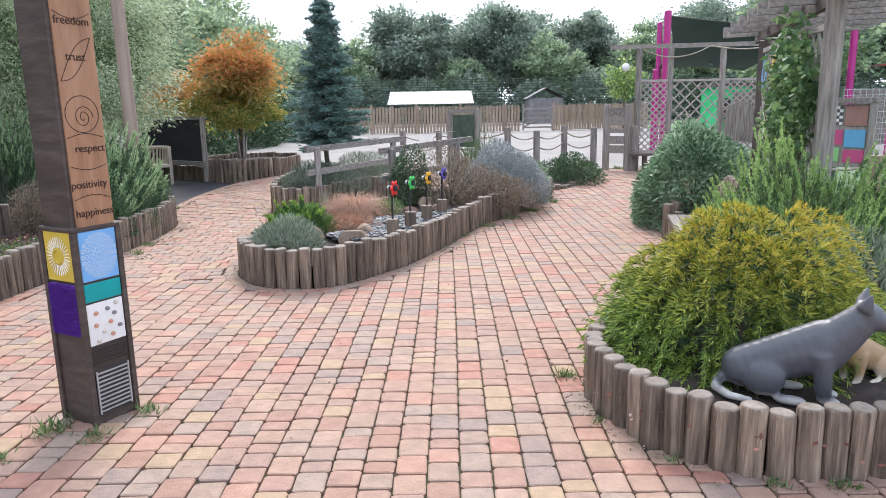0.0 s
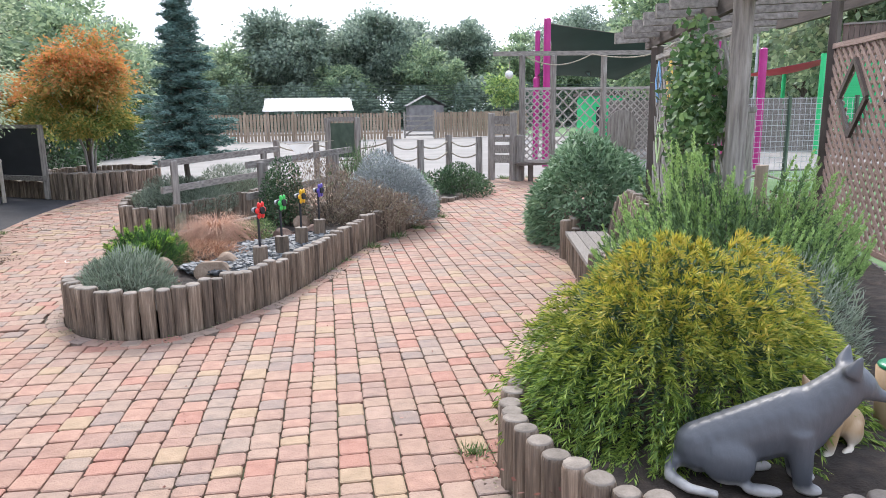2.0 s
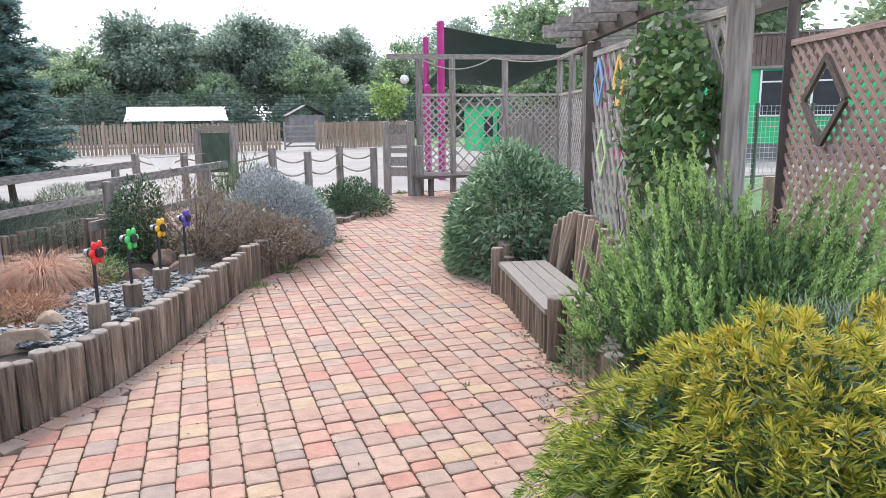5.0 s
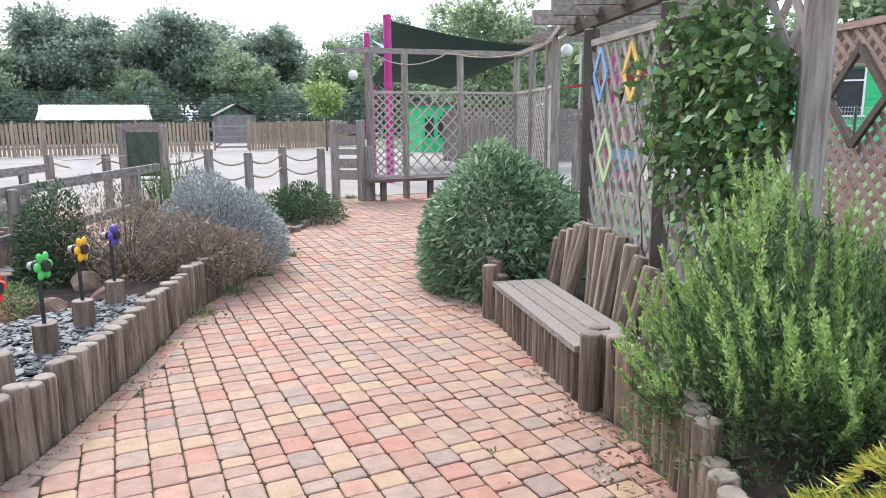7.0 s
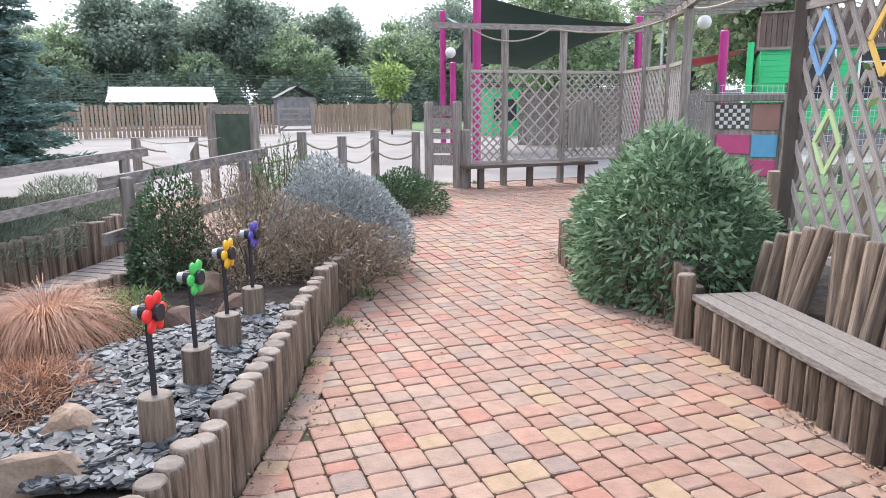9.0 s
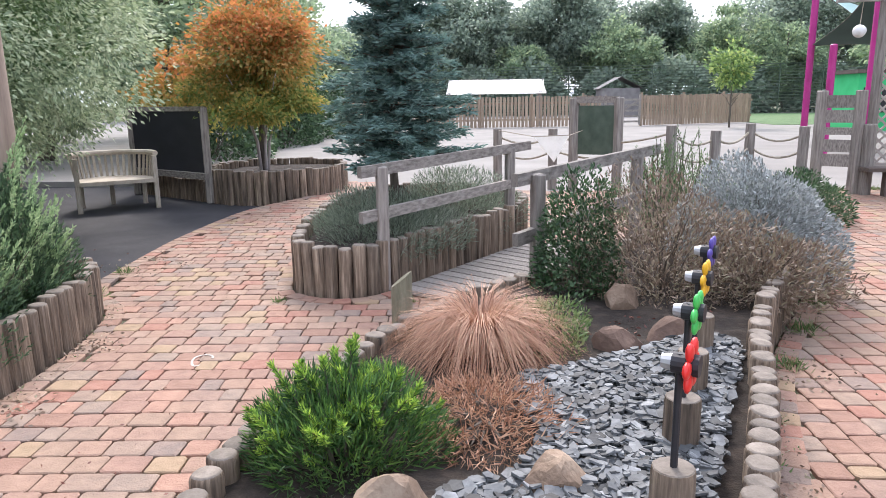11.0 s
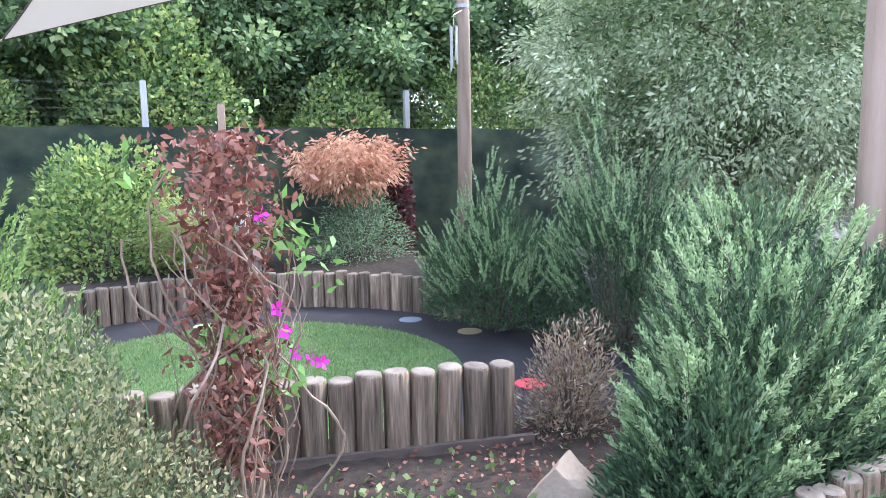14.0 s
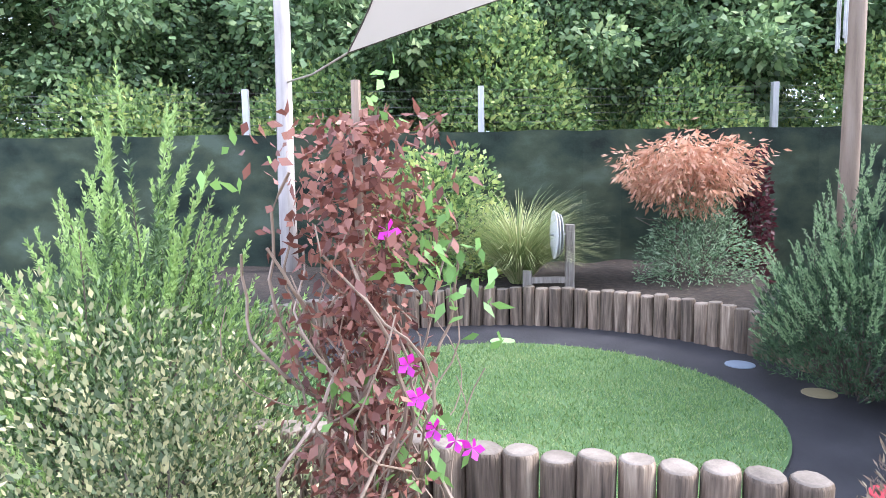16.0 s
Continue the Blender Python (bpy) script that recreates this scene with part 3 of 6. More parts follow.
ISLAND = curve([(-1.75, 6.2), (-1.55, 6.0), (-1.28, 5.92), (-0.98, 5.99), (-0.7, 6.3), (-0.36, 6.85), (0.02, 7.75), (0.45, 8.92), (1.08, 10.05), (1.72, 11.3), (1.72, 11.75), (1.3, 11.95), (0.55, 11.5), (-0.1, 10.75), (-0.62, 9.98), (-1.1, 9.55), (-1.42, 9.0), (-1.78, 8.1), (-1.96, 7.2), (-1.93, 6.6)], True, 6)
PLANT_B = curve([(-2.56, 10.6), (-2.4, 10.32), (-2.1, 10.24), (-1.84, 10.42), (-1.35, 11.15), (-0.75, 12.1), (-0.7, 12.9), (-1.1, 13.5), (-1.9, 13.7), (-2.5, 13.1), (-2.68, 11.8)], True, 6)
PLANT_C = curve([(-3.86, 5.2), (-3.72, 6.3), (-3.65, 7.3), (-3.58, 8.1), (-3.6, 8.8), (-3.72, 9.5), (-3.95, 9.95), (-4.3, 9.9), (-4.7, 9.3), (-4.95, 8.4), (-5.2, 7.7), (-5.45, 6.9), (-5.7, 6.2), (-6.1, 5.2), (-5.4, 4.4), (-4.4, 4.5)], True, 6)
BED_R = curve([(0.8, 3.48), (0.9, 3.08), (1.05, 2.85), (1.24, 2.71), (1.45, 2.66), (1.72, 2.66), (2.2, 2.75), (2.9, 3.1), (3.8, 4.2), (4.5, 5.6), (5.0, 7.0), (5.2, 8.6), (5.2, 10.2), (4.6, 10.9), (3.7, 10.7), (3.05, 10.1), (2.82, 9.4), (2.8, 8.5), (2.68, 7.75), (2.36, 6.3), (2.1, 5.4), (1.75, 4.75), (1.2, 4.15), (0.9, 3.82)], True, 6)
MAPLE_BED = curve([(-5.0, 15.2), (-4.5, 14.98), (-4.0, 15.0), (-3.5, 15.4), (-3.3, 16.1), (-3.6, 16.9), (-4.4, 17.2), (-5.0, 16.8), (-5.3, 16.0)], True, 6)
LOW_BED = curve([(1.95, 12.3), (2.45, 12.9), (3.0, 13.9), (3.35, 14.9), (2.9, 15.2), (2.0, 14.9), (1.2, 14.6), (0.6, 14.2), (1.2, 12.9)], True, 4)
RUBBER = [(-3.9, 10.0), (-4.28, 10.5), (-4.33, 11.3), (-4.36, 12.5), (-4.2, 14.0), (-3.7, 15.05), (-3.4, 15.6), (-4.2, 17.6), (-11.4, 17.6), (-11.4, 2.0), (-5.6, 2.0), (-5.3, 6.0), (-5.2, 7.0), (-5.0, 8.0), (-4.6, 9.4)]
slab("rubber_path", RUBBER, -0.06, -0.004, M["rubber"], "dark smooth rubber-crumb path round the grass circle", None, "path")
slab("yard", [(-30, 17.3), (-3.5, 17.3), (-2.6, 15.4), (3.4, 15.4), (3.6, 15.75), (30, 15.75), (30, 60), (-30, 60)], -0.06, 0.095, M["yard"], "pale worn tarmac playground yard", None, "yard")
slab("far_lawn", [(12, 38), (60, 38), (60, 58), (12, 58)], 0.0, 0.11, M["lawn"], "bright mown grass beyond the yard", None, "lawn")
slab("side_lawn", [(4.6, 2.2), (14, 2.2), (26, 15.7), (6.4, 15.7), (5.3, 10.5), (5.25, 7.5)], -0.06, 0.06, M["lawn"], "mown grass strip behind the trellis", None, "lawn")

# grass circle in the seating ring
bm = bmesh.new()
cx, cy = -7.15, 7.05
ring = [bm.verts.new((cx + math.cos(a) * 1.62 * (1 + 0.012 * math.sin(5 * a)), cy + math.sin(a) * 1.62, 0.012)) for a in np.linspace(0, 2 * math.pi, 72, endpoint=False)]
bm.faces.new(ring)
turf = tagged(part("grass_circle", bm, M["lawn"]), "round patch of short mown lawn grass with straw", "lawn", kind="structure")
g = rng.uniform(-1, 1, (52000, 2))
g = g[(g ** 2).sum(1) < 1] * 1.6
P = np.concatenate([g + np.array([cx, cy]), np.full((len(g), 1), 0.01)], 1)
D = rng.normal(size=P.shape) * 0.55 + np.array([0, 0, 1.0])
tagged(part("grass_blades", quads("grass_blades", leaf_quads(P, D, rng.uniform(0.018, 0.04, len(P)), 0.006), M["turf"]), None, turf), "short grass blades", kind="stuff")

# ---------------------------------------------------------------- raised beds
soil_bed("raised_bed", "island raised bed edged with upright round timber stakes", ISLAND, lambda x, y: 0.345 if y < 6.6 and x < -0.6 else (0.33 + 0.02 * (y > 9) if x > -0.9 + 0.3 * (y - 6.6) else 0.28), 0.2)
soil_bed("raised_bed", "raised lavender bed edged with tall round timber stakes", PLANT_B, lambda x, y: 0.39 + rise(y), 0.3)
soil_bed("raised_bed", "long curved rosemary bed edged with round timber stakes", PLANT_C, lambda x, y: 0.36 if x > -4.6 else 0.06, 0.16)
soil_bed("raised_bed", "raised bed edged with round timber stakes beside the bench", BED_R, lambda x, y: 0.3 + (0.1 if 5 < y < 6.25 and x < 3 else 0) + (0.1 if 7.9 < y and x < 3.2 else 0) - (0.12 if 6.28 < y < 7.85 and x < 3 else 0) if x < 3.1 else 0.2, 0.22)
soil_bed("raised_bed", "maple tree bed edged with weathered round timber stakes", MAPLE_BED, lambda x, y: 0.5, 0.4)
soil_bed("raised_bed", "low planted bed edged with short timber stakes beside the rope rail", LOW_BED, 0.12, 0.1)

# palisade and seating ring round the grass
pal = thing("palisade", "low palisade of thick round timber posts on a base board", "palisade", kind="structure")
log_row(pal, [(-5.6, 5.7), (-5.36, 6.43), (-4.9, 7.86)], 0.54, 0.128, 1.2, 0.012)
stick("base_board", pal, (-5.29, 6.41, 0.15), (-4.82, 7.88, 0.15), 0.03, 0.1, M["darkwood"])
ringbed = thing("raised_bed", "curved back bed edged with mossy round timber stakes", "raised bed", kind="structure")
RING = [(cx + math.cos(a) * 2.45, cy + math.sin(a) * 2.4) for a in np.linspace(radians(95), radians(262), 40)]
log_row(ringbed, RING, 0.36, 0.125, 1.15)
bm = bmesh.new()
inner = [bm.verts.new((x, y, 0.28)) for x, y in RING]
outer = [bm.verts.new((-11.75, 10.4 - 6.6 * i / 39, 0.32)) for i in range(40)]
for i in range(39):
    bm.faces.new((inner[i], inner[i + 1], outer[i + 1], outer[i]))
bmesh.ops.subdivide_edges(bm, edges=bm.edges[:], cuts=3, use_grid_fill=True)
for v in bm.verts:
    v.co.z += noise.noise(v.co * 2.5) * 0.04
part("soil", bm, M["soil"], ringbed, smooth=True)


# ---------------------------------------------------------------- lattice, pergola
def lattice(parent, a, b, z0, z1, step, w, material, steep=1.0, both=True, frame_mat=None, hole=None):
    """Crossed laths between two uprights, clipped to the panel, in a frame."""
    a, b = Vector((*a, 0)), Vector((*b, 0))
    n = (b - a).normalized()
    wide, high = (b - a).length, z1 - z0
    side = Vector((-n.y, n.x, 0))
    rd = random.Random(int(wide * 1000))
    for sgn in ((1, -1) if both else (1,)):
        k = -high / steep
        while k < wide + high / steep:
            x0, x1 = (k, k + high / steep)
            t0, t1 = max(0, -x0 / (x1 - x0)), min(1, (wide - x0) / (x1 - x0))
            if t1 - t0 > 0.02:
                u0, u1 = x0 + (x1 - x0) * t0, x0 + (x1 - x0) * t1
                za, zb = (z0 + high * t0, z0 + high * t1) if sgn > 0 else (z1 - high * t0, z1 - high * t1)
                off = side * 0.008 * sgn
                spans = [(0.0, 1.0)]
                if hole:                # leave the diamond window open
                    hit = [t for t in np.linspace(0, 1, 61) if abs(u0 + (u1 - u0) * t - hole[0]) / hole[2] + abs(za + (zb - za) * t - hole[1]) / hole[3] < 1]
                    spans = [(0.0, hit[0]), (hit[-1], 1.0)] if hit else spans
                for s0, s1 in spans:
                    if s1 - s0 > 0.03:
                        e0, e1 = (a + n * (u0 + (u1 - u0) * t) + off + Vector((0, 0, za + (zb - za) * t)) for t in (s0, s1))
                        stick("lath", parent, e0, e1, 0.013, w * rd.uniform(0.9, 1.1), material)
            k += step * math.sqrt(1 + 1 / steep ** 2)
    fm = frame_mat or material
    stick("top_rail", parent, a + Vector((0, 0, z1)), b + Vector((0, 0, z1)), 0.05, 0.05, fm)
    stick("bottom_rail", parent, a + Vector((0, 0, z0)), b + Vector((0, 0, z0)), 0.05, 0.05, fm)


def square_post(parent, x, y, z0, z1, w, material, name="post"):
    bm = box(bmesh.new(), (x, y, (z0 + z1) / 2), (w, w, z1 - z0), 0, 0, 20, bevel=w * 0.12)
    return part(name, bm, material, parent)


def round_post(parent, x, y, z0, z1, r, material, name="post"):
    return part(name, tube(bmesh.new(), [(x, y, z0), (x, y, (z0 + z1) / 2), (x, y, z1 - 0.01), (x, y, z1)], r, r * 0.96, 14), material, parent, smooth=False)


L1, L2, L3 = (3.66, 8.12), (3.3, 6.85), (3.05, 5.6)
perg = thing("pergola", "weathered timber pergola with lattice panels and overhead slats", "pergola", kind="structure")
square_post(perg, *L1, 0.0, 2.2, 0.1, M["darkwood"])
square_post(perg, *L2, 0.0, 2.2, 0.085, M["darkwood"])
round_post(perg, *L3, 0.0, 2.32, 0.075, M["greywood"])
lattice(perg, L1, L2, 0.45, 2.08, 0.135, 0.042, M["lathgrey"], 1.75, hole=(0.85, 1.72, 0.2, 0.24))
lattice(perg, L2, L3, 0.45, 2.1, 0.135, 0.042, M["lathgrey"], 1.75)
stick("beam", perg, (3.78, 8.6, 2.26), (2.9, 4.6, 2.38), 0.06, 0.12, M["darkwood"])
stick("beam", perg, (5.4, 8.6, 2.5), (4.9, 5.0, 2.58), 0.06, 0.12, M["darkwood"])
for i in range(10):
    t = i / 9
    x, y = 3.72 - 0.85 * t, 8.45 - 3.9 * t
    stick("slat", perg, (x - 0.38, y + 0.06, 2.32 + 0.12 * t), (x + 1.0, y - 0.2, 2.37 + 0.12 * t), 0.055, 0.12, M["greywood"])
for c, uv in (((0.2, 0.38, 0.62), (0.28, 1.82)), ((0.75, 0.5, 0.12), (0.85, 1.8)), ((0.45, 0.6, 0.3), (0.42, 1.2))):
    pm = surface("diamond_paint", [c, tuple(v * 1.1 for v in c), tuple(min(1, v * 1.2) for v in c)], 0.7, 6, 60, 0.1)
    n = (Vector(L2) - Vector(L1)).normalized()
    o = Vector((*L1, 0)) + Vector((n.x, n.y, 0)) * uv[0] + Vector((n.y, -n.x, 0)) * 0.03
    k = [o + Vector((n.x * u, n.y * u, uv[1] + v)) for u, v in ((0, 0.2), (0.13, 0), (0, -0.2), (-0.13, 0))]
    for p, q in zip(k, k[1:] + k[:1]):
        stick("painted_lath", perg, p, q, 0.012, 0.035, pm, label="painted lattice strip")

panel = thing("trellis_panel", "brown wooden trellis screen with a diamond window", "trellis")
R1, R2 = (5.05, 7.2), (4.5, 5.55)
square_post(panel, *R1, 0, 2.62, 0.085, M["darkwood"])
square_post(panel, *R2, 0, 2.62, 0.085, M["darkwood"])
lattice(panel, R1, R2, 0.32, 2.12, 0.09, 0.038, M["lathwood"], 1.0, frame_mat=M["lathwood"], hole=(0.62, 1.62, 0.3, 0.34))
n = (Vector(R2) - Vector(R1)).normalized()
o = Vector((*R1, 0)) + Vector((n.x, n.y, 0)) * 0.62 + Vector((n.y, -n.x, 0)) * 0.03
k = [o + Vector((n.x * u, n.y * u, 1.62 + v)) for u, v in ((0, 0.34), (0.3, 0), (0, -0.34), (-0.3, 0))]
for p, q in zip(k, k[1:] + k[:1]):
    stick("diamond_frame", panel, p, q, 0.03, 0.05, M["darkwood"])

far = thing("pergola", "grey timber corner pergola with lattice screens and a bench", "pergola", kind="structure")
PA, PA2, PB, PD, PE, PF = (4.2, 15.15), (4.85, 15.1), (5.95, 15.1), (6.75, 13.9), (6.5, 13.0), (5.95, 12.0)
PK = (7.1, 15.0)
for p in (PA, PA2, PB, PK, PD, PE, PF):
    square_post(far, *p, 0.05, 2.65, 0.1, M["greywood"])
for p, q, s, st in ((PA, PA2, 0.1, 1.0), (PA2, PB, 0.17, 1.0), (PB, PK, 0.1, 1.0), (PK, PD, 0.11, 1.0), (PD, PE, 0.11, 1.3), (PE, PF, 0.11, 1.3)):
    lattice(far, p, q, 0.5, 1.98, s, 0.028, M["lathgrey"], st)
for z, p, q in ((2.68, (3.6, 15.2), (7.5, 14.95)), (2.68, PK, (6.4, 12.6)), (2.68, (6.7, 13.4), (5.5, 11.2))):
    stick("beam", far, (*p, z), (*q, z + 0.02), 0.07, 0.09, M["greywood"])
for i in range(7):
    t = i / 6
    stick("slat", far, (6.2 - 0.6 * t, 13.5 - 2.2 * t, 2.75), (7.6 - 0.6 * t, 12.9 - 2.2 * t, 2.77), 0.05, 0.06, M["greywood"])
bm = tube(bmesh.new(), [(6.35, 15.03, 1.2), (6.35, 14.99, 1.2)], 0.33, 0.33, 28)
box(bm, (6.35, 15.01, 0.95), (0.64, 0.03, 0.5))
part("round_door", bm, M["greywood"], far, "round-topped wooden panel")
seat = thing("bench", "grey timber plank bench under the corner pergola", "bench")
stick("seat", seat, (4.0, 14.85, 0.46), (6.4, 14.75, 0.46), 0.3, 0.05, M["darkwood"])
for x in (4.3, 5.2, 6.2):
    stick("leg", seat, (x, 14.82, 0.05), (x, 14.82, 0.44), 0.09, 0.09, M["darkwood"])
for (x, y, z, r) in ((3.95, 15.25, 2.27, 0.085), (5.85, 11.6, 2.42, 0.085)):
    bmb = ball(bmesh.new(), (x, y, z), (r, r, r), sub=3)
    ob = thing("hanging_ball", "pale worn ball hanging on a cord", "ball")
    part("ball", bmb, M["white"], ob, smooth=True)
    part("cord", tube(bmesh.new(), [(x, y, z + r), (x + 0.02, y, 2.68)], 0.006, 0.006, 5), M["rope"], ob)
for pts in (((4.25, 15.05, 2.62), (4.9, 15.0, 2.36), (5.6, 14.9, 2.66)), ((5.6, 14.9, 2.66), (6.2, 13.6, 2.45), (6.0, 12.0, 2.66)), ((6.0, 12.0, 2.66), (4.7, 10.2, 2.4), (3.66, 8.2, 2.3))):
    ob = thing("rope", "sagging pale rope slung along the pergola", "rope")
    a, b, c = [Vector(p) for p in pts]
    part("strand", tube(bmesh.new(), [(1 - t) ** 2 * a + 2 * t * (1 - t) * (b + Vector((0, 0, -0.1))) + t * t * c for t in np.linspace(0, 1, 12)], 0.014, 0.014, 6), M["rope"], ob)

# ---------------------------------------------------------------- log bench
bench = thing("bench", "weathered plank bench with a back of leaning round logs", "bench")
FL, FR, BL, BR = Vector((2.52, 7.72)), Vector((2.17, 6.2)), Vector((2.93, 7.62)), Vector((2.58, 6.15))
for i in range(4):
    t = (i + 0.5) / 4
    a, b = FL.lerp(BL, t), FR.lerp(BR, t)
    stick("seat_board", bench, (*a, 0.288), (*b, 0.288), 0.097, 0.035, M["greywood"])
for i in range(15):
    t = (i + 0.5) / 15
    p = FL.lerp(FR, t) + Vector((0.05, -0.01))
    ob = new("front_stake", rl.choice(LOGS))
    ob.parent, ob.matrix_basis = bench, pose(p.x, p.y, 0.268, 0, 0, rl.uniform(0, 360)) @ Matrix.Diagonal((0.8, 0.8, 1, 1))
for i in range(14):
    t = (i + 0.3) / 14
    p = Vector((3.0, 7.72)).lerp(Vector((2.72, 6.12)), t)
    ob = new("back_log", rl.choice(LOGS))
    ob.parent, ob.matrix_basis = bench, pose(p.x + 0.1, p.y, 0.6 + 0.17 * math.sin(math.pi * min(1, t * 1.15)) + rl.uniform(-0.03, 0.03), rl.uniform(-9, 9), rl.uniform(8, 13), rl.uniform(-20, 20))
    ob.matrix_basis = ob.matrix_basis @ Matrix.Diagonal((0.98, 0.98, 1, 1))
for p in ((2.56, 7.82), (2.2, 6.1)):
    ob = new("end_post", rl.choice(LOGS))
    ob.parent, ob.matrix_basis = bench, pose(*p, 0.41, 0, 0, 40) @ Matrix.Diagonal((1.15, 1.15, 1, 1))

# ---------------------------------------------------------------- bridge and rails
deck = thing("footbridge", "small timber boardwalk with grey hand rails", "footbridge")
A, B = Vector((-1.72, 10.3)), Vector((-0.62, 11.95))
A2, B2 = Vector((-0.95, 9.78)), Vector((0.12, 11.4))
for i in range(16):
    t = (i + 0.5) / 16
    a, b = A.lerp(B, t), A2.lerp(B2, t)
    stick("board", deck, (*a, 0.03 + rise(a.y)), (*b, 0.03 + rise(b.y)), 0.108, 0.035, M["greywood"])
for p, h in (((-1.84, 10.42), 0.97), ((-0.82, 11.95), 1.0), ((-0.7, 9.9), 0.96), ((0.25, 11.3), 1.0)):
    square_post(deck, *p, 0, h, 0.085, M["greywood"])
for z in (0.94, 0.6):
    stick("rail", deck, (-1.98, 10.26, z), (-0.62, 12.22, z + 0.06), 0.045, 0.085, M["greywood"])
stick("rail", deck, (-0.86, 9.78, 0.93), (0.5, 11.6, 1.0), 0.045, 0.085, M["greywood"])
stick("rail", deck, (-0.86, 9.68, 0.55), (0.4, 11.5, 0.62), 0.045, 0.085, M["greywood"])

# ---------------------------------------------------------------- rope fence towards the yard
ropefence = thing("rope_fence", "short timber posts joined by sagging ropes", "fence")
RP = [(-0.87, 16.0, 1.0), (-0.05, 15.8, 1.0), (1.38, 14.6, 1.08), (2.0, 14.75, 1.0), (2.7, 15.45, 1.06), (3.25, 15.0, 1.03)]
for x, y, h in RP:
    round_post(ropefence, x, y, 0, h, 0.07, M["greywood"])
for (ax, ay, ah), (bx, by, bh) in zip(RP, RP[1:]):
    for dz, sag in ((0.1, 0.12), (0.32, 0.13)):
        pts = [(ax + (bx - ax) * t, ay + (by - ay) * t, (ah + (bh - ah) * t) - dz - sag * 4 * t * (1 - t)) for t in np.linspace(0, 1, 9)]
        part("rope", tube(bmesh.new(), pts, 0.016, 0.016, 6), M["rope"], ropefence)
mirror = thing("outdoor_frame", "timber frame board standing at the yard's edge", "frame")
square_post(mirror, 0.2, 15.35, 0.05, 1.45, 0.11, M["greywood"])
square_post(mirror, 0.78, 15.1, 0.05, 1.45, 0.11, M["greywood"])
stick("top_rail", mirror, (0.2, 15.35, 1.42), (0.78, 15.1, 1.42), 0.07, 0.09, M["greywood"])
stick("board", mirror, (0.26, 15.32, 1.0), (0.72, 15.12, 1.0), 0.02, 0.68, surface("dark_green_board", [(0.03, 0.05, 0.035), (0.06, 0.09, 0.065), (0.1, 0.13, 0.1)], 0.4, 4, 40, 0.1))
gate = thing("gate_board", "tall weathered plank board beside the garden gate", "board")
for x, y in ((3.6, 15.35), (4.0, 15.1)):
    square_post(gate, x, y, 0.05, 1.5, 0.12, M["greywood"])
for i in range(5):
    z = 0.55 + i * 0.2
    stick("plank", gate, (3.6, 15.35, z), (4.0, 15.1, z), 0.035, 0.17 if i != 2 else 0.1, M["greywood"])
square_post(gate, 4.12, 15.02, 0.05, 1.05, 0.13, M["greywood"])


# ---------------------------------------------------------------- picket fence, roof, shed
pick = thing("picket_fence", "long weathered wooden picket fence round the far yard", "fence", kind="structure")
line = [(-8.5, 37.6), (4.4, 38.6), (6.2, 38.8), (12.2, 41.5)]
for (ax, ay), (bx, by) in zip(line, line[1:]):
    if abs(ax - 4.4) < 0.1:
        continue
    d = math.hypot(bx - ax, by - ay)
    k = int(d / 0.17)
    for i in range(k):
        t = i / k
        x, y = ax + (bx - ax) * t, ay + (by - ay) * t
        stick("picket", pick, (x, y, 0.12), (x, y, 1.5 + rl.uniform(-0.03, 0.03)), 0.12, 0.025, M["picket"], (0, 1, 0))
    for z in (0.45, 1.2):
        stick("rail", pick, (ax, ay + 0.05, z), (bx, by + 0.05, z), 0.05, 0.09, M["picket"])
    for i in range(int(d / 2.4) + 1):
        t = i * 2.4 / d
        stick("post", pick, (ax + (bx - ax) * t, ay + (by - ay) * t + 0.1, 0.05), (ax + (bx - ax) * t, ay + (by - ay) * t + 0.1, 1.62), 0.1, 0.1, M["picket"], (0, 1, 0))
gate2 = thing("field_gate", "pale five-bar wooden gate in the picket fence", "gate")
for z in (0.3, 0.55, 0.8, 1.05, 1.3):
    stick("bar", gate2, (4.5, 38.6, z), (6.1, 38.75, z), 0.03, 0.09, M["greywood"])
stick("brace", gate2, (4.5, 38.56, 0.3), (6.1, 38.7, 1.3), 0.03, 0.09, M["greywood"])
for x in (4.5, 6.1):
    stick("stile", gate2, (x, 38.6 + (x - 4.5) * 0.09, 0.15), (x, 38.6 + (x - 4.5) * 0.09, 1.55), 0.09, 0.09, M["greywood"], (0, 1, 0))
shel = thing("shelter", "open play shelter with a pale sheet roof", "shelter")
bm = bmesh.new()
f = bm.faces.new([bm.verts.new(p) for p in ((-3.0, 40.0, 1.65), (1.9, 40.0, 1.65), (1.75, 41.4, 2.36), (-2.85, 41.4, 2.36))])
bmesh.ops.solidify(bm, geom=[f], thickness=0.06)
part("roof", bm, M["roofwhite"], shel)
for i in range(24):
    x = -2.9 + i * 0.205
    stick("roof_rib", shel, (x, 40.0, 1.67), (x + 0.004, 41.4, 2.38), 0.02, 0.03, M["roofwhite"])
for x in (-2.8, 1.6):
    for y in (40.2, 41.3):
        stick("post", shel, (x, y, 0.1), (x, y, 1.75), 0.12, 0.12, M["greywood"], (0, 1, 0))
shed = thing("shed", "small grey garden shed behind the fence", "shed")
bm = box(bmesh.new(), (8.0, 55, 1.0), (2.6, 2.2, 2.0))
part("wall", bm, M["greyshed"], shed)
bm = bmesh.new()
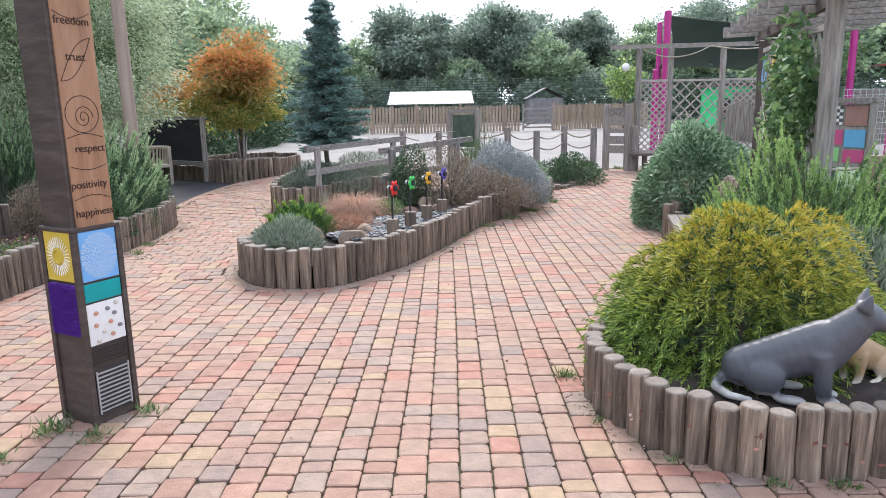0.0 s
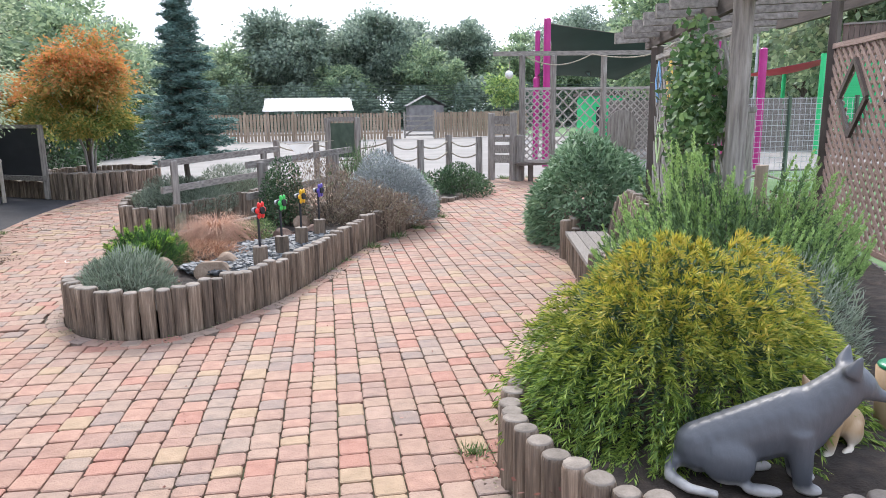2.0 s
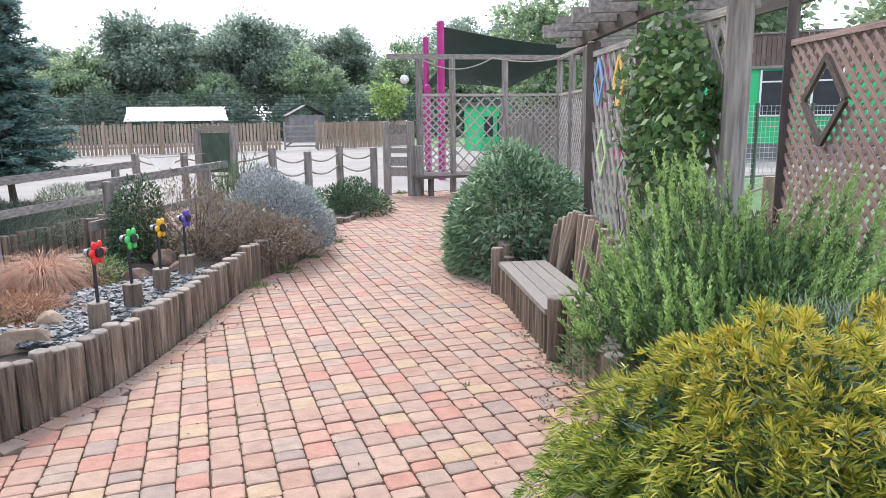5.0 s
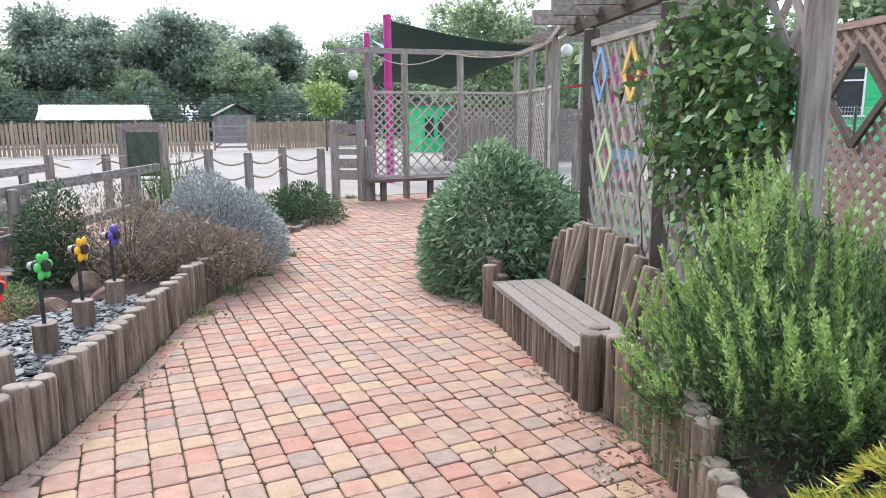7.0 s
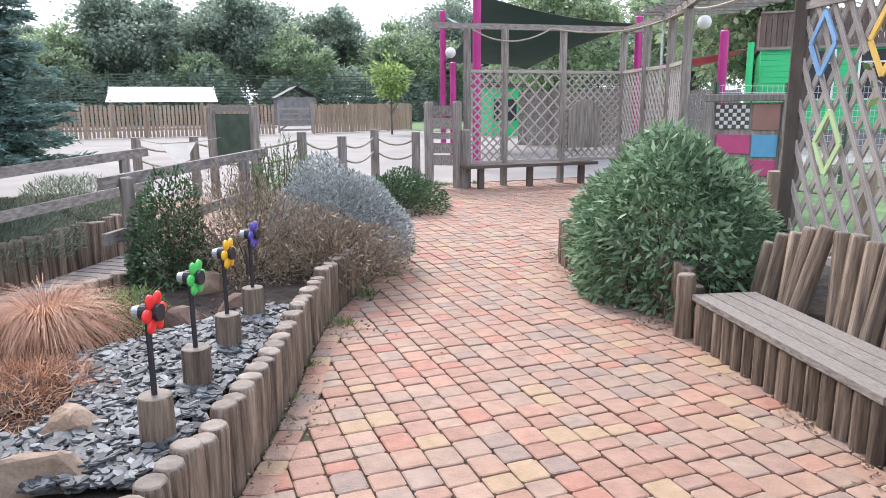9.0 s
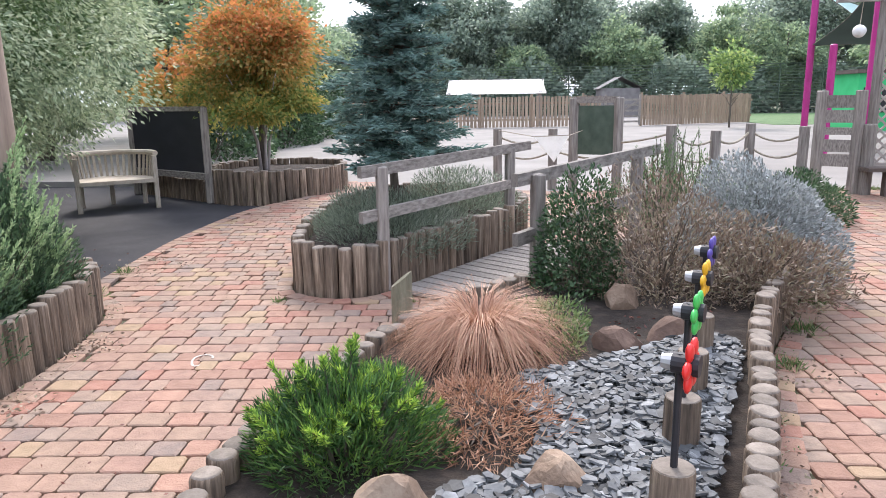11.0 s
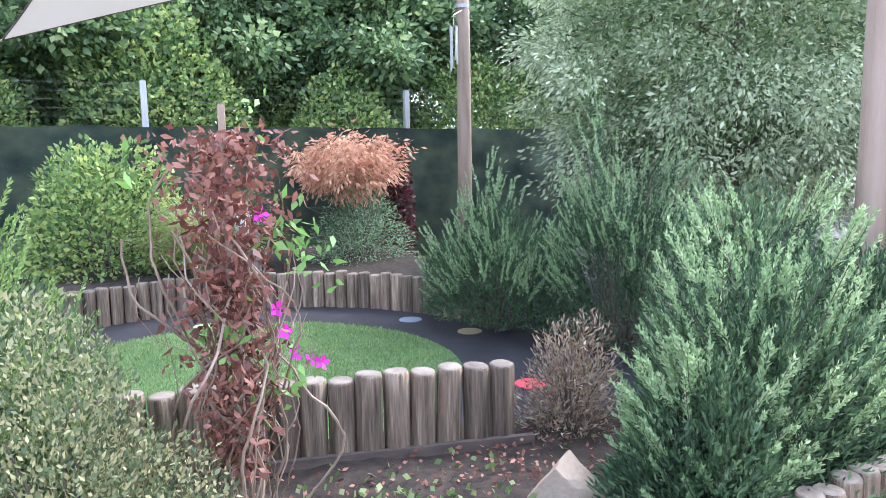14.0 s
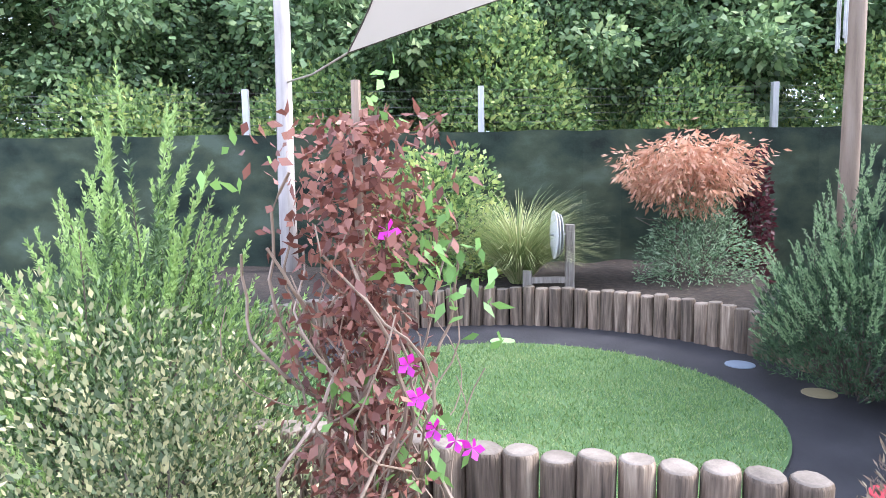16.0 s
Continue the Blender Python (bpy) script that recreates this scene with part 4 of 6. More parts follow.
for s in (-1, 1):
    f = bm.faces.new([bm.verts.new(p) for p in ((8.0, 53.7, 2.75), (8.0, 56.3, 2.75), (8.0 + s * 1.5, 56.3, 1.95), (8.0 + s * 1.5, 53.7, 1.95))])
part("roof", bm, M["greyshed"], shed)
far_f = thing("mesh_fence", "tall dark green mesh sports fence in the distance", "fence", kind="structure")
for i in range(22):
    x = -22 + i * 3.0
    stick("post", far_f, (x, 58, 0), (x, 58, 3.6), 0.07, 0.07, M["screen"], (0, 1, 0))
for z in np.linspace(0.4, 3.6, 17):
    stick("wire", far_f, (-22, 58, z), (41, 58, z), 0.02, 0.05, M["screen"])

# ---------------------------------------------------------------- magenta posts and sails
for x, y, h, r in ((5.72, 18.2, 3.75, 0.09), (7.6, 25.0, 4.2, 0.09), (6.3, 20.96, 2.45, 0.08), (12.9, 22.5, 3.95, 0.11), (10.2, 16.0, 2.85, 0.09)):
    ob = thing("post", "bright magenta painted round play post", "post", group="magenta play posts")
    round_post(ob, x, y, 0, h, r, M["magenta"], "shaft")
    part("cap", tube(bmesh.new(), [(x, y, h), (x, y, h + 0.03)], r * 1.05, r * 0.6, 14), M["magenta"], ob)


def sail(name, label, corners, material, sag=0.25):
    """A shade sail with hollow edges; corners in order."""
    n, c = 14, [Vector(p) for p in corners]
    if len(c) == 3:
        c.append(c[2].lerp(c[0], 0.5))
    bm = bmesh.new()
    g = [[None] * (n + 1) for _ in range(n + 1)]
    mid = sum(c, Vector()) / 4
    for i in range(n + 1):
        for j in range(n + 1):
            u, v = i / n, j / n
            p = c[0] * (1 - u) * (1 - v) + c[1] * u * (1 - v) + c[2] * u * v + c[3] * (1 - u) * v
            e = 4 * (u * (1 - u) * abs(2 * v - 1) ** 3 + v * (1 - v) * abs(2 * u - 1) ** 3)
            p = p.lerp(mid, 0.13 * min(1, e))
            p.z -= sag * 16 * u * (1 - u) * v * (1 - v)
            g[i][j] = bm.verts.new(p)
    for i in range(n):
        for j in range(n):
            bm.faces.new((g[i][j], g[i + 1][j], g[i + 1][j + 1], g[i][j + 1]))
    ob = thing(name, label, "shade sail")
    part("cloth", bm, material, ob, smooth=True)
    hem = bmesh.new()
    for p, q in zip(c, c[1:] + c[:1]):
        pts = []
        for t in np.linspace(0, 1, 12):
            s = p.lerp(q, t)
            pts.append(s.lerp(mid, 0.13 * min(1, 4 * t * (1 - t))))
        tube(hem, pts, 0.008, 0.008, 5)
    part("hem", hem, M["darkwood"], ob, "dark stitched hem cord")
    return ob


sail("shade_sail", "dark green shade sail slung between magenta posts", [(5.72, 18.2, 3.65), (12.9, 22.5, 3.75), (11.0, 26.0, 2.6), (7.6, 25.0, 2.7)], M["sailgreen"], 0.3)
sail("shade_sail", "pale mint triangular shade sail", [(7.6, 25.0, 4.1), (9.5, 24.0, 3.2), (8.9, 23.4, 2.6)], M["sailmint"], 0.05)
sail("shade_sail", "red shade sail over the play area", [(15.1, 20.3, 2.95), (19.0, 25.0, 3.1), (15.0, 25.5, 2.6)], M["sailred"], 0.2)

# ---------------------------------------------------------------- green cabin and wire fence
cab = thing("cabin", "long low green boarded cabin with a brown timber fascia", "cabin", pose(16.9, 21.7, 0, 0, 0, -43))
part("plinth", box(bmesh.new(), (7, 3, 0.3), (14, 6, 0.6)), M["greyshed"], cab)
part("wall", box(bmesh.new(), (7, 3, 1.83), (14, 6, 2.46)), M["green"], cab)
for i in range(14):
    stick("wall_board", cab, (-0.01, -0.012, 0.7 + i * 0.175), (14.01, -0.012, 0.7 + i * 0.175), 0.03, 0.165, M["green"])
part("flat_roof", box(bmesh.new(), (7, 3, 3.98), (13.9, 5.9, 0.1)), M["greyshed"], cab)
stick("fascia_rail", cab, (-0.1, -0.1, 3.06), (14.1, -0.1, 3.06), 0.06, 0.1, M["greywood"])
stick("fascia_rail", cab, (-0.1, -0.1, 4.12), (14.1, -0.1, 4.12), 0.1, 0.06, M["greywood"])
for i in range(94):
    stick("fascia_board", cab, (i * 0.15, -0.08, 3.1), (i * 0.15, -0.08, 4.1), 0.03, 0.138, M["fascia"], (1, 0, 0))
for i in range(40):
    stick("fascia_board", cab, (-0.08, i * 0.15, 3.1), (-0.08, i * 0.15, 4.1), 0.138, 0.03, M["fascia"], (1, 0, 0))
for x in (1.6, 3.1, 5.4, 7.2, 9.6, 11.8):
    win = part("window", box(bmesh.new(), (x, -0.04, 2.25), (0.8, 0.05, 1.4), bevel=0.01), M["black"], cab, "dark window with white frame")
    for dx in (-0.42, 0.42):
        stick("frame_bar", win, (x + dx, -0.07, 1.52), (x + dx, -0.07, 2.98), 0.05, 0.06, M["white"], (1, 0, 0))
    stick("window_sill", win, (x - 0.5, -0.1, 1.52), (x + 0.5, -0.1, 1.52), 0.14, 0.05, M["white"])
    stick("frame_bar", win, (x - 0.45, -0.07, 2.6), (x + 0.45, -0.07, 2.6), 0.05, 0.05, M["white"])
pale = thing("board_fence", "weathered grey close-boarded fence beyond the grass", "fence", kind="structure")
for i in range(46):
    t = i / 45
    x, y = 10.6 + 6.0 * t, 25.6 - 3.4 * t
    stick("board", pale, (x, y, 0.05), (x, y, 1.85 + rl.uniform(-0.02, 0.02)), 0.025, 0.145, M["greywood"], (0.87, -0.49, 0))
stick("rail", pale, (10.6, 25.68, 1.5), (16.6, 22.28, 1.5), 0.05, 0.09, M["greywood"])
hut = thing("play_hut", "bright green small wooden play hut", "hut")
part("wall", box(bmesh.new(), (13.2, 33.0, 1.1), (1.5, 2.0, 2.1)), M["green"], hut)
part("roof", box(bmesh.new(), (13.2, 33.0, 2.22), (1.8, 2.3, 0.14)), M["darkwood"], hut)
for x in (12.85, 13.5):
    part("window", box(bmesh.new(), (x, 31.99, 1.2), (0.42, 0.03, 0.9)), M["black"], hut)
wf = thing("wire_fence", "green welded wire fence along the grass", "fence", kind="structure")
for i in range(8):
    x, y = 7.2 + i * 1.6, 13.2 + i * 0.2 - 0.4
    stick("post", wf, (x, y, 0), (x, y, 1.75), 0.06, 0.06, M["screen"], (0, 1, 0))
for z in np.linspace(0.2, 1.7, 16):
    stick("wire", wf, (7.2, 12.8, z), (18.4, 14.2, z), 0.008, 0.008, M["steel"])
for i in range(90):
    stick("wire", wf, (7.2 + i * 0.124, 12.8 + i * 0.0155, 0.15), (7.2 + i * 0.124, 12.8 + i * 0.0155, 1.72), 0.006, 0.006, M["steel"], (0, 1, 0))
sr = thing("rope_fence", "short timber posts with pale rope on the grass", "fence")
SP = [(4.9, 9.4), (5.6, 9.0), (6.4, 8.7), (7.4, 8.4)]
for x, y in SP:
    round_post(sr, x, y, 0, 0.82, 0.08, M["picket"])
for (ax, ay), (bx, by) in zip(SP, SP[1:]):
    part("rope", tube(bmesh.new(), [(ax + (bx - ax) * t, ay + (by - ay) * t, 0.72 - 0.4 * t * (1 - t)) for t in np.linspace(0, 1, 9)], 0.016, 0.016, 6), M["rope"], sr)

# ---------------------------------------------------------------- boundary fence on the west
bf = thing("boundary_fence", "boundary fence with dark green screen and pale posts", "fence", kind="structure")
bm = bmesh.new()
cols = [[bm.verts.new((-11.8 + 0.03 * math.sin(i * 1.9), -2 + i * 0.5, z + 0.015 * math.sin(i * 2.3))) for z in (0.0, 1.0, 1.98)] for i in range(47)]
for a, b in zip(cols, cols[1:]):
    for k in range(2):
        bm.faces.new((a[k], b[k], b[k + 1], a[k + 1]))
r = bmesh.ops.solidify(bm, geom=bm.faces[:], thickness=0.01)
part("screen", bm, M["screen"], bf, "dark green woven windbreak")
for y in (0.4, 4.25, 7.22, 10.95, 14.7, 18.4):
    stick("post", bf, (-11.87, y, 0), (-11.87, y, 2.55), 0.075, 0.075, M["steel"], (0, 1, 0))
for z in (2.1, 2.2, 2.3, 2.4, 2.5):
    stick("wire", bf, (-11.87, -2, z), (-11.87, 21, z), 0.003, 0.003, M["greyshed"])
for x, y, h, m, r in ((-10.8, 11.3, 4.6, M["polewood"], 0.1), (-11.3, 4.85, 4.6, M["polegrey"], 0.1), (-4.2, 9.55, 4.8, M["polewood"], 0.088)):
    ob = thing("sail_pole", "tall peeled timber pole for the shade sail", "pole", group="sail poles")
    part("shaft", tube(bmesh.new(), [(x, y, 0), (x + 0.02, y, h * 0.3), (x, y + 0.02, h * 0.7), (x, y, h)], r * 1.1, r * 0.85, 14), m, ob, smooth=True)
    part("band", tube(bmesh.new(), [(x, y, h * 0.78), (x, y, h * 0.78 + 0.05)], r * 1.04, r * 1.04, 14), M["steel"], ob)
sail("shade_sail", "beige weathered shade sail over the seating ring", [(-9.95, 5.79, 2.66), (-10.6, 11.1, 4.3), (-7.6, 10.5, 4.5), (-7.2, 6.2, 3.9)], M["sail"], 0.15)
ob = thing("rope", "twisted tie rope from sail to pole", "rope")
part("strand", tube(bmesh.new(), [(-9.95, 5.79, 2.66), (-10.7, 5.3, 2.56), (-11.25, 4.9, 2.55)], 0.012, 0.012, 6), M["rope"], ob)

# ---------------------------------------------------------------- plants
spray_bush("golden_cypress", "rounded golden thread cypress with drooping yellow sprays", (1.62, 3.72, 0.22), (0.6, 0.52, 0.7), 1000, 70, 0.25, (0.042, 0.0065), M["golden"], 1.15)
needle_shrub("rosemary", "large upright green rosemary bush beside the bench", (2.78, 5.2, 0.2), (0.95, 0.85, 1.0), 640, M["rosemary"], (0.3, 0.6), 0.5, (0.034, 0.009), 130, fill=14000, tip_material=M["rosemary_tip"])
bush("sage_bush", "dense rounded green sage bush overhanging the path", (3.2, 8.8, 0.15), (0.66, 0.86, 1.02), 15000, (0.085, 0.026), M["sage"], 0.35, power=0.14, spread=0.6)
bush("silver_shrub", "silver-grey rounded cotton lavender shrub", (0.98, 10.5, 0.2), (0.56, 0.52, 0.68), 22000, (0.036, 0.014), M["silver"], -0.3, power=0.2, spread=0.6, amp=0.35)
bush("dry_shrub", "brown twiggy half-dry shrub with small leaves", (0.1, 9.7, 0.2), (0.6, 0.5, 0.78), 8000, (0.045, 0.009), M["brown"], -0.6, power=0.4, spread=0.7)
bush("dry_shrub", "low brown twiggy shrub spilling over the stakes", (0.75, 9.7, 0.2), (0.5, 0.4, 0.42), 5500, (0.05, 0.011), M["brown"], -0.4, power=0.4, spread=0.7)
bush("evergreen_shrub", "dark green dense evergreen shrub by the footbridge", (-0.42, 9.75, 0.15), (0.29, 0.28, 0.72), 7000, (0.036, 0.016), M["darkgreen"], 0.0, power=0.25)
needle_shrub("rosemary", "tall rosemary shrub behind the silver shrub", (0.62, 11.6, 0.2), (0.62, 0.45, 0.95), 260, M["rosemary"], (0.25, 0.5), 0.3, per=50, fill=4000)
bush("low_shrub", "low dark green shrub in the bed by the rope posts", (2.45, 13.4, 0.08), (0.6, 0.65, 0.52), 7000, (0.05, 0.018), M["darkgreen"], -0.3)
bush("low_shrub", "mid-green shrub at the tip of the island bed", (1.42, 11.35, 0.15), (0.35, 0.35, 0.5), 3500, (0.05, 0.016), M["sage"], -0.2)
bush("lavender", "grey-green lavender clump in the raised bed", (-1.95, 11.3, 0.26), (0.6, 0.85, 0.36), 13000, (0.06, 0.007), M["lavender"], -0.7, "lavender", 30, 0.3, spread=0.6)
bush("lavender", "faded grey lavender clump beside the rails", (-1.35, 12.4, 0.26), (0.6, 0.7, 0.42), 9000, (0.06, 0.007), M["lavender"], -0.7, "lavender", 30, 0.3, spread=0.6)
bush("lavender", "small grey lavender at the point of the island bed", (-1.5, 6.5, 0.18), (0.36, 0.32, 0.3), 5000, (0.06, 0.008), M["lavender"], -0.8, "lavender", 0, 0.3, spread=0.5)
needle_shrub("euphorbia", "bright lime-green feathery euphorbia clump", (-1.57, 7.5, 0.2), (0.36, 0.32, 0.38), 90, M["euphorbia"], (0.1, 0.18), 1.0, (0.042, 0.0055), 150, fill=5000, z0=0.0, tip_material=M["lime"])
bush("low_shrub", "brown low withered plant beside the slate", (-1.05, 7.75, 0.18), (0.3, 0.35, 0.16), 3000, (0.06, 0.005), M["bronze"], 0.3)
bush("low_shrub", "small pale weedy herb clump by the rocks", (-0.75, 8.8, 0.18), (0.3, 0.35, 0.22), 2200, (0.035, 0.012), M["weed"], -0.5)
for x, y, rx, ry, rzz, nn, lab in (
        (-4.0, 8.45, 0.48, 0.75, 1.2, 250, "tall blue-green rosemary bush over the timber edging"),
        (-4.02, 9.2, 0.4, 0.5, 1.15, 200, "dense rosemary bush at the end of the bed"),
        (-3.9, 8.0, 0.36, 0.42, 0.78, 150, "spreading rosemary bush over the path edge"),
        (-4.7, 9.3, 0.6, 0.6, 1.4, 220, "tall rosemary bush beside the dark path"),
        (-6.1, 9.75, 0.85, 0.6, 1.68, 270, "very tall rosemary bush at the edge of the dark path"),
        (-7.3, 9.35, 0.95, 0.6, 1.3, 280, "wide rosemary bush arching over the dark path"),
        (-5.6, 5.45, 0.8, 0.72, 1.5, 400, "very tall upright rosemary by the seating ring")):
    needle_shrub("rosemary", lab, (x, y, 0.1), (rx, ry, rzz), nn, M["rosemary_blue"] if x > -5.2 or y > 8 else M["rosemary"], (0.3, 0.7), 0.75, (0.034, 0.0085), 150, fill=11000, tip_material=M["rosemary_blue_tip"] if x > -5.2 or y > 8 else M["rosemary_tip"])
bush("variegated_shrub", "cream and green variegated shrub by the path", (-4.72, 5.92, 0.08), (0.55, 0.52, 0.8), 26000, (0.024, 0.012), M["variegated"], -0.5, power=0.35, amp=0.7, spread=0.7)
bush("dry_shrub", "small brown dead shrub behind the palisade", (-4.88, 8.15, 0.05), (0.25, 0.25, 0.66), 7000, (0.035, 0.009), M["brown"], -0.5, power=0.5)
bush("lavender", "faded lavender tangle behind the cypress", (2.6, 4.3, 0.2), (0.45, 0.45, 0.5), 5000, (0.06, 0.006), M["lavender"], -0.9, "lavender")
bush("low_shrub", "small reddish leaved shrub by the trellis", (4.55, 6.9, 0.2), (0.4, 0.4, 0.5), 3500, (0.035, 0.02), M["brown"], -0.2)


def blades(name, label, at, n, length, width, material, spread, category="grass", curl=0.42):
    """A tussock of arching blades."""
    ob = thing(name, label, category, pose(*at))
    th, tilt = rng.uniform(0, 2 * np.pi, n), rng.uniform(0.05, 1.0, n) * spread
    L = length * rng.uniform(0.6, 1.15, n)
    out = np.stack([np.cos(th), np.sin(th), np.zeros(n)], 1)
    base = out * rng.uniform(0, 0.09, n)[:, None]
    pts, prev = [], base
    for s in range(4):
        a = np.minimum(tilt + s * curl * spread, 2.7)
        d = out * np.sin(a)[:, None] + np.array([0, 0, 1.0]) * np.cos(a)[:, None]
        nxt = prev + d * (L / 4)[:, None]
        nxt[:, 2] = np.maximum(nxt[:, 2], 0.01)
        side = np.stack([-np.sin(th), np.cos(th), np.zeros(n)], 1) * width / 2
        w0, w1 = 1 - s / 4.4, 1 - (s + 1) / 4.4
        pts.append(np.stack([prev - side * w0, prev + side * w0, nxt + side * w1, nxt - side * w1], 1))
        prev = nxt
    part("tussock", quads("tussock", np.concatenate(pts), material), None, ob)
    return ob


blades("bronze_sedge", "tussock of arching bronze sedge", (-1.08, 8.55, 0.2), 3000, 0.6, 0.005, M["bronze"], 1.0, curl=0.68)
blades("ornamental_grass", "striped arching ornamental grass clump", (-10.2, 7.5, 0.3), 1700, 1.15, 0.014, M["blades"], 0.8)

tree("fir", "young dark blue-green fir tree", (-1.88, 11.75, 0.25), 3.0, (0.1, 0.1, 0.1), 4, 4, (0.02, 0.01), M["fir"], 0.05, 3)
fir = bpy.data.objects["fir"]
bmf, VV = bmesh.new(), []
for i in range(26):
    z = 0.72 + i * 0.088
    r = 0.7 * (1 - (z - 0.72) / 2.4) ** 0.75 + 0.04
    for j in range(8):
        a = j * 0.698 + i * 1.1 + rng.uniform(-0.2, 0.2)
        rr = r * rng.uniform(0.55, 1.2)
        e = np.array([math.cos(a) * rr, math.sin(a) * rr, z - 0.06 * rr + rng.uniform(-0.05, 0.1)])
        s = np.array([0, 0, z])
        tube(bmf, [tuple(s), tuple((s + e) / 2 + np.array([0, 0, -0.03])), tuple(e)], 0.012, 0.003, 4)
        k = rng.uniform(0.12, 1, int(230 * rr / 0.6) + 30)
        side = np.cross(e - s, [0, 0, 1.0])
        side /= max(1e-6, np.linalg.norm(side))
        P = s + (e - s) * k[:, None] + side * (rng.normal(size=len(k)) * 0.1 * rr * (1.3 - k))[:, None] + rng.normal(size=(len(k), 3)) * 0.016
        VV.append(leaf_quads(P, (e - s) * 0.9 + side * rng.normal(size=(len(k), 1)) * 0.8 + rng.normal(size=P.shape) * 0.2, 0.08, 0.018, 0.1))
part("branchwork", bmf, M["bark"], fir)
part("needle_mass", quads("needle_mass", np.concatenate(VV), M["fir"]), None, fir)

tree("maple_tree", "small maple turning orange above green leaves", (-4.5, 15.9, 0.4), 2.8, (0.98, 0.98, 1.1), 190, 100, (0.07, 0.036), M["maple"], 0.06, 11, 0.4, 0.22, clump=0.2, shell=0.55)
maple = bpy.data.objects["maple_tree"]
for k in range(5):
    a = k * 1.26 + 0.4
    part("stem", tube(bmesh.new(), [(math.cos(a) * 0.05, math.sin(a) * 0.05, -0.1), (math.cos(a) * 0.1, math.sin(a) * 0.1, 0.45), (math.cos(a) * 0.28, math.sin(a) * 0.28, 0.95), (math.cos(a) * 0.6, math.sin(a) * 0.6, 1.45)], 0.026, 0.008, 7), M["polegrey"], maple, "pale bare lower stem", smooth=True)
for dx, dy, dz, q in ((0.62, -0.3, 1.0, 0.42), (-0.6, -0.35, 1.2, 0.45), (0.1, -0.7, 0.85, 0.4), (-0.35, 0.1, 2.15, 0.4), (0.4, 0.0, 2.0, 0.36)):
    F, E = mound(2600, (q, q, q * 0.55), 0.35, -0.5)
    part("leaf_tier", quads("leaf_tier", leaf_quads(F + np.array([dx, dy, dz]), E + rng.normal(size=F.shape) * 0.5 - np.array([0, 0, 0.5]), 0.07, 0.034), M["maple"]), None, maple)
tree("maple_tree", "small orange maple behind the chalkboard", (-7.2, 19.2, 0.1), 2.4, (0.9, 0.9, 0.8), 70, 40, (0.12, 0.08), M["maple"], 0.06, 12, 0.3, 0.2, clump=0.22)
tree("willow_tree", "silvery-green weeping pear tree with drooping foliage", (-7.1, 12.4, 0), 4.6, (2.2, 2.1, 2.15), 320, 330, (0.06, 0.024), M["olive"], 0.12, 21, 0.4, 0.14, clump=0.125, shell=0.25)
# darker leaf mass added inside; its colour stands in for the crown's inner shade
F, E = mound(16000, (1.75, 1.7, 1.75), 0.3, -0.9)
part("inner_foliage", quads("inner_foliage", leaf_quads(F + np.array([0, 0, 2.45]), E + rng.normal(size=F.shape) * 0.7 - np.array([0, 0, 0.5]), 0.09, 0.03), M["rosemary"]), None, bpy.data.objects["willow_tree"], "inner leaves with crown shade put in as darker green")
tree("salmon_maple", "low cut-leaf maple with salmon pink leaves", (-10.4, 9.3, 0.3), 1.55, (0.72, 0.72, 0.42), 110, 55, (0.08, 0.026), M["salmon"], 0.035, 31, 0.8, 0.3, clump=0.2)
bush("green_shrub", "yellow-green leafy shrub in front of the boundary fence", (-11.0, 6.6, 0.3), (0.6, 0.9, 1.35), 7000, (0.07, 0.045), M["hedge"], 0.1, power=0.25)
bush("green_shrub", "grey-green shrub beneath the salmon maple", (-10.3, 9.4, 0.25), (0.55, 0.6, 0.95), 6500, (0.05, 0.014), M["sage"], 0.2, power=0.3)
bush("climber_foliage", "purple-brown drooping climber on the fence", (-11.0, 10.3, 0.25), (0.16, 0.22, 1.35), 1600, (0.07, 0.05), leafy("purple_leaves", [(0.03, 0.008, 0.012), (0.07, 0.018, 0.025), (0.12, 0.03, 0.035)]), 0.6, power=0.3)


# woodland and distant trees
def woodland(name, label, spots, leaf, material, per=60, seed=3):
    rd = np.random.default_rng(seed)
    for i, (x, y, h, r) in enumerate(spots):
        tree(name, label, (x, y, 0), h, (r, r, h * 0.42), int(95 * max(1, r / 2.6)), per, leaf, material, 0.05 * h ** 0.7, seed * 50 + i, 0.2, 0.1, name + "s", 0.17, 0.4)


woodland("oak_tree", "broad dark oak in the distant tree line", [(-2.5, 66, 10.2, 4.8), (5.5, 68, 10.8, 5.2), (13.5, 69, 10.4, 3.8), (26, 68, 10.8, 5.5), (38, 66, 11, 5), (-12, 70, 8.0, 4.2), (-20, 66, 9.5, 5)], (0.28, 0.18), M["wood_b"], 250, 4)
woodland("ash_tree", "mixed green tree in the distant tree line", [(-7, 64, 7.0, 3.2), (1.5, 63, 5.5, 3), (9.5, 63, 7.0, 3), (18, 64, 8.2, 3.6), (22, 62, 7.0, 3), (31, 62, 8.2, 4), (44, 60, 9, 5), (-15, 62, 7, 4), (-27, 60, 9, 5), (50, 52, 9, 5)], (0.25, 0.15), M["wood_a"], 200, 5)
woodland("hedgerow_tree", "tall hedge tree beside the yard", [(-9.0, 30, 5.6, 2.4), (-10.5, 26, 6.4, 2.6), (-12, 22, 7.5, 3.0), (-9.6, 35, 5.5, 2.4), (-13, 37, 9, 3.6), (-17, 30, 9.5, 4), (-11.5, 19.2, 6.2, 2.2), (-15.5, 20, 9, 3.5)], (0.2, 0.12), M["wood_a"], 110, 6)
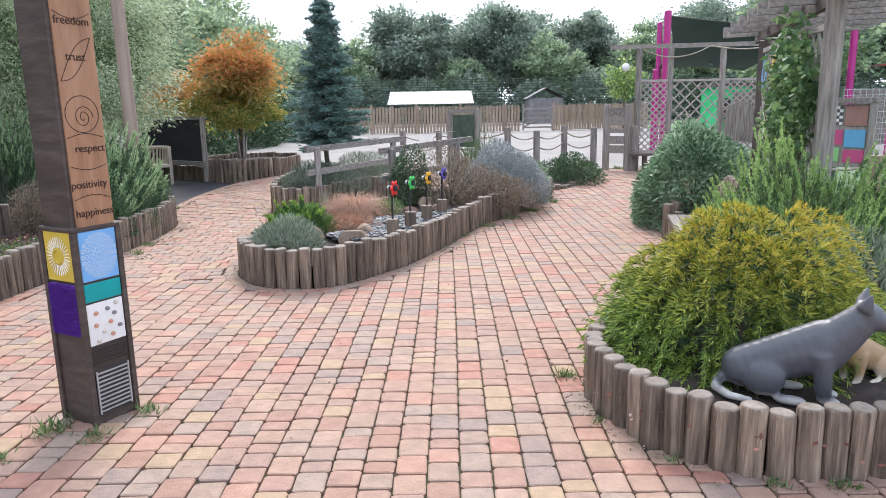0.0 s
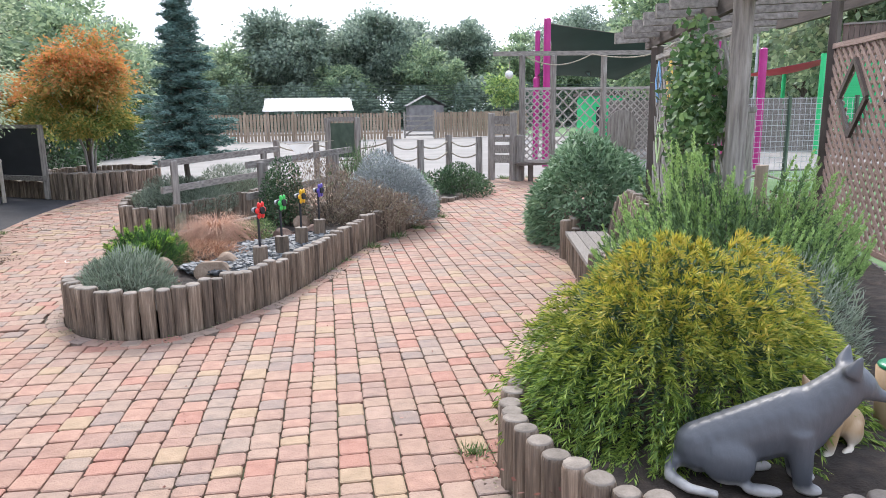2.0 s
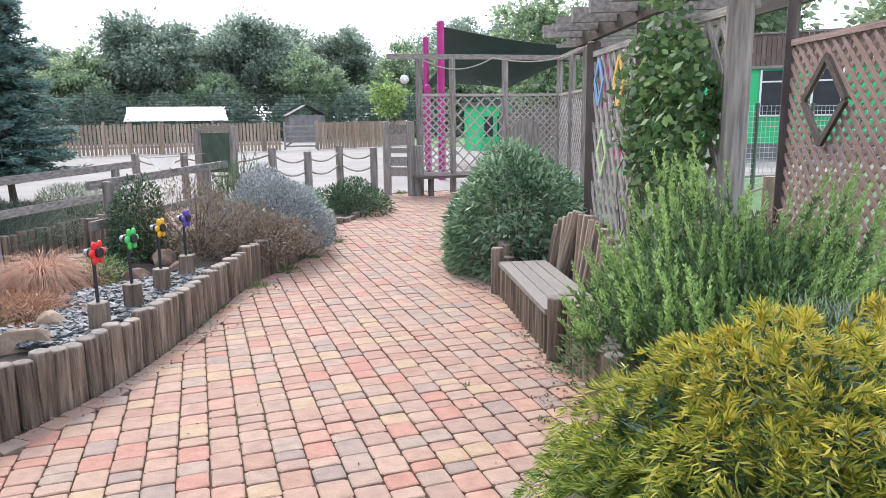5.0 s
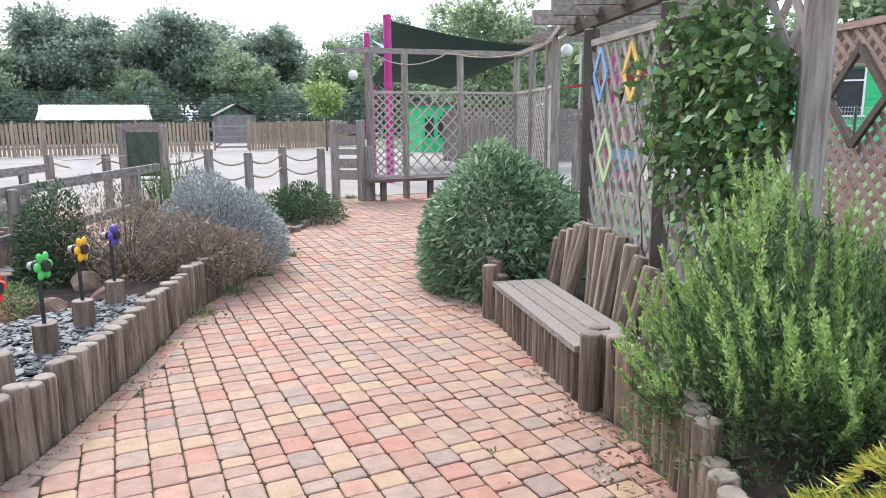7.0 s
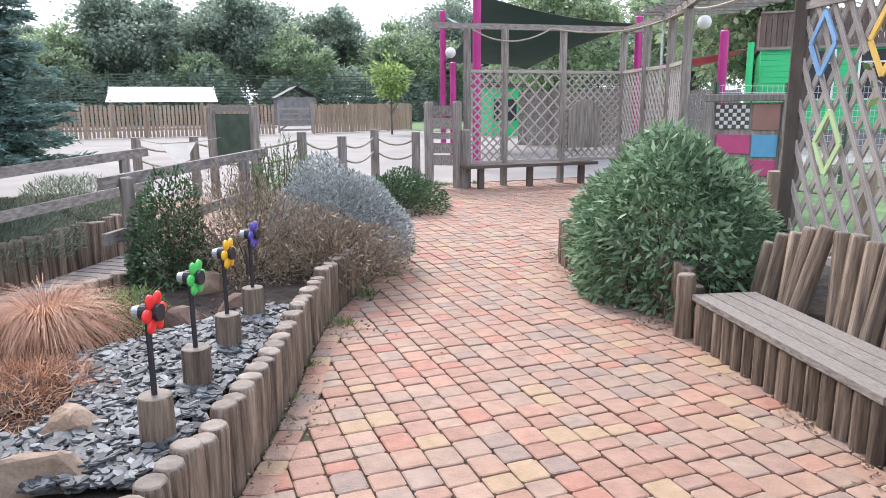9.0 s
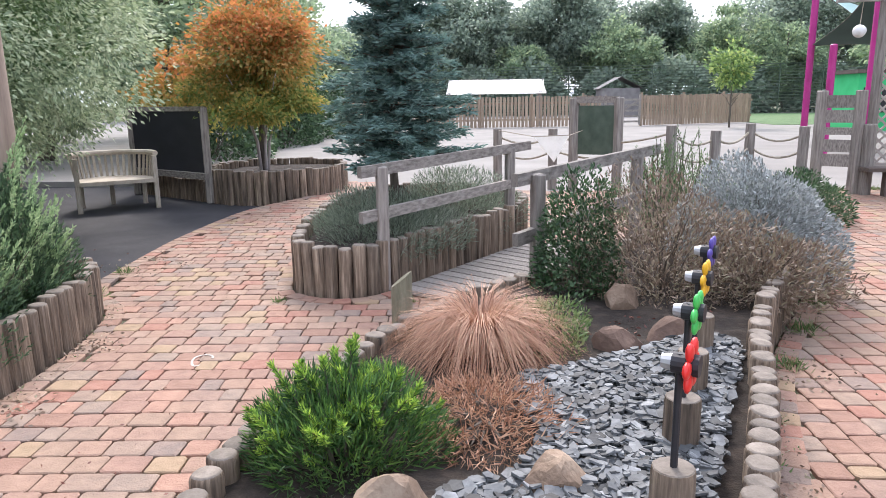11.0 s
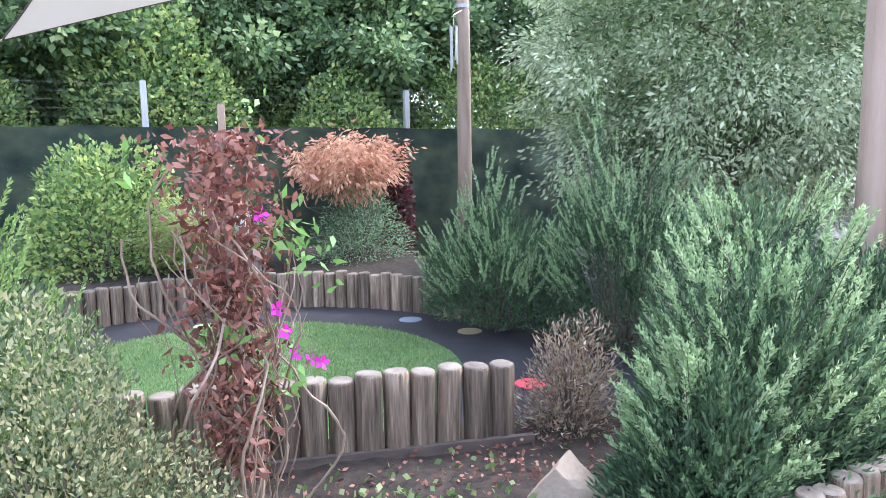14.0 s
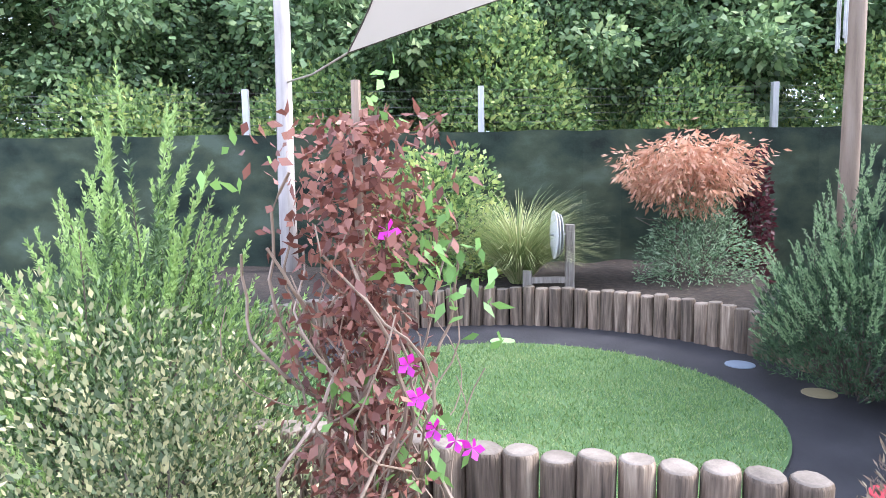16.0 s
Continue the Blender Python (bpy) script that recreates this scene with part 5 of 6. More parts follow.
woodland("woodland_tree", "leafy woodland tree behind the boundary fence", [(-15.5, 15.5, 8, 3.0), (-14.8, 11.8, 6.5, 2.2), (-16.5, 9, 8.5, 3.2), (-15.2, 6, 7, 2.4), (-16.8, 3.2, 8.5, 3.2), (-15.6, 0, 7.5, 2.8), (-19.5, 12, 11, 4), (-20, 6, 11, 4), (-19, 0.5, 11, 4), (-16, -4, 9, 3.5), (-17.5, 13.4, 9, 3.2), (-22, 9, 12, 4.5)], (0.14, 0.09), M["wood_w"], 300, 7)
for x, y, rx, ry, h in ((-13.3, 13.5, 1.0, 1.7, 2.9), (-13.2, 10.4, 0.9, 1.6, 2.5), (-13.3, 7.6, 0.9, 1.5, 3.4), (-13.3, 4.9, 0.9, 1.5, 2.9), (-13.4, 2.2, 1.0, 1.7, 2.8), (-13.2, 16.4, 1.0, 1.7, 2.9), (-14.7, 13.0, 0.9, 1.8, 4.0), (-14.9, 9.5, 0.9, 1.8, 3.6), (-13.5, -0.8, 1.0, 1.8, 3.2)):
    bush("hedge_shrub", "yellowing bramble and hawthorn hedge behind the fence", (x, y, 0), (rx, ry, h), 14000, (0.09, 0.055), M["hedge"], 0.3, "hedge", 0, 0.2, group="hedge shrubs")
for x, y, r, h in ((-7.6, 21.5, 1.3, 2.4), (-8.2, 24.5, 1.4, 2.6), (-7.6, 27.5, 1.4, 2.5), (-7.9, 30.5, 1.5, 2.6), (-8.2, 34, 1.5, 2.4)):
    bush("hedge_shrub", "dark ivy-covered hedge along the yard", (x, y, 0), (r, 1.8, h), 6000, (0.11, 0.08), M["darkgreen"], 0.3, "hedge", 0, 0.2, group="yard hedge shrubs")
for i in range(14):
    bush("far_shrub", "dark shrubs below the distant trees", (-22 + i * 5 + rl.uniform(-1, 1), 60.5, 0), (3.2, 1.4, rl.uniform(2.6, 4.2)), 2600, (0.4, 0.28), M["wood_b"], 0.2, "shrub", group="far shrubs")
tree("ash_tree", "young yellowing tree on the grass", (9.3, 36, 0.1), 3.4, (0.9, 0.9, 0.9), 50, 40, (0.16, 0.1), M["hedge"], 0.05, 41, clump=0.25)
for i, (x, y) in enumerate(((21, 26), (24, 33), (28, 22), (20, 40))):
    tree("ash_tree", "green tree behind the play area", (x, y, 0), 8.5, (3.4, 3.4, 3.4), 130, 80, (0.3, 0.19), M["wood_a"], 0.2, 60 + i, clump=0.18)

def solid(name, c, rough=0.6, bump=0.08):
    return surface(name, [tuple(v * 0.85 for v in c), c, tuple(min(1, v * 1.12) for v in c)], rough, 7, 80, bump)


def lettering(name, words, size, material, parent, m, depth=0.0015):
    cu = bpy.data.curves.new(name, "FONT")
    cu.body, cu.size, cu.extrude, cu.align_x, cu.align_y = words, size, depth, "CENTER", "CENTER"
    ob = new(name, cu)
    me = bpy.data.meshes.new_from_object(ob.evaluated_get(bpy.context.evaluated_depsgraph_get()))
    bpy.data.objects.remove(ob)
    return part(name, me, material, parent, "", m)


# ---------------------------------------------------------------- carved totem post
M["totemdark"] = surface("black_brown_stained_timber", [(0.03, 0.02, 0.015), (0.06, 0.043, 0.034), (0.11, 0.085, 0.07)], 0.6, 3, 40, 0.6, (2, 2, 9))
M["totemface"] = surface("oiled_carved_timber", [(0.2, 0.095, 0.05), (0.33, 0.17, 0.09), (0.43, 0.24, 0.14)], 0.55, 4, 30, 0.2, (5, 5, 0.6))
M["burnt"] = solid("burnt_line", (0.045, 0.022, 0.014), 0.8)
totem = thing("totem_post", "carved square timber totem with words and colourful sensory panels", "totem", pose(-1.795, 3.4, 0, 0, 0, 62))
part("lower_post", box(bmesh.new(), (0, 0, 0.49), (0.235, 0.235, 1.0), bevel=0.006), M["totemdark"], totem)
part("upper_post", box(bmesh.new(), (0, 0, 1.62), (0.225, 0.225, 1.26), bevel=0.006), M["totemdark"], totem)
part("collar", box(bmesh.new(), (0, 0, 0.99), (0.262, 0.262, 0.022), bevel=0.004), M["totemdark"], totem)
for sx in (-1, 1):
    for sy in (-1, 1):
        part("corner_strip", box(bmesh.new(), (sx * 0.118, sy * 0.118, 0.49), (0.028, 0.028, 0.98), bevel=0.003), M["totemdark"], totem)
part("carved_face", box(bmesh.new(), (0.006, -0.117, 1.62), (0.2, 0.012, 1.24), bevel=0.002), M["totemface"], totem, "oiled carved timber face")
FACE = lambda x, z: pose(x, -0.1245, z, 90, 0, 0)
for w, z, x in (("freedom", 1.95, 0), ("trust", 1.79, 0), ("respect", 1.37, 0.02), ("positivity", 1.2, -0.005), ("happiness", 1.065, 0.008)):
    lettering("word", w, 0.052, M["burnt"], totem, FACE(x, z))


def line_on_face(pts, name="carved_line"):
    part(name, tube(bmesh.new(), [(x, -0.124, z) for x, z in pts], 0.0018, 0.0018, 5), M["burnt"], totem)


line_on_face([(math.cos(a) * 0.085 * (1 - 0), 1.53 + math.sin(a) * 0.085) for a in np.linspace(0, 2 * math.pi, 40)])
line_on_face([(math.cos(a) * (0.05 - 0.0038 * a) + 0.005, 1.515 + math.sin(a) * (0.055 - 0.0038 * a)) for a in np.linspace(0, 12, 60)])
line_on_face([(-0.085 + 0.17 * t, 1.68 + 0.2 * t + 0.05 * math.sin(math.pi * t)) for t in np.linspace(0, 1, 16)])
line_on_face([(-0.085 + 0.17 * t, 1.68 + 0.2 * t - 0.06 * math.sin(math.pi * t)) for t in np.linspace(0, 1, 16)])
for z, s in ((1.42, 0.02), (1.29, -0.02), (1.13, 0.02), (1.99, -0.03)):
    line_on_face([(-0.09 + 0.185 * t, z + s * math.sin(math.pi * t)) for t in np.linspace(0, 1, 12)])
P_Y, P_P, P_B, P_T = solid("mustard_panel", (0.55, 0.4, 0.05)), solid("purple_pile", (0.12, 0.03, 0.3), 0.95, 1.0), solid("sky_blue_panel", (0.16, 0.38, 0.68)), solid("teal_panel", (0.0, 0.3, 0.3), 0.4)
yel = part("sun_panel", box(bmesh.new(), (-0.121, 0, 0.86), (0.01, 0.2, 0.245), bevel=0.002), P_Y, totem, "mustard yellow sun panel")
part("sun_ring", tube(bmesh.new(), [(-0.127, math.cos(a) * 0.035, 0.86 + math.sin(a) * 0.035) for a in np.linspace(0, 2 * math.pi, 24)], 0.006, 0.006, 6), P_Y, yel)
for k in range(30):
    a = 2 * math.pi * k / 30
    part("ray", tube(bmesh.new(), [(-0.127, math.cos(a) * 0.045, 0.86 + math.sin(a) * 0.045), (-0.127, math.cos(a) * 0.085, 0.86 + math.sin(a) * 0.095)], 0.0025, 0.0025, 4), M["white"], yel)
pur = part("purple_panel", box(bmesh.new(), (-0.121, 0, 0.595), (0.012, 0.2, 0.255), bevel=0.003), P_P, totem, "shaggy purple pile panel")
P = np.stack([np.full(5000, -0.126), rng.uniform(-0.1, 0.1, 5000), rng.uniform(0.47, 0.72, 5000)], 1)
tagged(part("pile", quads("pile", leaf_quads(P, rng.normal(size=P.shape) * 0.6 + np.array([-1.0, 0, -0.3]), 0.014, 0.005), P_P), None, pur), kind="stuff")
blu = part("ring_panel", box(bmesh.new(), (0, -0.121, 0.855), (0.2, 0.01, 0.245), bevel=0.002), P_B, totem, "blue panel with white rings")
for rr, k, s in ((0.0, 1, 0.017), (0.038, 8, 0.011), (0.066, 14, 0.01), (0.089, 22, 0.008)):
    for i in range(k):
        a = 2 * math.pi * i / k
        part("ring", tube(bmesh.new(), [(math.cos(a) * rr + math.cos(b) * s, -0.127, 0.855 + math.sin(a) * rr * 1.15 + math.sin(b) * s) for b in np.linspace(0, 2 * math.pi, 11)], 0.0018, 0.0018, 4), M["white"], blu)
part("teal_panel", box(bmesh.new(), (0, -0.12, 0.675), (0.2, 0.012, 0.09), bevel=0.002), P_T, totem, "glossy teal panel")
whi = part("pebble_panel", box(bmesh.new(), (0, -0.12, 0.515), (0.2, 0.01, 0.21), bevel=0.002), M["white"], totem, "white panel set with shells and pebbles")
for i, (x, z) in enumerate(((-0.055, 0.57), (0.01, 0.58), (0.06, 0.6), (-0.06, 0.51), (0.045, 0.55), (-0.02, 0.47), (0.02, 0.51), (0.07, 0.48), (-0.055, 0.43), (0.025, 0.445))):
    part("pebble", ball(bmesh.new(), (x, -0.128, z), (0.013, 0.009, 0.011), sub=2), solid("pebble", ((0.5, 0.24, 0.15), (0.2, 0.2, 0.19), (0.55, 0.5, 0.42))[i % 3]), whi, smooth=True)
for i in range(7):
    stick("ridge", totem, (-0.1, -0.121, 0.31 + i * 0.013), (0.1, -0.121, 0.31 + i * 0.013), 0.012, 0.007, M["totemdark"])
grd = part("grille_panel", box(bmesh.new(), (0, -0.119, 0.165), (0.19, 0.008, 0.23)), solid("grille_dark", (0.03, 0.03, 0.032)), totem, "grille of pale bars")
for i in range(10):
    part("grille_bar", box(bmesh.new(), (0, -0.126, 0.065 + i * 0.022), (0.18, 0.006, 0.007)), M["steel"], grd)
for s in (-1, 1):
    part("grille_side", box(bmesh.new(), (s * 0.09, -0.1265, 0.165), (0.007, 0.007, 0.225)), M["steel"], grd)


# ---------------------------------------------------------------- animal ornaments
def ornament(name, label, m, scale, blobs, tubes, material):
    bm = bmesh.new()
    for c, s, ry in blobs:
        ball(bm, tuple(v * scale for v in c), tuple(v * scale for v in s), 0, 0, ry, 2)
    for pts, r0, r1 in tubes:
        tube(bm, [tuple(v * scale for v in p) for p in pts], r0 * scale, r1 * scale, 10)
    ob = tagged(part(name, bm, material, None, "", m), label, "statue")
    rm = ob.modifiers.new("skin", "REMESH")
    rm.mode, rm.voxel_size, rm.use_smooth_shade = "VOXEL", 0.009, True
    sm = ob.modifiers.new("soft", "SMOOTH")
    sm.factor, sm.iterations = 0.5, 9
    return ob


def coat(name, dark, mid, pale, split):
    m, n, l, b = mat_base(name, 0.42)
    t = noise_tex(n, l, 9)
    tc, sx = n.new("ShaderNodeTexCoord"), n.new("ShaderNodeSeparateXYZ")
    l.new(tc.outputs["Object"], sx.inputs[0])
    ad = n.new("ShaderNodeMath")
    ad.operation = "MULTIPLY_ADD"
    l.new(t.outputs[0], ad.inputs[0])
    ad.inputs[1].default_value = 0.08
    l.new(sx.outputs[2], ad.inputs[2])
    r = ramp(n, [pale, mid, mid, dark])
    e = r.color_ramp.elements
    e[0].position, e[1].position, e[2].position, e[3].position = split
    l.new(ad.outputs[0], r.inputs[0])
    l.new(r.outputs[0], b.inputs["Base Color"])
    f = noise_tex(n, l, 60, (1, 1, 0.4))
    bp = n.new("ShaderNodeBump")
    bp.inputs["Strength"].default_value, bp.inputs["Distance"].default_value = 0.35, 0.006
    l.new(f.outputs[0], bp.inputs["Height"])
    l.new(bp.outputs[0], b.inputs["Normal"])
    return m


def chain(a, b, ra, rb, n):
    """Overlapping round masses from a to b."""
    return [(tuple(p + (q - p) * k / (n - 1) for p, q in zip(a, b)), tuple(p + (q - p) * k / (n - 1) for p, q in zip(ra, rb)), 0) for k in range(n)]


DOG = (chain((0.0, 0, 0.12), (0.31, 0, 0.255), (0.1, 0.085, 0.1), (0.105, 0.09, 0.125), 9)
       + chain((0.33, 0, 0.25), (0.44, 0, 0.375), (0.095, 0.085, 0.12), (0.07, 0.068, 0.085), 5)
       + chain((0.47, 0, 0.415), (0.5, 0, 0.4), (0.07, 0.062, 0.062), (0.055, 0.055, 0.05), 3)
       + chain((0.52, 0, 0.385), (0.585, 0, 0.36), (0.04, 0.034, 0.036), (0.02, 0.02, 0.02), 4)
       + [((0.09, s * 0.075, 0.1), (0.095, 0.042, 0.085), -15) for s in (-1, 1)]
       + [((0.2, s * 0.095, 0.022), (0.075, 0.03, 0.024), 0) for s in (-1, 1)]
       + [((0.36, s * 0.05, 0.02), (0.048, 0.03, 0.022), 0) for s in (-1, 1)],
       [([(0.31, s * 0.055, 0.24), (0.325, s * 0.055, 0.12), (0.335, s * 0.05, 0.02)], 0.05, 0.03) for s in (-1, 1)]
       + [([(-0.03, 0, 0.08), (-0.1, -0.02, 0.06), (-0.11, -0.08, 0.035), (-0.05, -0.14, 0.025), (0.05, -0.16, 0.022)], 0.034, 0.016)]
       + [([(0.455, s * 0.045, 0.45), (0.465, s * 0.06, 0.49), (0.475, s * 0.068, 0.525)], 0.036, 0.007) for s in (-1, 1)])
ornament("dog_statue", "grey and white sitting wolf-like dog garden statue", pose(1.38, 3.05, 0.215, 0, 0, -24), 1.0, *DOG, coat("grey_painted_resin", (0.085, 0.09, 0.1), (0.075, 0.08, 0.09), (0.55, 0.53, 0.5), (0.06, 0.1, 0.3, 0.5)))
ornament("dog_statue", "small tan and white dog garden statue", pose(2.12, 3.2, 0.215, 0, 0, 205), 0.66, *DOG, coat("tan_painted_resin", (0.3, 0.19, 0.1), (0.36, 0.24, 0.13), (0.6, 0.56, 0.48), (0.05, 0.12, 0.25, 0.4)))
pot = thing("plant_pot", "tan clay pot with a green lid among the plants", "pot", pose(2.42, 3.3, 0.16))
part("body", tube(bmesh.new(), [(0, 0, 0), (0, 0, 0.16), (0, 0, 0.3)], 0.07, 0.085, 18), solid("tan_clay", (0.38, 0.26, 0.16), 0.8), pot, smooth=True)
part("lid", ball(bmesh.new(), (0, 0, 0.31), (0.08, 0.08, 0.025), sub=3), solid("green_glaze", (0.02, 0.2, 0.1), 0.3), pot, smooth=True)


# ---------------------------------------------------------------- island bed: pinwheels, slate, rocks
def pinwheel(x, y, c, label, z=0.73):
    stub = thing("timber_stub", "thick round timber stub standing in the slate", "post", pose(x, y, 0), "pinwheel stubs")
    part("stub", tube(bmesh.new(), [(0, 0, 0.1), (0, 0, 0.39), (0, 0, 0.41)], 0.066, 0.062, 14), M["log"], stub)
    part("end_grain", tube(bmesh.new(), [(0, 0, 0.41), (0, 0, 0.413)], 0.061, 0.058, 14), M["logtop"], stub)
    ob = thing("pinwheel", label, "garden spinner", pose(x, y, 0, 0, 0, 62), "flower spinners")
    part("stem", tube(bmesh.new(), [(0, 0, 0.412), (0, 0, z + 0.03)], 0.011, 0.011, 8), M["black"], ob)
    mt = solid("spinner_colour", c, 0.35)
    for k in range(6):
        a = 2 * math.pi * k / 6
        part("petal", ball(bmesh.new(), (math.cos(a) * 0.05, -0.03, z + math.sin(a) * 0.05), (0.032, 0.012, 0.026), 0, 0, -math.degrees(a), 2), mt, ob, smooth=True)
    part("hub", tube(bmesh.new(), [(0, -0.055, z), (0, 0.02, z)], 0.032, 0.03, 14), M["black"], ob)
    part("back_cap", tube(bmesh.new(), [(0, 0.02, z), (0, 0.05, z)], 0.026, 0.02, 12), M["steel"], ob)


pinwheel(-0.51, 7.06, (0.72, 0.03, 0.025), "red plastic flower spinner on a black stem")
pinwheel(-0.35, 7.55, (0.06, 0.5, 0.1), "green plastic flower spinner on a black stem")
pinwheel(-0.18, 8.02, (0.75, 0.42, 0.02), "yellow plastic flower spinner on a black stem")
pinwheel(0.0, 8.52, (0.1, 0.07, 0.35), "dark violet plastic flower spinner on a black stem")

SL = curve([(-0.72, 6.75), (-0.5, 6.85), (-0.3, 7.3), (-0.05, 7.9), (0.22, 8.6), (0.0, 8.7), (-0.35, 8.45), (-0.6, 8.3), (-0.92, 8.1), (-0.85, 7.6), (-0.98, 7.3), (-1.2, 7.2), (-1.15, 7.0)], True, 4)
pts = []
while len(pts) < 3600:
    x, y = rng.uniform(-1.25, 0.3), rng.uniform(6.7, 8.75)
    if inside(x, y, SL):
        pts.append((x, y))
V, F = [], []
for x, y in pts:
    a, s, e = rng.uniform(0, 6.28), rng.uniform(0.015, 0.04), rng.uniform(0.45, 0.8)
    m = pose(x, y, 0.225 + rng.uniform(0, 0.035), rng.uniform(-20, 20), rng.uniform(-20, 20), math.degrees(a))
    k = len(V)
    rim = [(math.cos(b + rng.uniform(-0.25, 0.25)) * s, math.sin(b) * s * e) for b in (0, 1.2, 2.4, 3.6, 5.0)]
    for z in (-0.004, 0.004):
        V += [tuple(m @ Vector((u, v, z))) for u, v in rim]
    F.append(tuple(k + 5 + i for i in range(5)))
    F += [(k + i, k + (i + 1) % 5, k + 5 + (i + 1) % 5, k + 5 + i) for i in range(5)]
me = bpy.data.meshes.new("slate_chips")
me.from_pydata(V, [], F)
tagged(part("slate_chips", me, M["slate"]), "dark and pale grey slate chippings like a dry stream", "gravel", kind="stuff")


def rock(x, y, z, s, material, label, seed, rz=0):
    bm = ball(bmesh.new(), (0, 0, 0), (1, 1, 1), sub=3)
    rd = random.Random(seed)
    cuts = [(Vector((rd.uniform(-1, 1), rd.uniform(-1, 1), rd.uniform(-0.3, 1))).normalized(), rd.uniform(0.42, 0.7)) for _ in range(12)] + [(Vector((0, 0, 1)), 0.62)]
    for v in bm.verts:
        for nrm, d in cuts:
            k = v.co.dot(nrm)
            if k > d:
                v.co -= nrm * (k - d)
        v.co *= 1 + 0.06 * noise.noise(v.co * 3 + Vector((seed, 0, 0)))
        v.co = Vector((v.co.x * s[0], v.co.y * s[1], v.co.z * s[2]))
    ob = tagged(part("rock", bm, material, None, "", pose(x, y, z, 0, 0, rz)), label, "rock")
    return ob


rock(-0.86, 6.92, 0.25, (0.2, 0.13, 0.13), M["rock"], "flat-topped pale sandstone rock in the slate", 2, 20)
rock(-0.82, 7.25, 0.25, (0.15, 0.12, 0.13), M["rock"], "brown sandstone rock among slate", 3, -20)
rock(-1.33, 7.1, 0.24, (0.16, 0.13, 0.17), M["rock"], "rough brown rock beside the lavender", 4, 50)
rock(-0.36, 8.6, 0.24, (0.16, 0.12, 0.12), M["redrock"], "dark red-brown rock behind the slate", 5)
rock(-0.08, 8.78, 0.24, (0.17, 0.12, 0.13), M["redrock"], "dark brown block of rock by the spinners", 6, 30)
rock(-0.24, 9.35, 0.24, (0.16, 0.14, 0.16), M["rock"], "mottled grey and tan rock by the shrub", 7)
rock(-0.6, 8.95, 0.2, (0.2, 0.12, 0.1), M["rock"], "low mossy rock behind the sedge", 8)
rock(-4.27, 7.6, 0.23, (0.17, 0.15, 0.2), M["palerock"], "pale upright limestone rock at the foot of the rosemary", 9, 30)
sp = thing("timber_post", "short greenish timber post with a slanted top", "post", pose(-1.53, 8.98, 0))
bm = tube(bmesh.new(), [(0, 0, 0), (0, 0, 0.2), (0, 0, 0.47)], 0.062, 0.06, 12)
for v in bm.verts:
    if v.co.z > 0.4:
        v.co.z += v.co.x * 0.8
part("shaft", bm, surface("mossy_timber", [(0.09, 0.09, 0.06), (0.2, 0.19, 0.13), (0.3, 0.28, 0.21)], 0.85, 6, 60, 0.5, (3, 3, 0.5)), sp)

# ---------------------------------------------------------------- chalkboard and curved chair
cb = thing("chalkboard", "framed black outdoor chalkboard on timber posts", "chalkboard")
CA, CB = Vector((-6.75, 16.25, 0)), Vector((-5.12, 15.2, 0))
dn = (CB - CA).normalized()
for p in (CA, CB):
    square_post(cb, p.x, p.y, 0, 1.4, 0.11, M["greywood"])
Z = lambda z: Vector((0, 0, z))
stick("board", cb, CA + Z(0.87), CB + Z(0.87), 0.03, 0.95, M["black"])
stick("top_rail", cb, CA + Z(1.37), CB + Z(1.37), 0.06, 0.07, M["greywood"])
stick("shelf", cb, CA + Z(0.4) + Vector((0.03, -0.05, 0)), CB + Z(0.4) + Vector((0.03, -0.05, 0)), 0.14, 0.09, M["greywood"])
cbl = thing("log_edging", "low timber stake edging under the chalkboard", "edging", kind="structure")
log_row(cbl, [(-6.75, 16.4), (-5.2, 15.35)], 0.33)

ch = thing("garden_chair", "curved-back weathered teak garden seat on the dark path", "chair", pose(-6.3, 14.75, 0, 0, 0, 35))
TEAK = surface("weathered_teak", [(0.24, 0.2, 0.15), (0.4, 0.35, 0.28), (0.5, 0.45, 0.37)], 0.75, 5, 60, 0.3, vary=0.12)
arc = lambda a, r: (math.cos(a) * r, -math.sin(a) * r)
bm = bmesh.new()
seat_pts = [arc(a, 0.5) for a in np.linspace(radians(185), radians(355), 16)] + [(0.5, -0.32), (-0.5, -0.32)]
f = bm.faces.new([bm.verts.new((x * 1.0, y - 0.0, 0.42)) for x, y in seat_pts[::-1]])
r = bmesh.ops.extrude_face_region(bm, geom=[f])
bmesh.ops.translate(bm, vec=(0, 0, -0.05), verts=[v for v in r["geom"] if isinstance(v, bmesh.types.BMVert)])
bmesh.ops.recalc_face_normals(bm, faces=bm.faces)
part("seat", bm, TEAK, ch)
part("top_rail", tube(bmesh.new(), [(*arc(a, 0.56), 0.76) for a in np.linspace(radians(165), radians(375), 22)], 0.038, 0.038, 8), TEAK, ch)
for a in np.linspace(radians(178), radians(362), 22):
    stick("back_slat", ch, (*arc(a, 0.5), 0.4), (*arc(a, 0.55), 0.76), 0.035, 0.016, TEAK)
for x, y, h in ((-0.5, -0.28, 0.74), (0.5, -0.28, 0.74), (-0.42, 0.3, 0.42), (0.42, 0.3, 0.42), (0, 0.48, 0.42)):
    stick("leg", ch, (x, y, 0), (x, y, h), 0.06, 0.06, TEAK, (0, 1, 0))


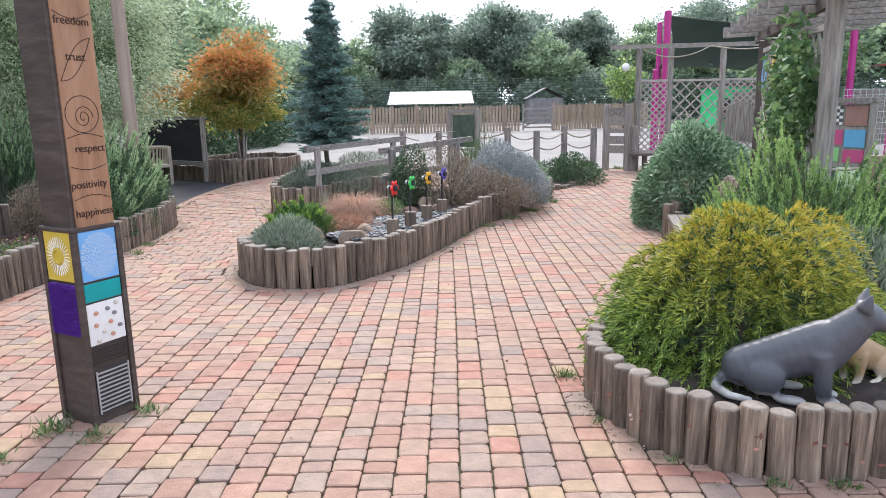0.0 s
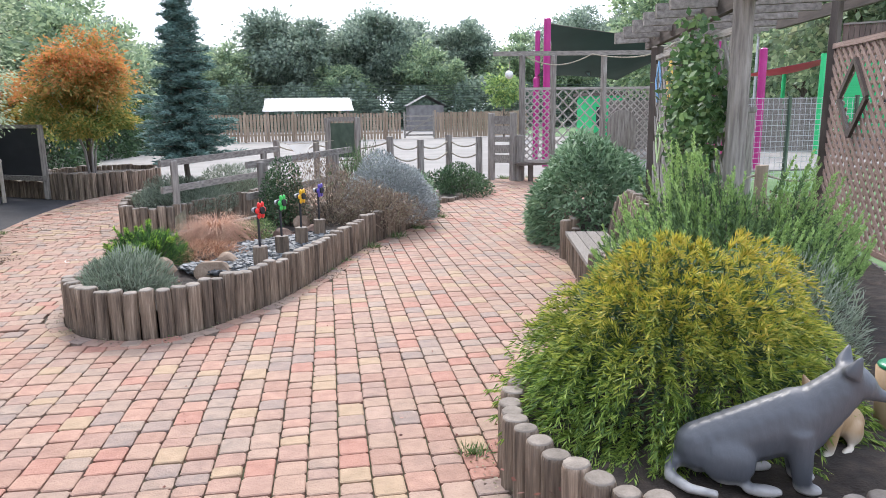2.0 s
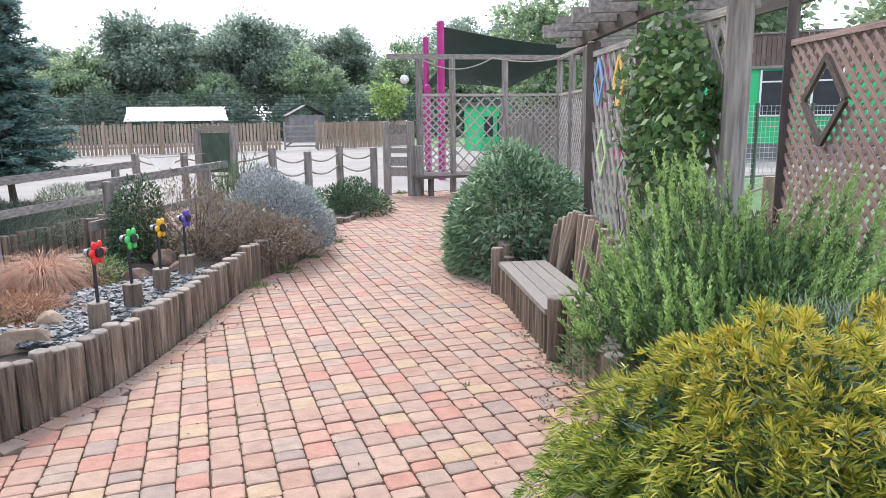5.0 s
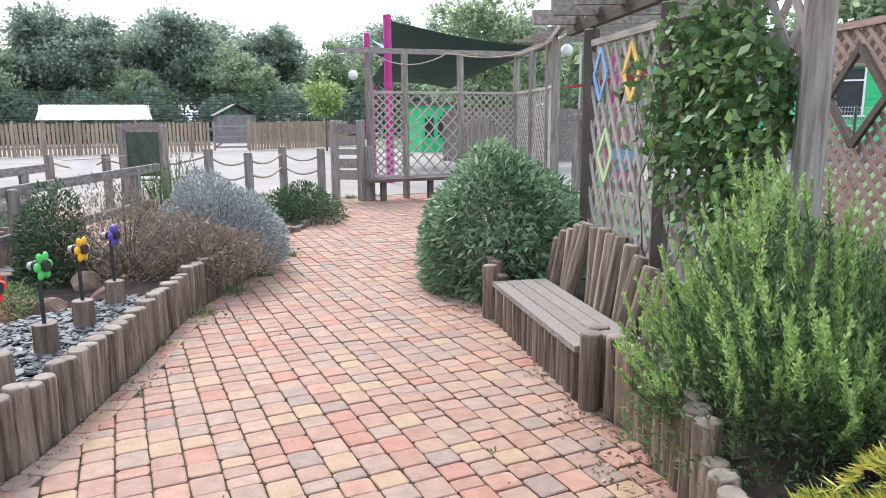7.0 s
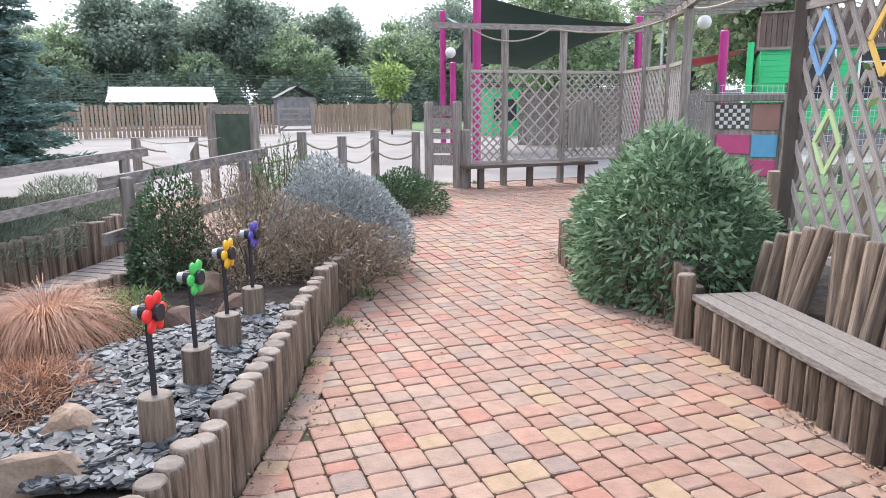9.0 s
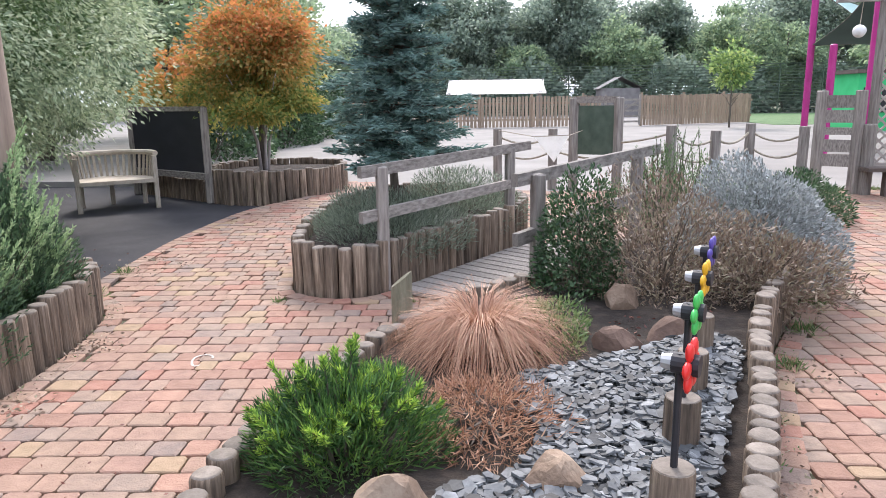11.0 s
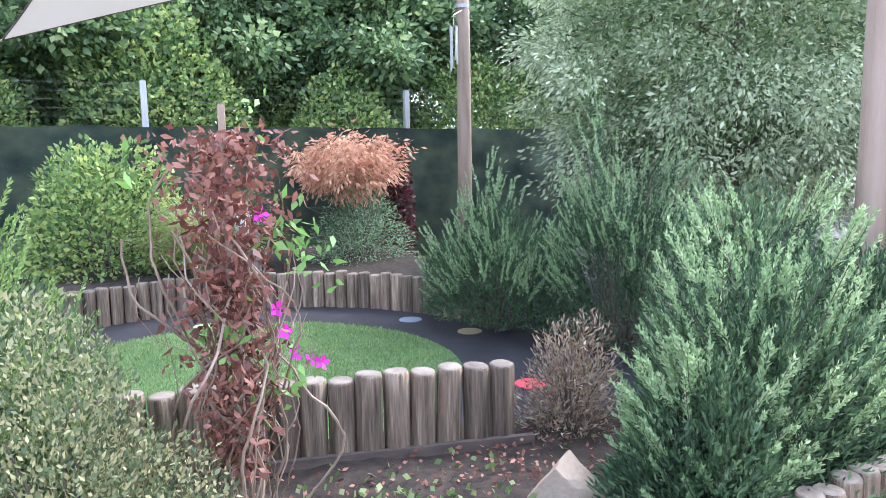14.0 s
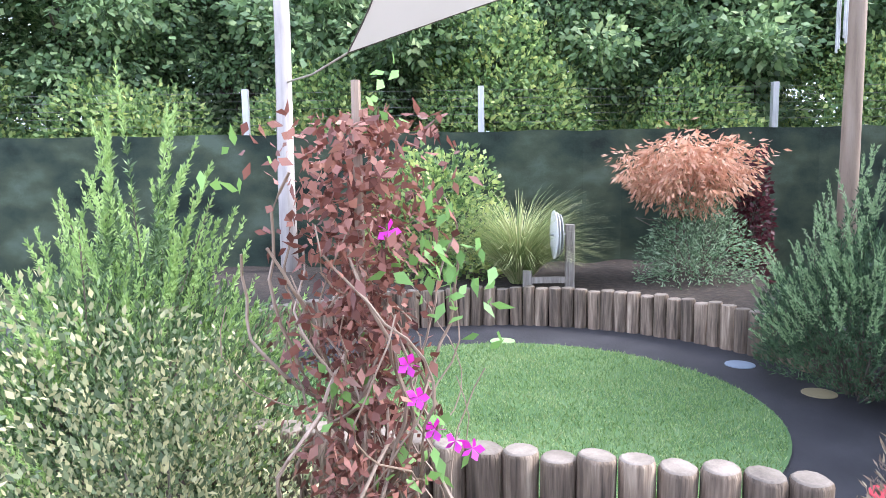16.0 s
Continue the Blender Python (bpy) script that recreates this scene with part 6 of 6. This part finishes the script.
# ---------------------------------------------------------------- climbers
def vine(bm, start, n, r0, wander, rd, rise_=0.06):
    p, pts = Vector(start), [Vector(start)]
    d = Vector((0, 0, 1))
    for _ in range(n):
        d = (d + Vector((rd.uniform(-1, 1), rd.uniform(-1, 1), rd.uniform(-0.2, 0.6))) * wander).normalized()
        d = (d - Vector((p.x - start[0], p.y - start[1], 0)) * 0.9).normalized()
        p = p + d * rise_
        pts.append(p.copy())
    tube(bm, pts, r0, r0 * 0.5, 5)


cl = thing("clematis", "withered clematis tangle with brown leaves and magenta flowers", "climber", pose(-4.65, 6.45, 0.05))
part("stake", tube(bmesh.new(), [(0, 0, 0), (0.01, 0, 1.66)], 0.014, 0.012, 7), M["polewood"], cl)
rd = random.Random(4)
for i in range(44):
    bm = bmesh.new()
    vine(bm, (rd.uniform(-0.09, 0.09), rd.uniform(-0.13, 0.13), 0), rd.randint(16, 27), rd.choice((0.003, 0.004, 0.006, 0.008)), 0.42, rd)
    part("vine_stem", bm, M["polewood"] if i % 9 == 0 else M["brown"], cl)
n = 3000
zz = rng.uniform(0.42, 1.58, n)
wd = np.interp(zz, [0.4, 0.6, 0.95, 1.15, 1.35, 1.6], [0.05, 0.11, 0.15, 0.12, 0.18, 0.17])
P = np.stack([rng.normal(size=n) * 0.09, rng.normal(size=n) * wd * 0.55, zz], 1)
part("dead_foliage", quads("dead_foliage", leaf_quads(P, rng.normal(size=P.shape) + np.array([0, 0, -0.7]), rng.uniform(0.015, 0.044, n), rng.uniform(0.01, 0.028, n), 0.8), M["deadleaf"]), None, cl, "curled brown dead leaves")
for y, z, k in ((0.2, 1.18, 26), (0.28, 1.1, 16), (-0.03, 0.92, 14), (0.13, 0.72, 22), (-0.3, 1.45, 8), (0.05, 1.6, 10), (0.22, 1.27, 12)):
    P = np.array([0.08, y, z]) + rng.normal(size=(k, 3)) * np.array([0.05, 0.06, 0.06])
    V = leaf_quads(P, rng.normal(size=P.shape) + np.array([0.8, 0, -0.5]), rng.uniform(0.035, 0.06, k), rng.uniform(0.02, 0.032, k), 0.4, 0.35)
    for q in range(k):
        part("leaf", quads("leaf", V[q:q + 1], M["climber"]), None, cl, "fresh green leaf")
for y, z in ((0.12, 0.98), (0.14, 0.9), (0.18, 0.82), (0.23, 0.79), (0.27, 0.77), (0.08, 1.3)):
    a = np.linspace(0, 2 * np.pi, 6)[:-1]
    D = np.stack([np.full(5, 0.3), np.cos(a), np.sin(a)], 1)
    part("flower", quads("flower", leaf_quads(np.tile(np.array([0.12, y, z]), (5, 1)), D, 0.032, 0.022, 0.1, 0.6), M["pink"]), None, cl, "magenta clematis flower")

iv = thing("climbing_plant", "leafy green climber covering the lattice panel", "climber")
n = 2900
u = np.clip(rng.normal(0.62, 0.26, n), -0.1, 0.98)
z = np.clip(rng.normal(1.55, 0.36, n), 0.6, 2.25)
keep = (np.abs(u - 0.58) / 0.62 + np.abs(z - 1.55) / 0.95) < 1.0 + 0.3 * np.sin(u * 17) * np.sin(z * 11)
u, z = u[keep], z[keep]
P = np.stack([3.42 - 0.36 * u - 0.06 - np.abs(rng.normal(size=len(u))) * 0.09, 7.15 - 1.5 * u, z], 1)
part("leaf_mass", quads("leaf_mass", leaf_quads(P, rng.normal(size=P.shape) * 0.7 + np.array([-0.7, -0.2, -0.5]), rng.uniform(0.045, 0.095, len(P)), 0.05, 0.25, 0.5), M["climber_dark"]), None, iv)
for i in range(9):
    bm = bmesh.new()
    vine(bm, (3.15 + rd.uniform(-0.06, 0.08), 6.4 + rd.uniform(-0.35, 0.4), 0.2), 27, 0.006, 0.25, rd)
    part("vine_stem", bm, M["bark"], iv)

# ---------------------------------------------------------------- west side odds and ends
wc = thing("wind_chime", "pale tubular wind chime hanging from the pole", "wind chime", pose(-10.62, 11.05, 0))
part("hanger", tube(bmesh.new(), [(-0.1, 0.2, 3.55), (0, 0, 3.45), (0, 0, 3.3)], 0.008, 0.008, 6), M["steel"], wc)
for i in range(4):
    a = i * 1.57
    part("chime_tube", tube(bmesh.new(), [(math.cos(a) * 0.05, math.sin(a) * 0.05, 3.3 - 0.0), (math.cos(a) * 0.05, math.sin(a) * 0.05, 2.85 - 0.05 * i)], 0.014, 0.014, 8), M["steel"], wc)
ds = thing("sound_discs", "row of pale hanging discs between timber posts", "garden instrument", pose(-9.75, 7.75, 0))
for y in (0.2, -0.22):
    part("post", box(bmesh.new(), (0, y, 0.55 if y > 0 else 0.3), (0.06, 0.09, 0.8 if y > 0 else 0.4), bevel=0.006), M["greywood"], ds)
part("rail", box(bmesh.new(), (0, 0, 0.4), (0.04, 0.4, 0.06)), M["greywood"], ds)
for i in range(3):
    part("disc", tube(bmesh.new(), [(0.0, 0.04 + i * 0.03, 0.85), (0.0, 0.048 + i * 0.03, 0.85)], 0.24 - i * 0.02, 0.24 - i * 0.02, 26), M["white"] if i < 2 else M["steel"], ds)
part("axle", tube(bmesh.new(), [(0, 0.0, 0.85), (0, 0.2, 0.85)], 0.012, 0.012, 8), M["steel"], ds)
for x, y, c in ((-8.04, 8.92, (0.2, 0.25, 0.32)), (-7.34, 9.14, (0.32, 0.27, 0.16)), (-5.9, 8.7, (0.65, 0.08, 0.1)), (-8.9, 7.2, (0.3, 0.5, 0.2))):
    bm = tube(bmesh.new(), [(x, y, -0.004), (x, y, 0.002)], 0.11, 0.108, 22)
    tagged(part("path_disc", bm, solid("disc_paint", c)), "coloured round marker set in the dark path", "marker", "path markers")
bn = thing("bunting_flag", "white triangular flag hanging by the bridge rail", "flag", pose(-0.3, 13.2, 0))
bm = bmesh.new()
f = bm.faces.new([bm.verts.new(p) for p in ((-0.2, 0, 1.02), (0.2, 0.05, 1.04), (0.02, -0.02, 0.74))])
bmesh.ops.solidify(bm, geom=[f], thickness=0.004)
part("cloth", bm, M["white"], bn)
part("string", tube(bmesh.new(), [(-0.55, 2.7, 0.98), (-0.2, 0, 1.03), (0.2, 0.05, 1.04), (0.6, 2.0, 1.0)], 0.005, 0.005, 5), M["rope"], bn)
mk = part("painted_mark", tube(bmesh.new(), [(-2.7 + math.cos(a) * 0.05 * (1 + 0.4 * math.sin(a)), 8.9 + math.sin(a) * 0.09, 0.0025) for a in np.linspace(0.4, 5.4, 16)], 0.007, 0.007, 4), solid("faded_paint", (0.5, 0.45, 0.4), 0.8))
for v in mk.data.vertices:
    v.co.z = 0.003 + (v.co.z - 0.003) * 0.2
tagged(mk, "faded white painted mark on the pavers", "marking")

# play wall beyond the sage bush
pw = thing("play_wall", "grey timber play panel with mosaic and coloured tiles", "play panel", pose(6.45, 11.4, 0.05, 0, 0, -42))
for x in (-0.45, 0.45):
    part("post", box(bmesh.new(), (x, 0, 0.72), (0.1, 0.1, 1.44), bevel=0.01), M["greywood"], pw)
part("top_rail", box(bmesh.new(), (0, 0, 1.46), (1.04, 0.12, 0.09), bevel=0.01), M["greywood"], pw)
part("backing", box(bmesh.new(), (0, 0.03, 0.9), (0.82, 0.03, 1.0)), M["greywood"], pw)
TILES = [solid("tile_glaze", c, 0.4) for c in ((0.08, 0.08, 0.09), (0.7, 0.68, 0.64), (0.3, 0.16, 0.13), (0.12, 0.35, 0.55), (0.25, 0.5, 0.2), (0.5, 0.08, 0.2))]
for i in range(8):
    for j in range(6):
        part("tile", box(bmesh.new(), (-0.35 + i * 0.05, 0.005, 1.1 + j * 0.05), (0.046, 0.02, 0.046), bevel=0.003), TILES[(i + j) % 2], pw)
for x, z, w, h, k in ((0.22, 1.22, 0.32, 0.32, 2), (-0.15, 0.88, 0.4, 0.24, 5), (0.22, 0.86, 0.3, 0.28, 3), (-0.17, 0.6, 0.36, 0.22, 4), (0.22, 0.58, 0.3, 0.2, 5)):
    part("tile", box(bmesh.new(), (x, 0.005, z), (w, 0.02, h), bevel=0.003), TILES[k], pw)
lp = thing("lamp_post", "slim pale lamp post beyond the play area", "lamp post", pose(17.3, 27.0, 0))
part("pole", tube(bmesh.new(), [(0, 0, 0), (0, 0, 3), (0, 0, 4.7)], 0.07, 0.05, 10), M["steel"], lp)
part("lantern", box(bmesh.new(), (-0.12, 0, 4.75), (0.45, 0.16, 0.08), bevel=0.02), M["steel"], lp)
for x, y, h in ((15.1, 20.3, 3.1), (20.4, 29.6, 3.8)):
    ob = thing("post", "bright green painted play post", "post", group="green play posts")
    round_post(ob, x, y, 0, h, 0.09, M["green"], "shaft")

# ---------------------------------------------------------------- weeds, fallen leaves
def tuft(x, y, s, mat_key="weed", label="small tuft of weeds in the paving joints"):
    n = int(70 * s / 0.08)
    ob = thing("weed", label, "weed", pose(x, y, rise(y) - 0.008), "weeds in the paving")
    P = rng.normal(size=(n, 3)) * np.array([s * 0.35, s * 0.35, 0])
    D = rng.normal(size=P.shape) * 0.7 + np.array([0, 0, 0.7])
    tagged(part("leaf_mass", quads("leaf_mass", leaf_quads(P, D, rng.uniform(0.3, 0.8, n) * s, 0.008, 0.4), M[mat_key]), None, ob), kind="stuff")


for x, y, s in ((0.69, 3.8, 0.09), (-1.95, 3.2, 0.13), (-1.55, 3.4, 0.09), (-2.05, 2.9, 0.1), (-1.7, 3.12, 0.1), (1.0, 2.8, 0.06), (1.35, 2.6, 0.07), (1.6, 2.58, 0.08), (0.75, 3.2, 0.05), (-3.45, 8.0, 0.1), (-3.35, 7.5, 0.09), (-4.1, 10.2, 0.16), (-4.2, 10.9, 0.1), (0.25, 8.2, 0.08), (0.6, 8.9, 0.12), (0.95, 9.5, 0.14), (1.3, 10.1, 0.13), (1.75, 10.9, 0.12), (0.1, 7.8, 0.06), (2.3, 5.0, 0.05), (1.7, 5.3, 0.05), (1.5, 5.9, 0.04), (3.9, 15.5, 0.16), (4.5, 15.5, 0.13), (-2.6, 10.1, 0.07), (-1.6, 10.1, 0.06), (-1.4, 10.7, 0.07)):
    tuft(x, y, s)


def litter(name, label, spots, n, size, material, z=0.0):
    P = []
    for x, y, r in spots:
        a = rng.normal(size=(n, 2)) * r
        P.append(np.stack([a[:, 0] + x, a[:, 1] + y, np.full(n, z)], 1))
    P = np.concatenate(P)
    P[:, 2] += np.array([rise(v) for v in P[:, 1]]) + rng.uniform(0.003, 0.012, len(P))
    D = rng.normal(size=P.shape) * np.array([1, 1, 0.15])
    tagged(part(name, quads(name, leaf_quads(P, D, rng.uniform(0.4, 1.2, len(P)) * size, size * 0.5, 0.15), material), None), label, "litter", kind="stuff")


litter("leaf_litter", "dry brown fallen leaves along the bed edges", [(2.55, 8.1, 0.12), (2.65, 8.6, 0.12), (2.15, 6.0, 0.12), (2.0, 5.5, 0.15), (2.3, 6.6, 0.08), (-3.4, 8.2, 0.12), (-3.4, 7.4, 0.15), (-3.5, 9.1, 0.1), (-4.1, 11.2, 0.2), (0.6, 8.8, 0.15), (0.0, 7.6, 0.12)], 110, 0.03, M["brown"])
litter("fallen_leaves", "sparse fallen leaves scattered over the paving", [(0, 5, 1.4), (-2.8, 7.5, 0.6), (-3.2, 11.5, 0.7), (1.4, 9.5, 0.9), (3, 13, 1.0)], 60, 0.022, M["deadleaf"])
litter("bark_chips", "brown bark chips over the bed soil", [(1.2, 3.1, 0.2), (1.8, 3.0, 0.3), (-4.5, 6.9, 0.3), (-4.4, 6.2, 0.3), (-1.4, 7.0, 0.2), (-0.3, 9.1, 0.3), (-4.6, 7.6, 0.2)], 240, 0.035, M["deadleaf"], 0.18)
wd_ = thing("ground_cover", "low green strawberry-like weeds in the bark", "ground cover", pose(-4.4, 6.75, 0.17))
P = rng.normal(size=(520, 3)) * np.array([0.24, 0.42, 0.0]) + np.array([0, 0, 0.02])
tagged(part("leaf_mass", quads("leaf_mass", leaf_quads(P, rng.normal(size=P.shape) * 0.8 + np.array([0, 0, 0.6]), rng.uniform(0.025, 0.05, 520), 0.03, 0.2, 0.55), M["weed"]), None, wd_), kind="stuff")

# ---------------------------------------------------------------- paving
PAVED = [(-5.2, -3), (5.5, -3), (5.2, 2.2), (4.2, 3.2), (3.4, 5), (5.4, 11), (6.3, 13.2), (7.0, 14.9), (6.6, 15.6), (3.9, 15.6), (3.3, 15.4), (-0.2, 15.6), (-2.6, 16.6), (-3.6, 17.2), (-3.7, 15.05), (-4.2, 14.0), (-4.36, 12.5), (-4.33, 11.3), (-4.28, 10.5), (-3.9, 10.0), (-3.7, 9.2), (-3.6, 7.5), (-3.8, 5.2), (-4.6, 4.4), (-5.6, 4.2)]
BLOCKED = [ISLAND, PLANT_B, PLANT_C, BED_R, MAPLE_BED, LOW_BED]
paving = slab("paving", PAVED, -0.07, -0.02, M["joint"], "tumbled red, buff and grey clay block paving with sandy joints", None, "paving")


def paver_verts(w, l, rd):
    """Rings of a tumbled block with knocked-off corners: skirt, shoulder and top."""
    g, ring = 0.0034, []
    cut = [rd.uniform(0.008, 0.02) for _ in range(4)]
    jog = [(rd.uniform(-0.0025, 0.0025), rd.uniform(-0.0025, 0.0025)) for _ in range(8)]
    for z, i in ((-0.03, g), (-0.004, g), (0.0, g + 0.006)):
        a, b = w / 2 - i, l / 2 - i
        c = [v * (0.8 if z else 0.95) for v in cut]
        outline = ((-a + c[0], -b), (a - c[1], -b), (a, -b + c[1]), (a, b - c[2]), (a - c[2], b), (-a + c[3], b), (-a, b - c[3]), (-a, -b + c[0]))
        ring += [(x + jx, y + jy, z) for (x, y), (jx, jy) in zip(outline, jog)]
    return ring


PF_ = [tuple(range(16, 24))] + [(a + k, a + (k + 1) % 8, a + 8 + (k + 1) % 8, a + 8 + k) for a in (0, 8) for k in range(8)]
LENS = (0.095, 0.13, 0.16)
rp = random.Random(9)
SHAPES = {}
for li, ln in enumerate(LENS):
    for v in range(6):
        me = bpy.data.meshes.new("paver")
        me.from_pydata(paver_verts(0.14, ln, rp), [], PF_)
        me.materials.append(M["paver"])
        SHAPES[li, v] = me
allv, allf, count = [], [], 0


def outset(poly, d):
    """The closed line moved outwards by d."""
    p = [Vector(q) for q in poly]
    turn = 1 if sum(a.x * b.y - b.x * a.y for a, b in zip(p, p[1:] + p[:1])) > 0 else -1
    out = []
    for a, b, c in zip(p[-1:] + p[:-1], p, p[1:] + p[:1]):
        t = (c - a).normalized()
        out.append(tuple(b + Vector((t.y, -t.x)) * d * turn))
    return out


# a single course of blocks follows the edge of each bed
EDGED = [ISLAND, PLANT_B, PLANT_C]
KERBS = [outset(b, 0.15) for b in EDGED]
VERGE = curve([(-3.88, 9.95), (-4.26, 10.5), (-4.33, 11.3), (-4.34, 12.5), (-4.16, 14.0), (-3.66, 15.05)], False, 8)
KERBS.append([(x - 0.4, y) for x, y in VERGE] + [(x + 0.13, y) for x, y in VERGE[::-1]])
for x, y, a in along(VERGE, 0.135):
    m = pose(x + 0.07, y, rise(y) + 0.004, rp.uniform(-0.6, 0.6), rp.uniform(-0.6, 0.6), math.degrees(a) + rp.uniform(-2, 2))
    k0 = len(allv)
    allv += [tuple(m @ Vector(p)) for p in paver_verts(0.136, 0.13, rp)]
    allf += [tuple(k0 + k for k in f) for f in PF_]
# courses turn across the path west of the island
WEST = [(-6, 6.3), (-1.85, 6.3), (-1.9, 8), (-1.1, 9.6), (-1.5, 10.3), (-2.6, 12), (-2.4, 14), (-2.4, 18), (-6, 18)]
for cj in range(86):
    x = -5.6 + rp.uniform(0, 0.1)
    while x < -1.0:
        ln = LENS[rp.choice((0, 1, 1, 2, 2))] * 1.15
        xc = x + ln / 2
        yc = 6.2 + cj * 0.138 + (xc + 3) * 0.05
        x += ln
        if not inside(xc, yc, WEST) or not inside(xc, yc, PAVED) or any(inside(xc, yc, b) for b in BLOCKED + KERBS):
            continue
        m = pose(xc, yc, rise(yc) + rp.uniform(-0.003, 0.003), rp.uniform(-0.6, 0.6), rp.uniform(-0.6, 0.6), 3 + rp.uniform(-1, 1))
        k0 = len(allv)
        allv += [tuple(m @ Vector(p)) for p in paver_verts(ln, 0.138, rp)]
        allf += [tuple(k0 + k for k in f) for f in PF_]
for bed in EDGED:
    mid = outset(bed, 0.125)
    for x, y, a in along(mid + mid[:1], 0.135):
        if inside(x, y, PAVED) and not any(inside(x, y, b) for b in BLOCKED):
            m = pose(x, y, rise(y) + 0.004, rp.uniform(-0.6, 0.6), rp.uniform(-0.6, 0.6), math.degrees(a) + rp.uniform(-2, 2))
            k0 = len(allv)
            allv += [tuple(m @ Vector(p)) for p in paver_verts(0.136, 0.13, rp)]
            allf += [tuple(k0 + k for k in f) for f in PF_]
W = 0.14
for ci in range(-42, 52):
    x = ci * W
    y = -3 + rp.uniform(0, 0.1)
    while y < 17.2:
        li = rp.choice((0, 1, 1, 2, 2))
        ln = LENS[li]
        yc = y + ln / 2
        y += ln
        xc = x + 0.03 * math.sin(yc * 0.35) + (yc - 6) * 0.012
        if not inside(xc, yc, PAVED) or any(inside(xc, yc, b) for b in BLOCKED) or any(inside(xc, yc, b) for b in KERBS) or inside(xc, yc, WEST):
            continue
        m = pose(xc, yc, rise(yc) + rp.uniform(-0.003, 0.003), rp.uniform(-0.6, 0.6), rp.uniform(-0.6, 0.6), rp.uniform(-1.0, 1.0))
        if count < 300 and 2.6 < yc < 6.0 and -0.9 < xc < 0.75:
            ob = new("paver", SHAPES[li, rp.randrange(6)])
            ob.parent, ob.matrix_basis = paving, m
            count += 1
        else:
            s = len(allv)
            allv += [tuple(m @ Vector(p)) for p in paver_verts(W, ln, rp)]
            allf += [tuple(s + k for k in f) for f in PF_]
me = bpy.data.meshes.new("pavers")
me.from_pydata(allv, [], allf)
tagged(part("pavers", me, M["paver_far"], paving), "tumbled clay pavers laid in straight courses", kind="stuff")

# dry debris and moss gathered where the paving meets the timber
rim = []
for bed in (ISLAND, PLANT_C, BED_R):
    foot = outset(bed, 0.09)
    rim += [(x, y, 0.045) for x, y, a in along(foot + foot[:1], 0.14) if inside(x, y, PAVED) and not any(inside(x, y, b) for b in BLOCKED)]
litter("edge_debris", "dry leaf crumbs and soil along the foot of the timber edging", rim, 16, 0.02, M["brown"], 0.002)
litter("edge_moss", "scraps of moss and tiny weeds along the timber edging", rim[::3], 10, 0.016, M["weed"], 0.002)
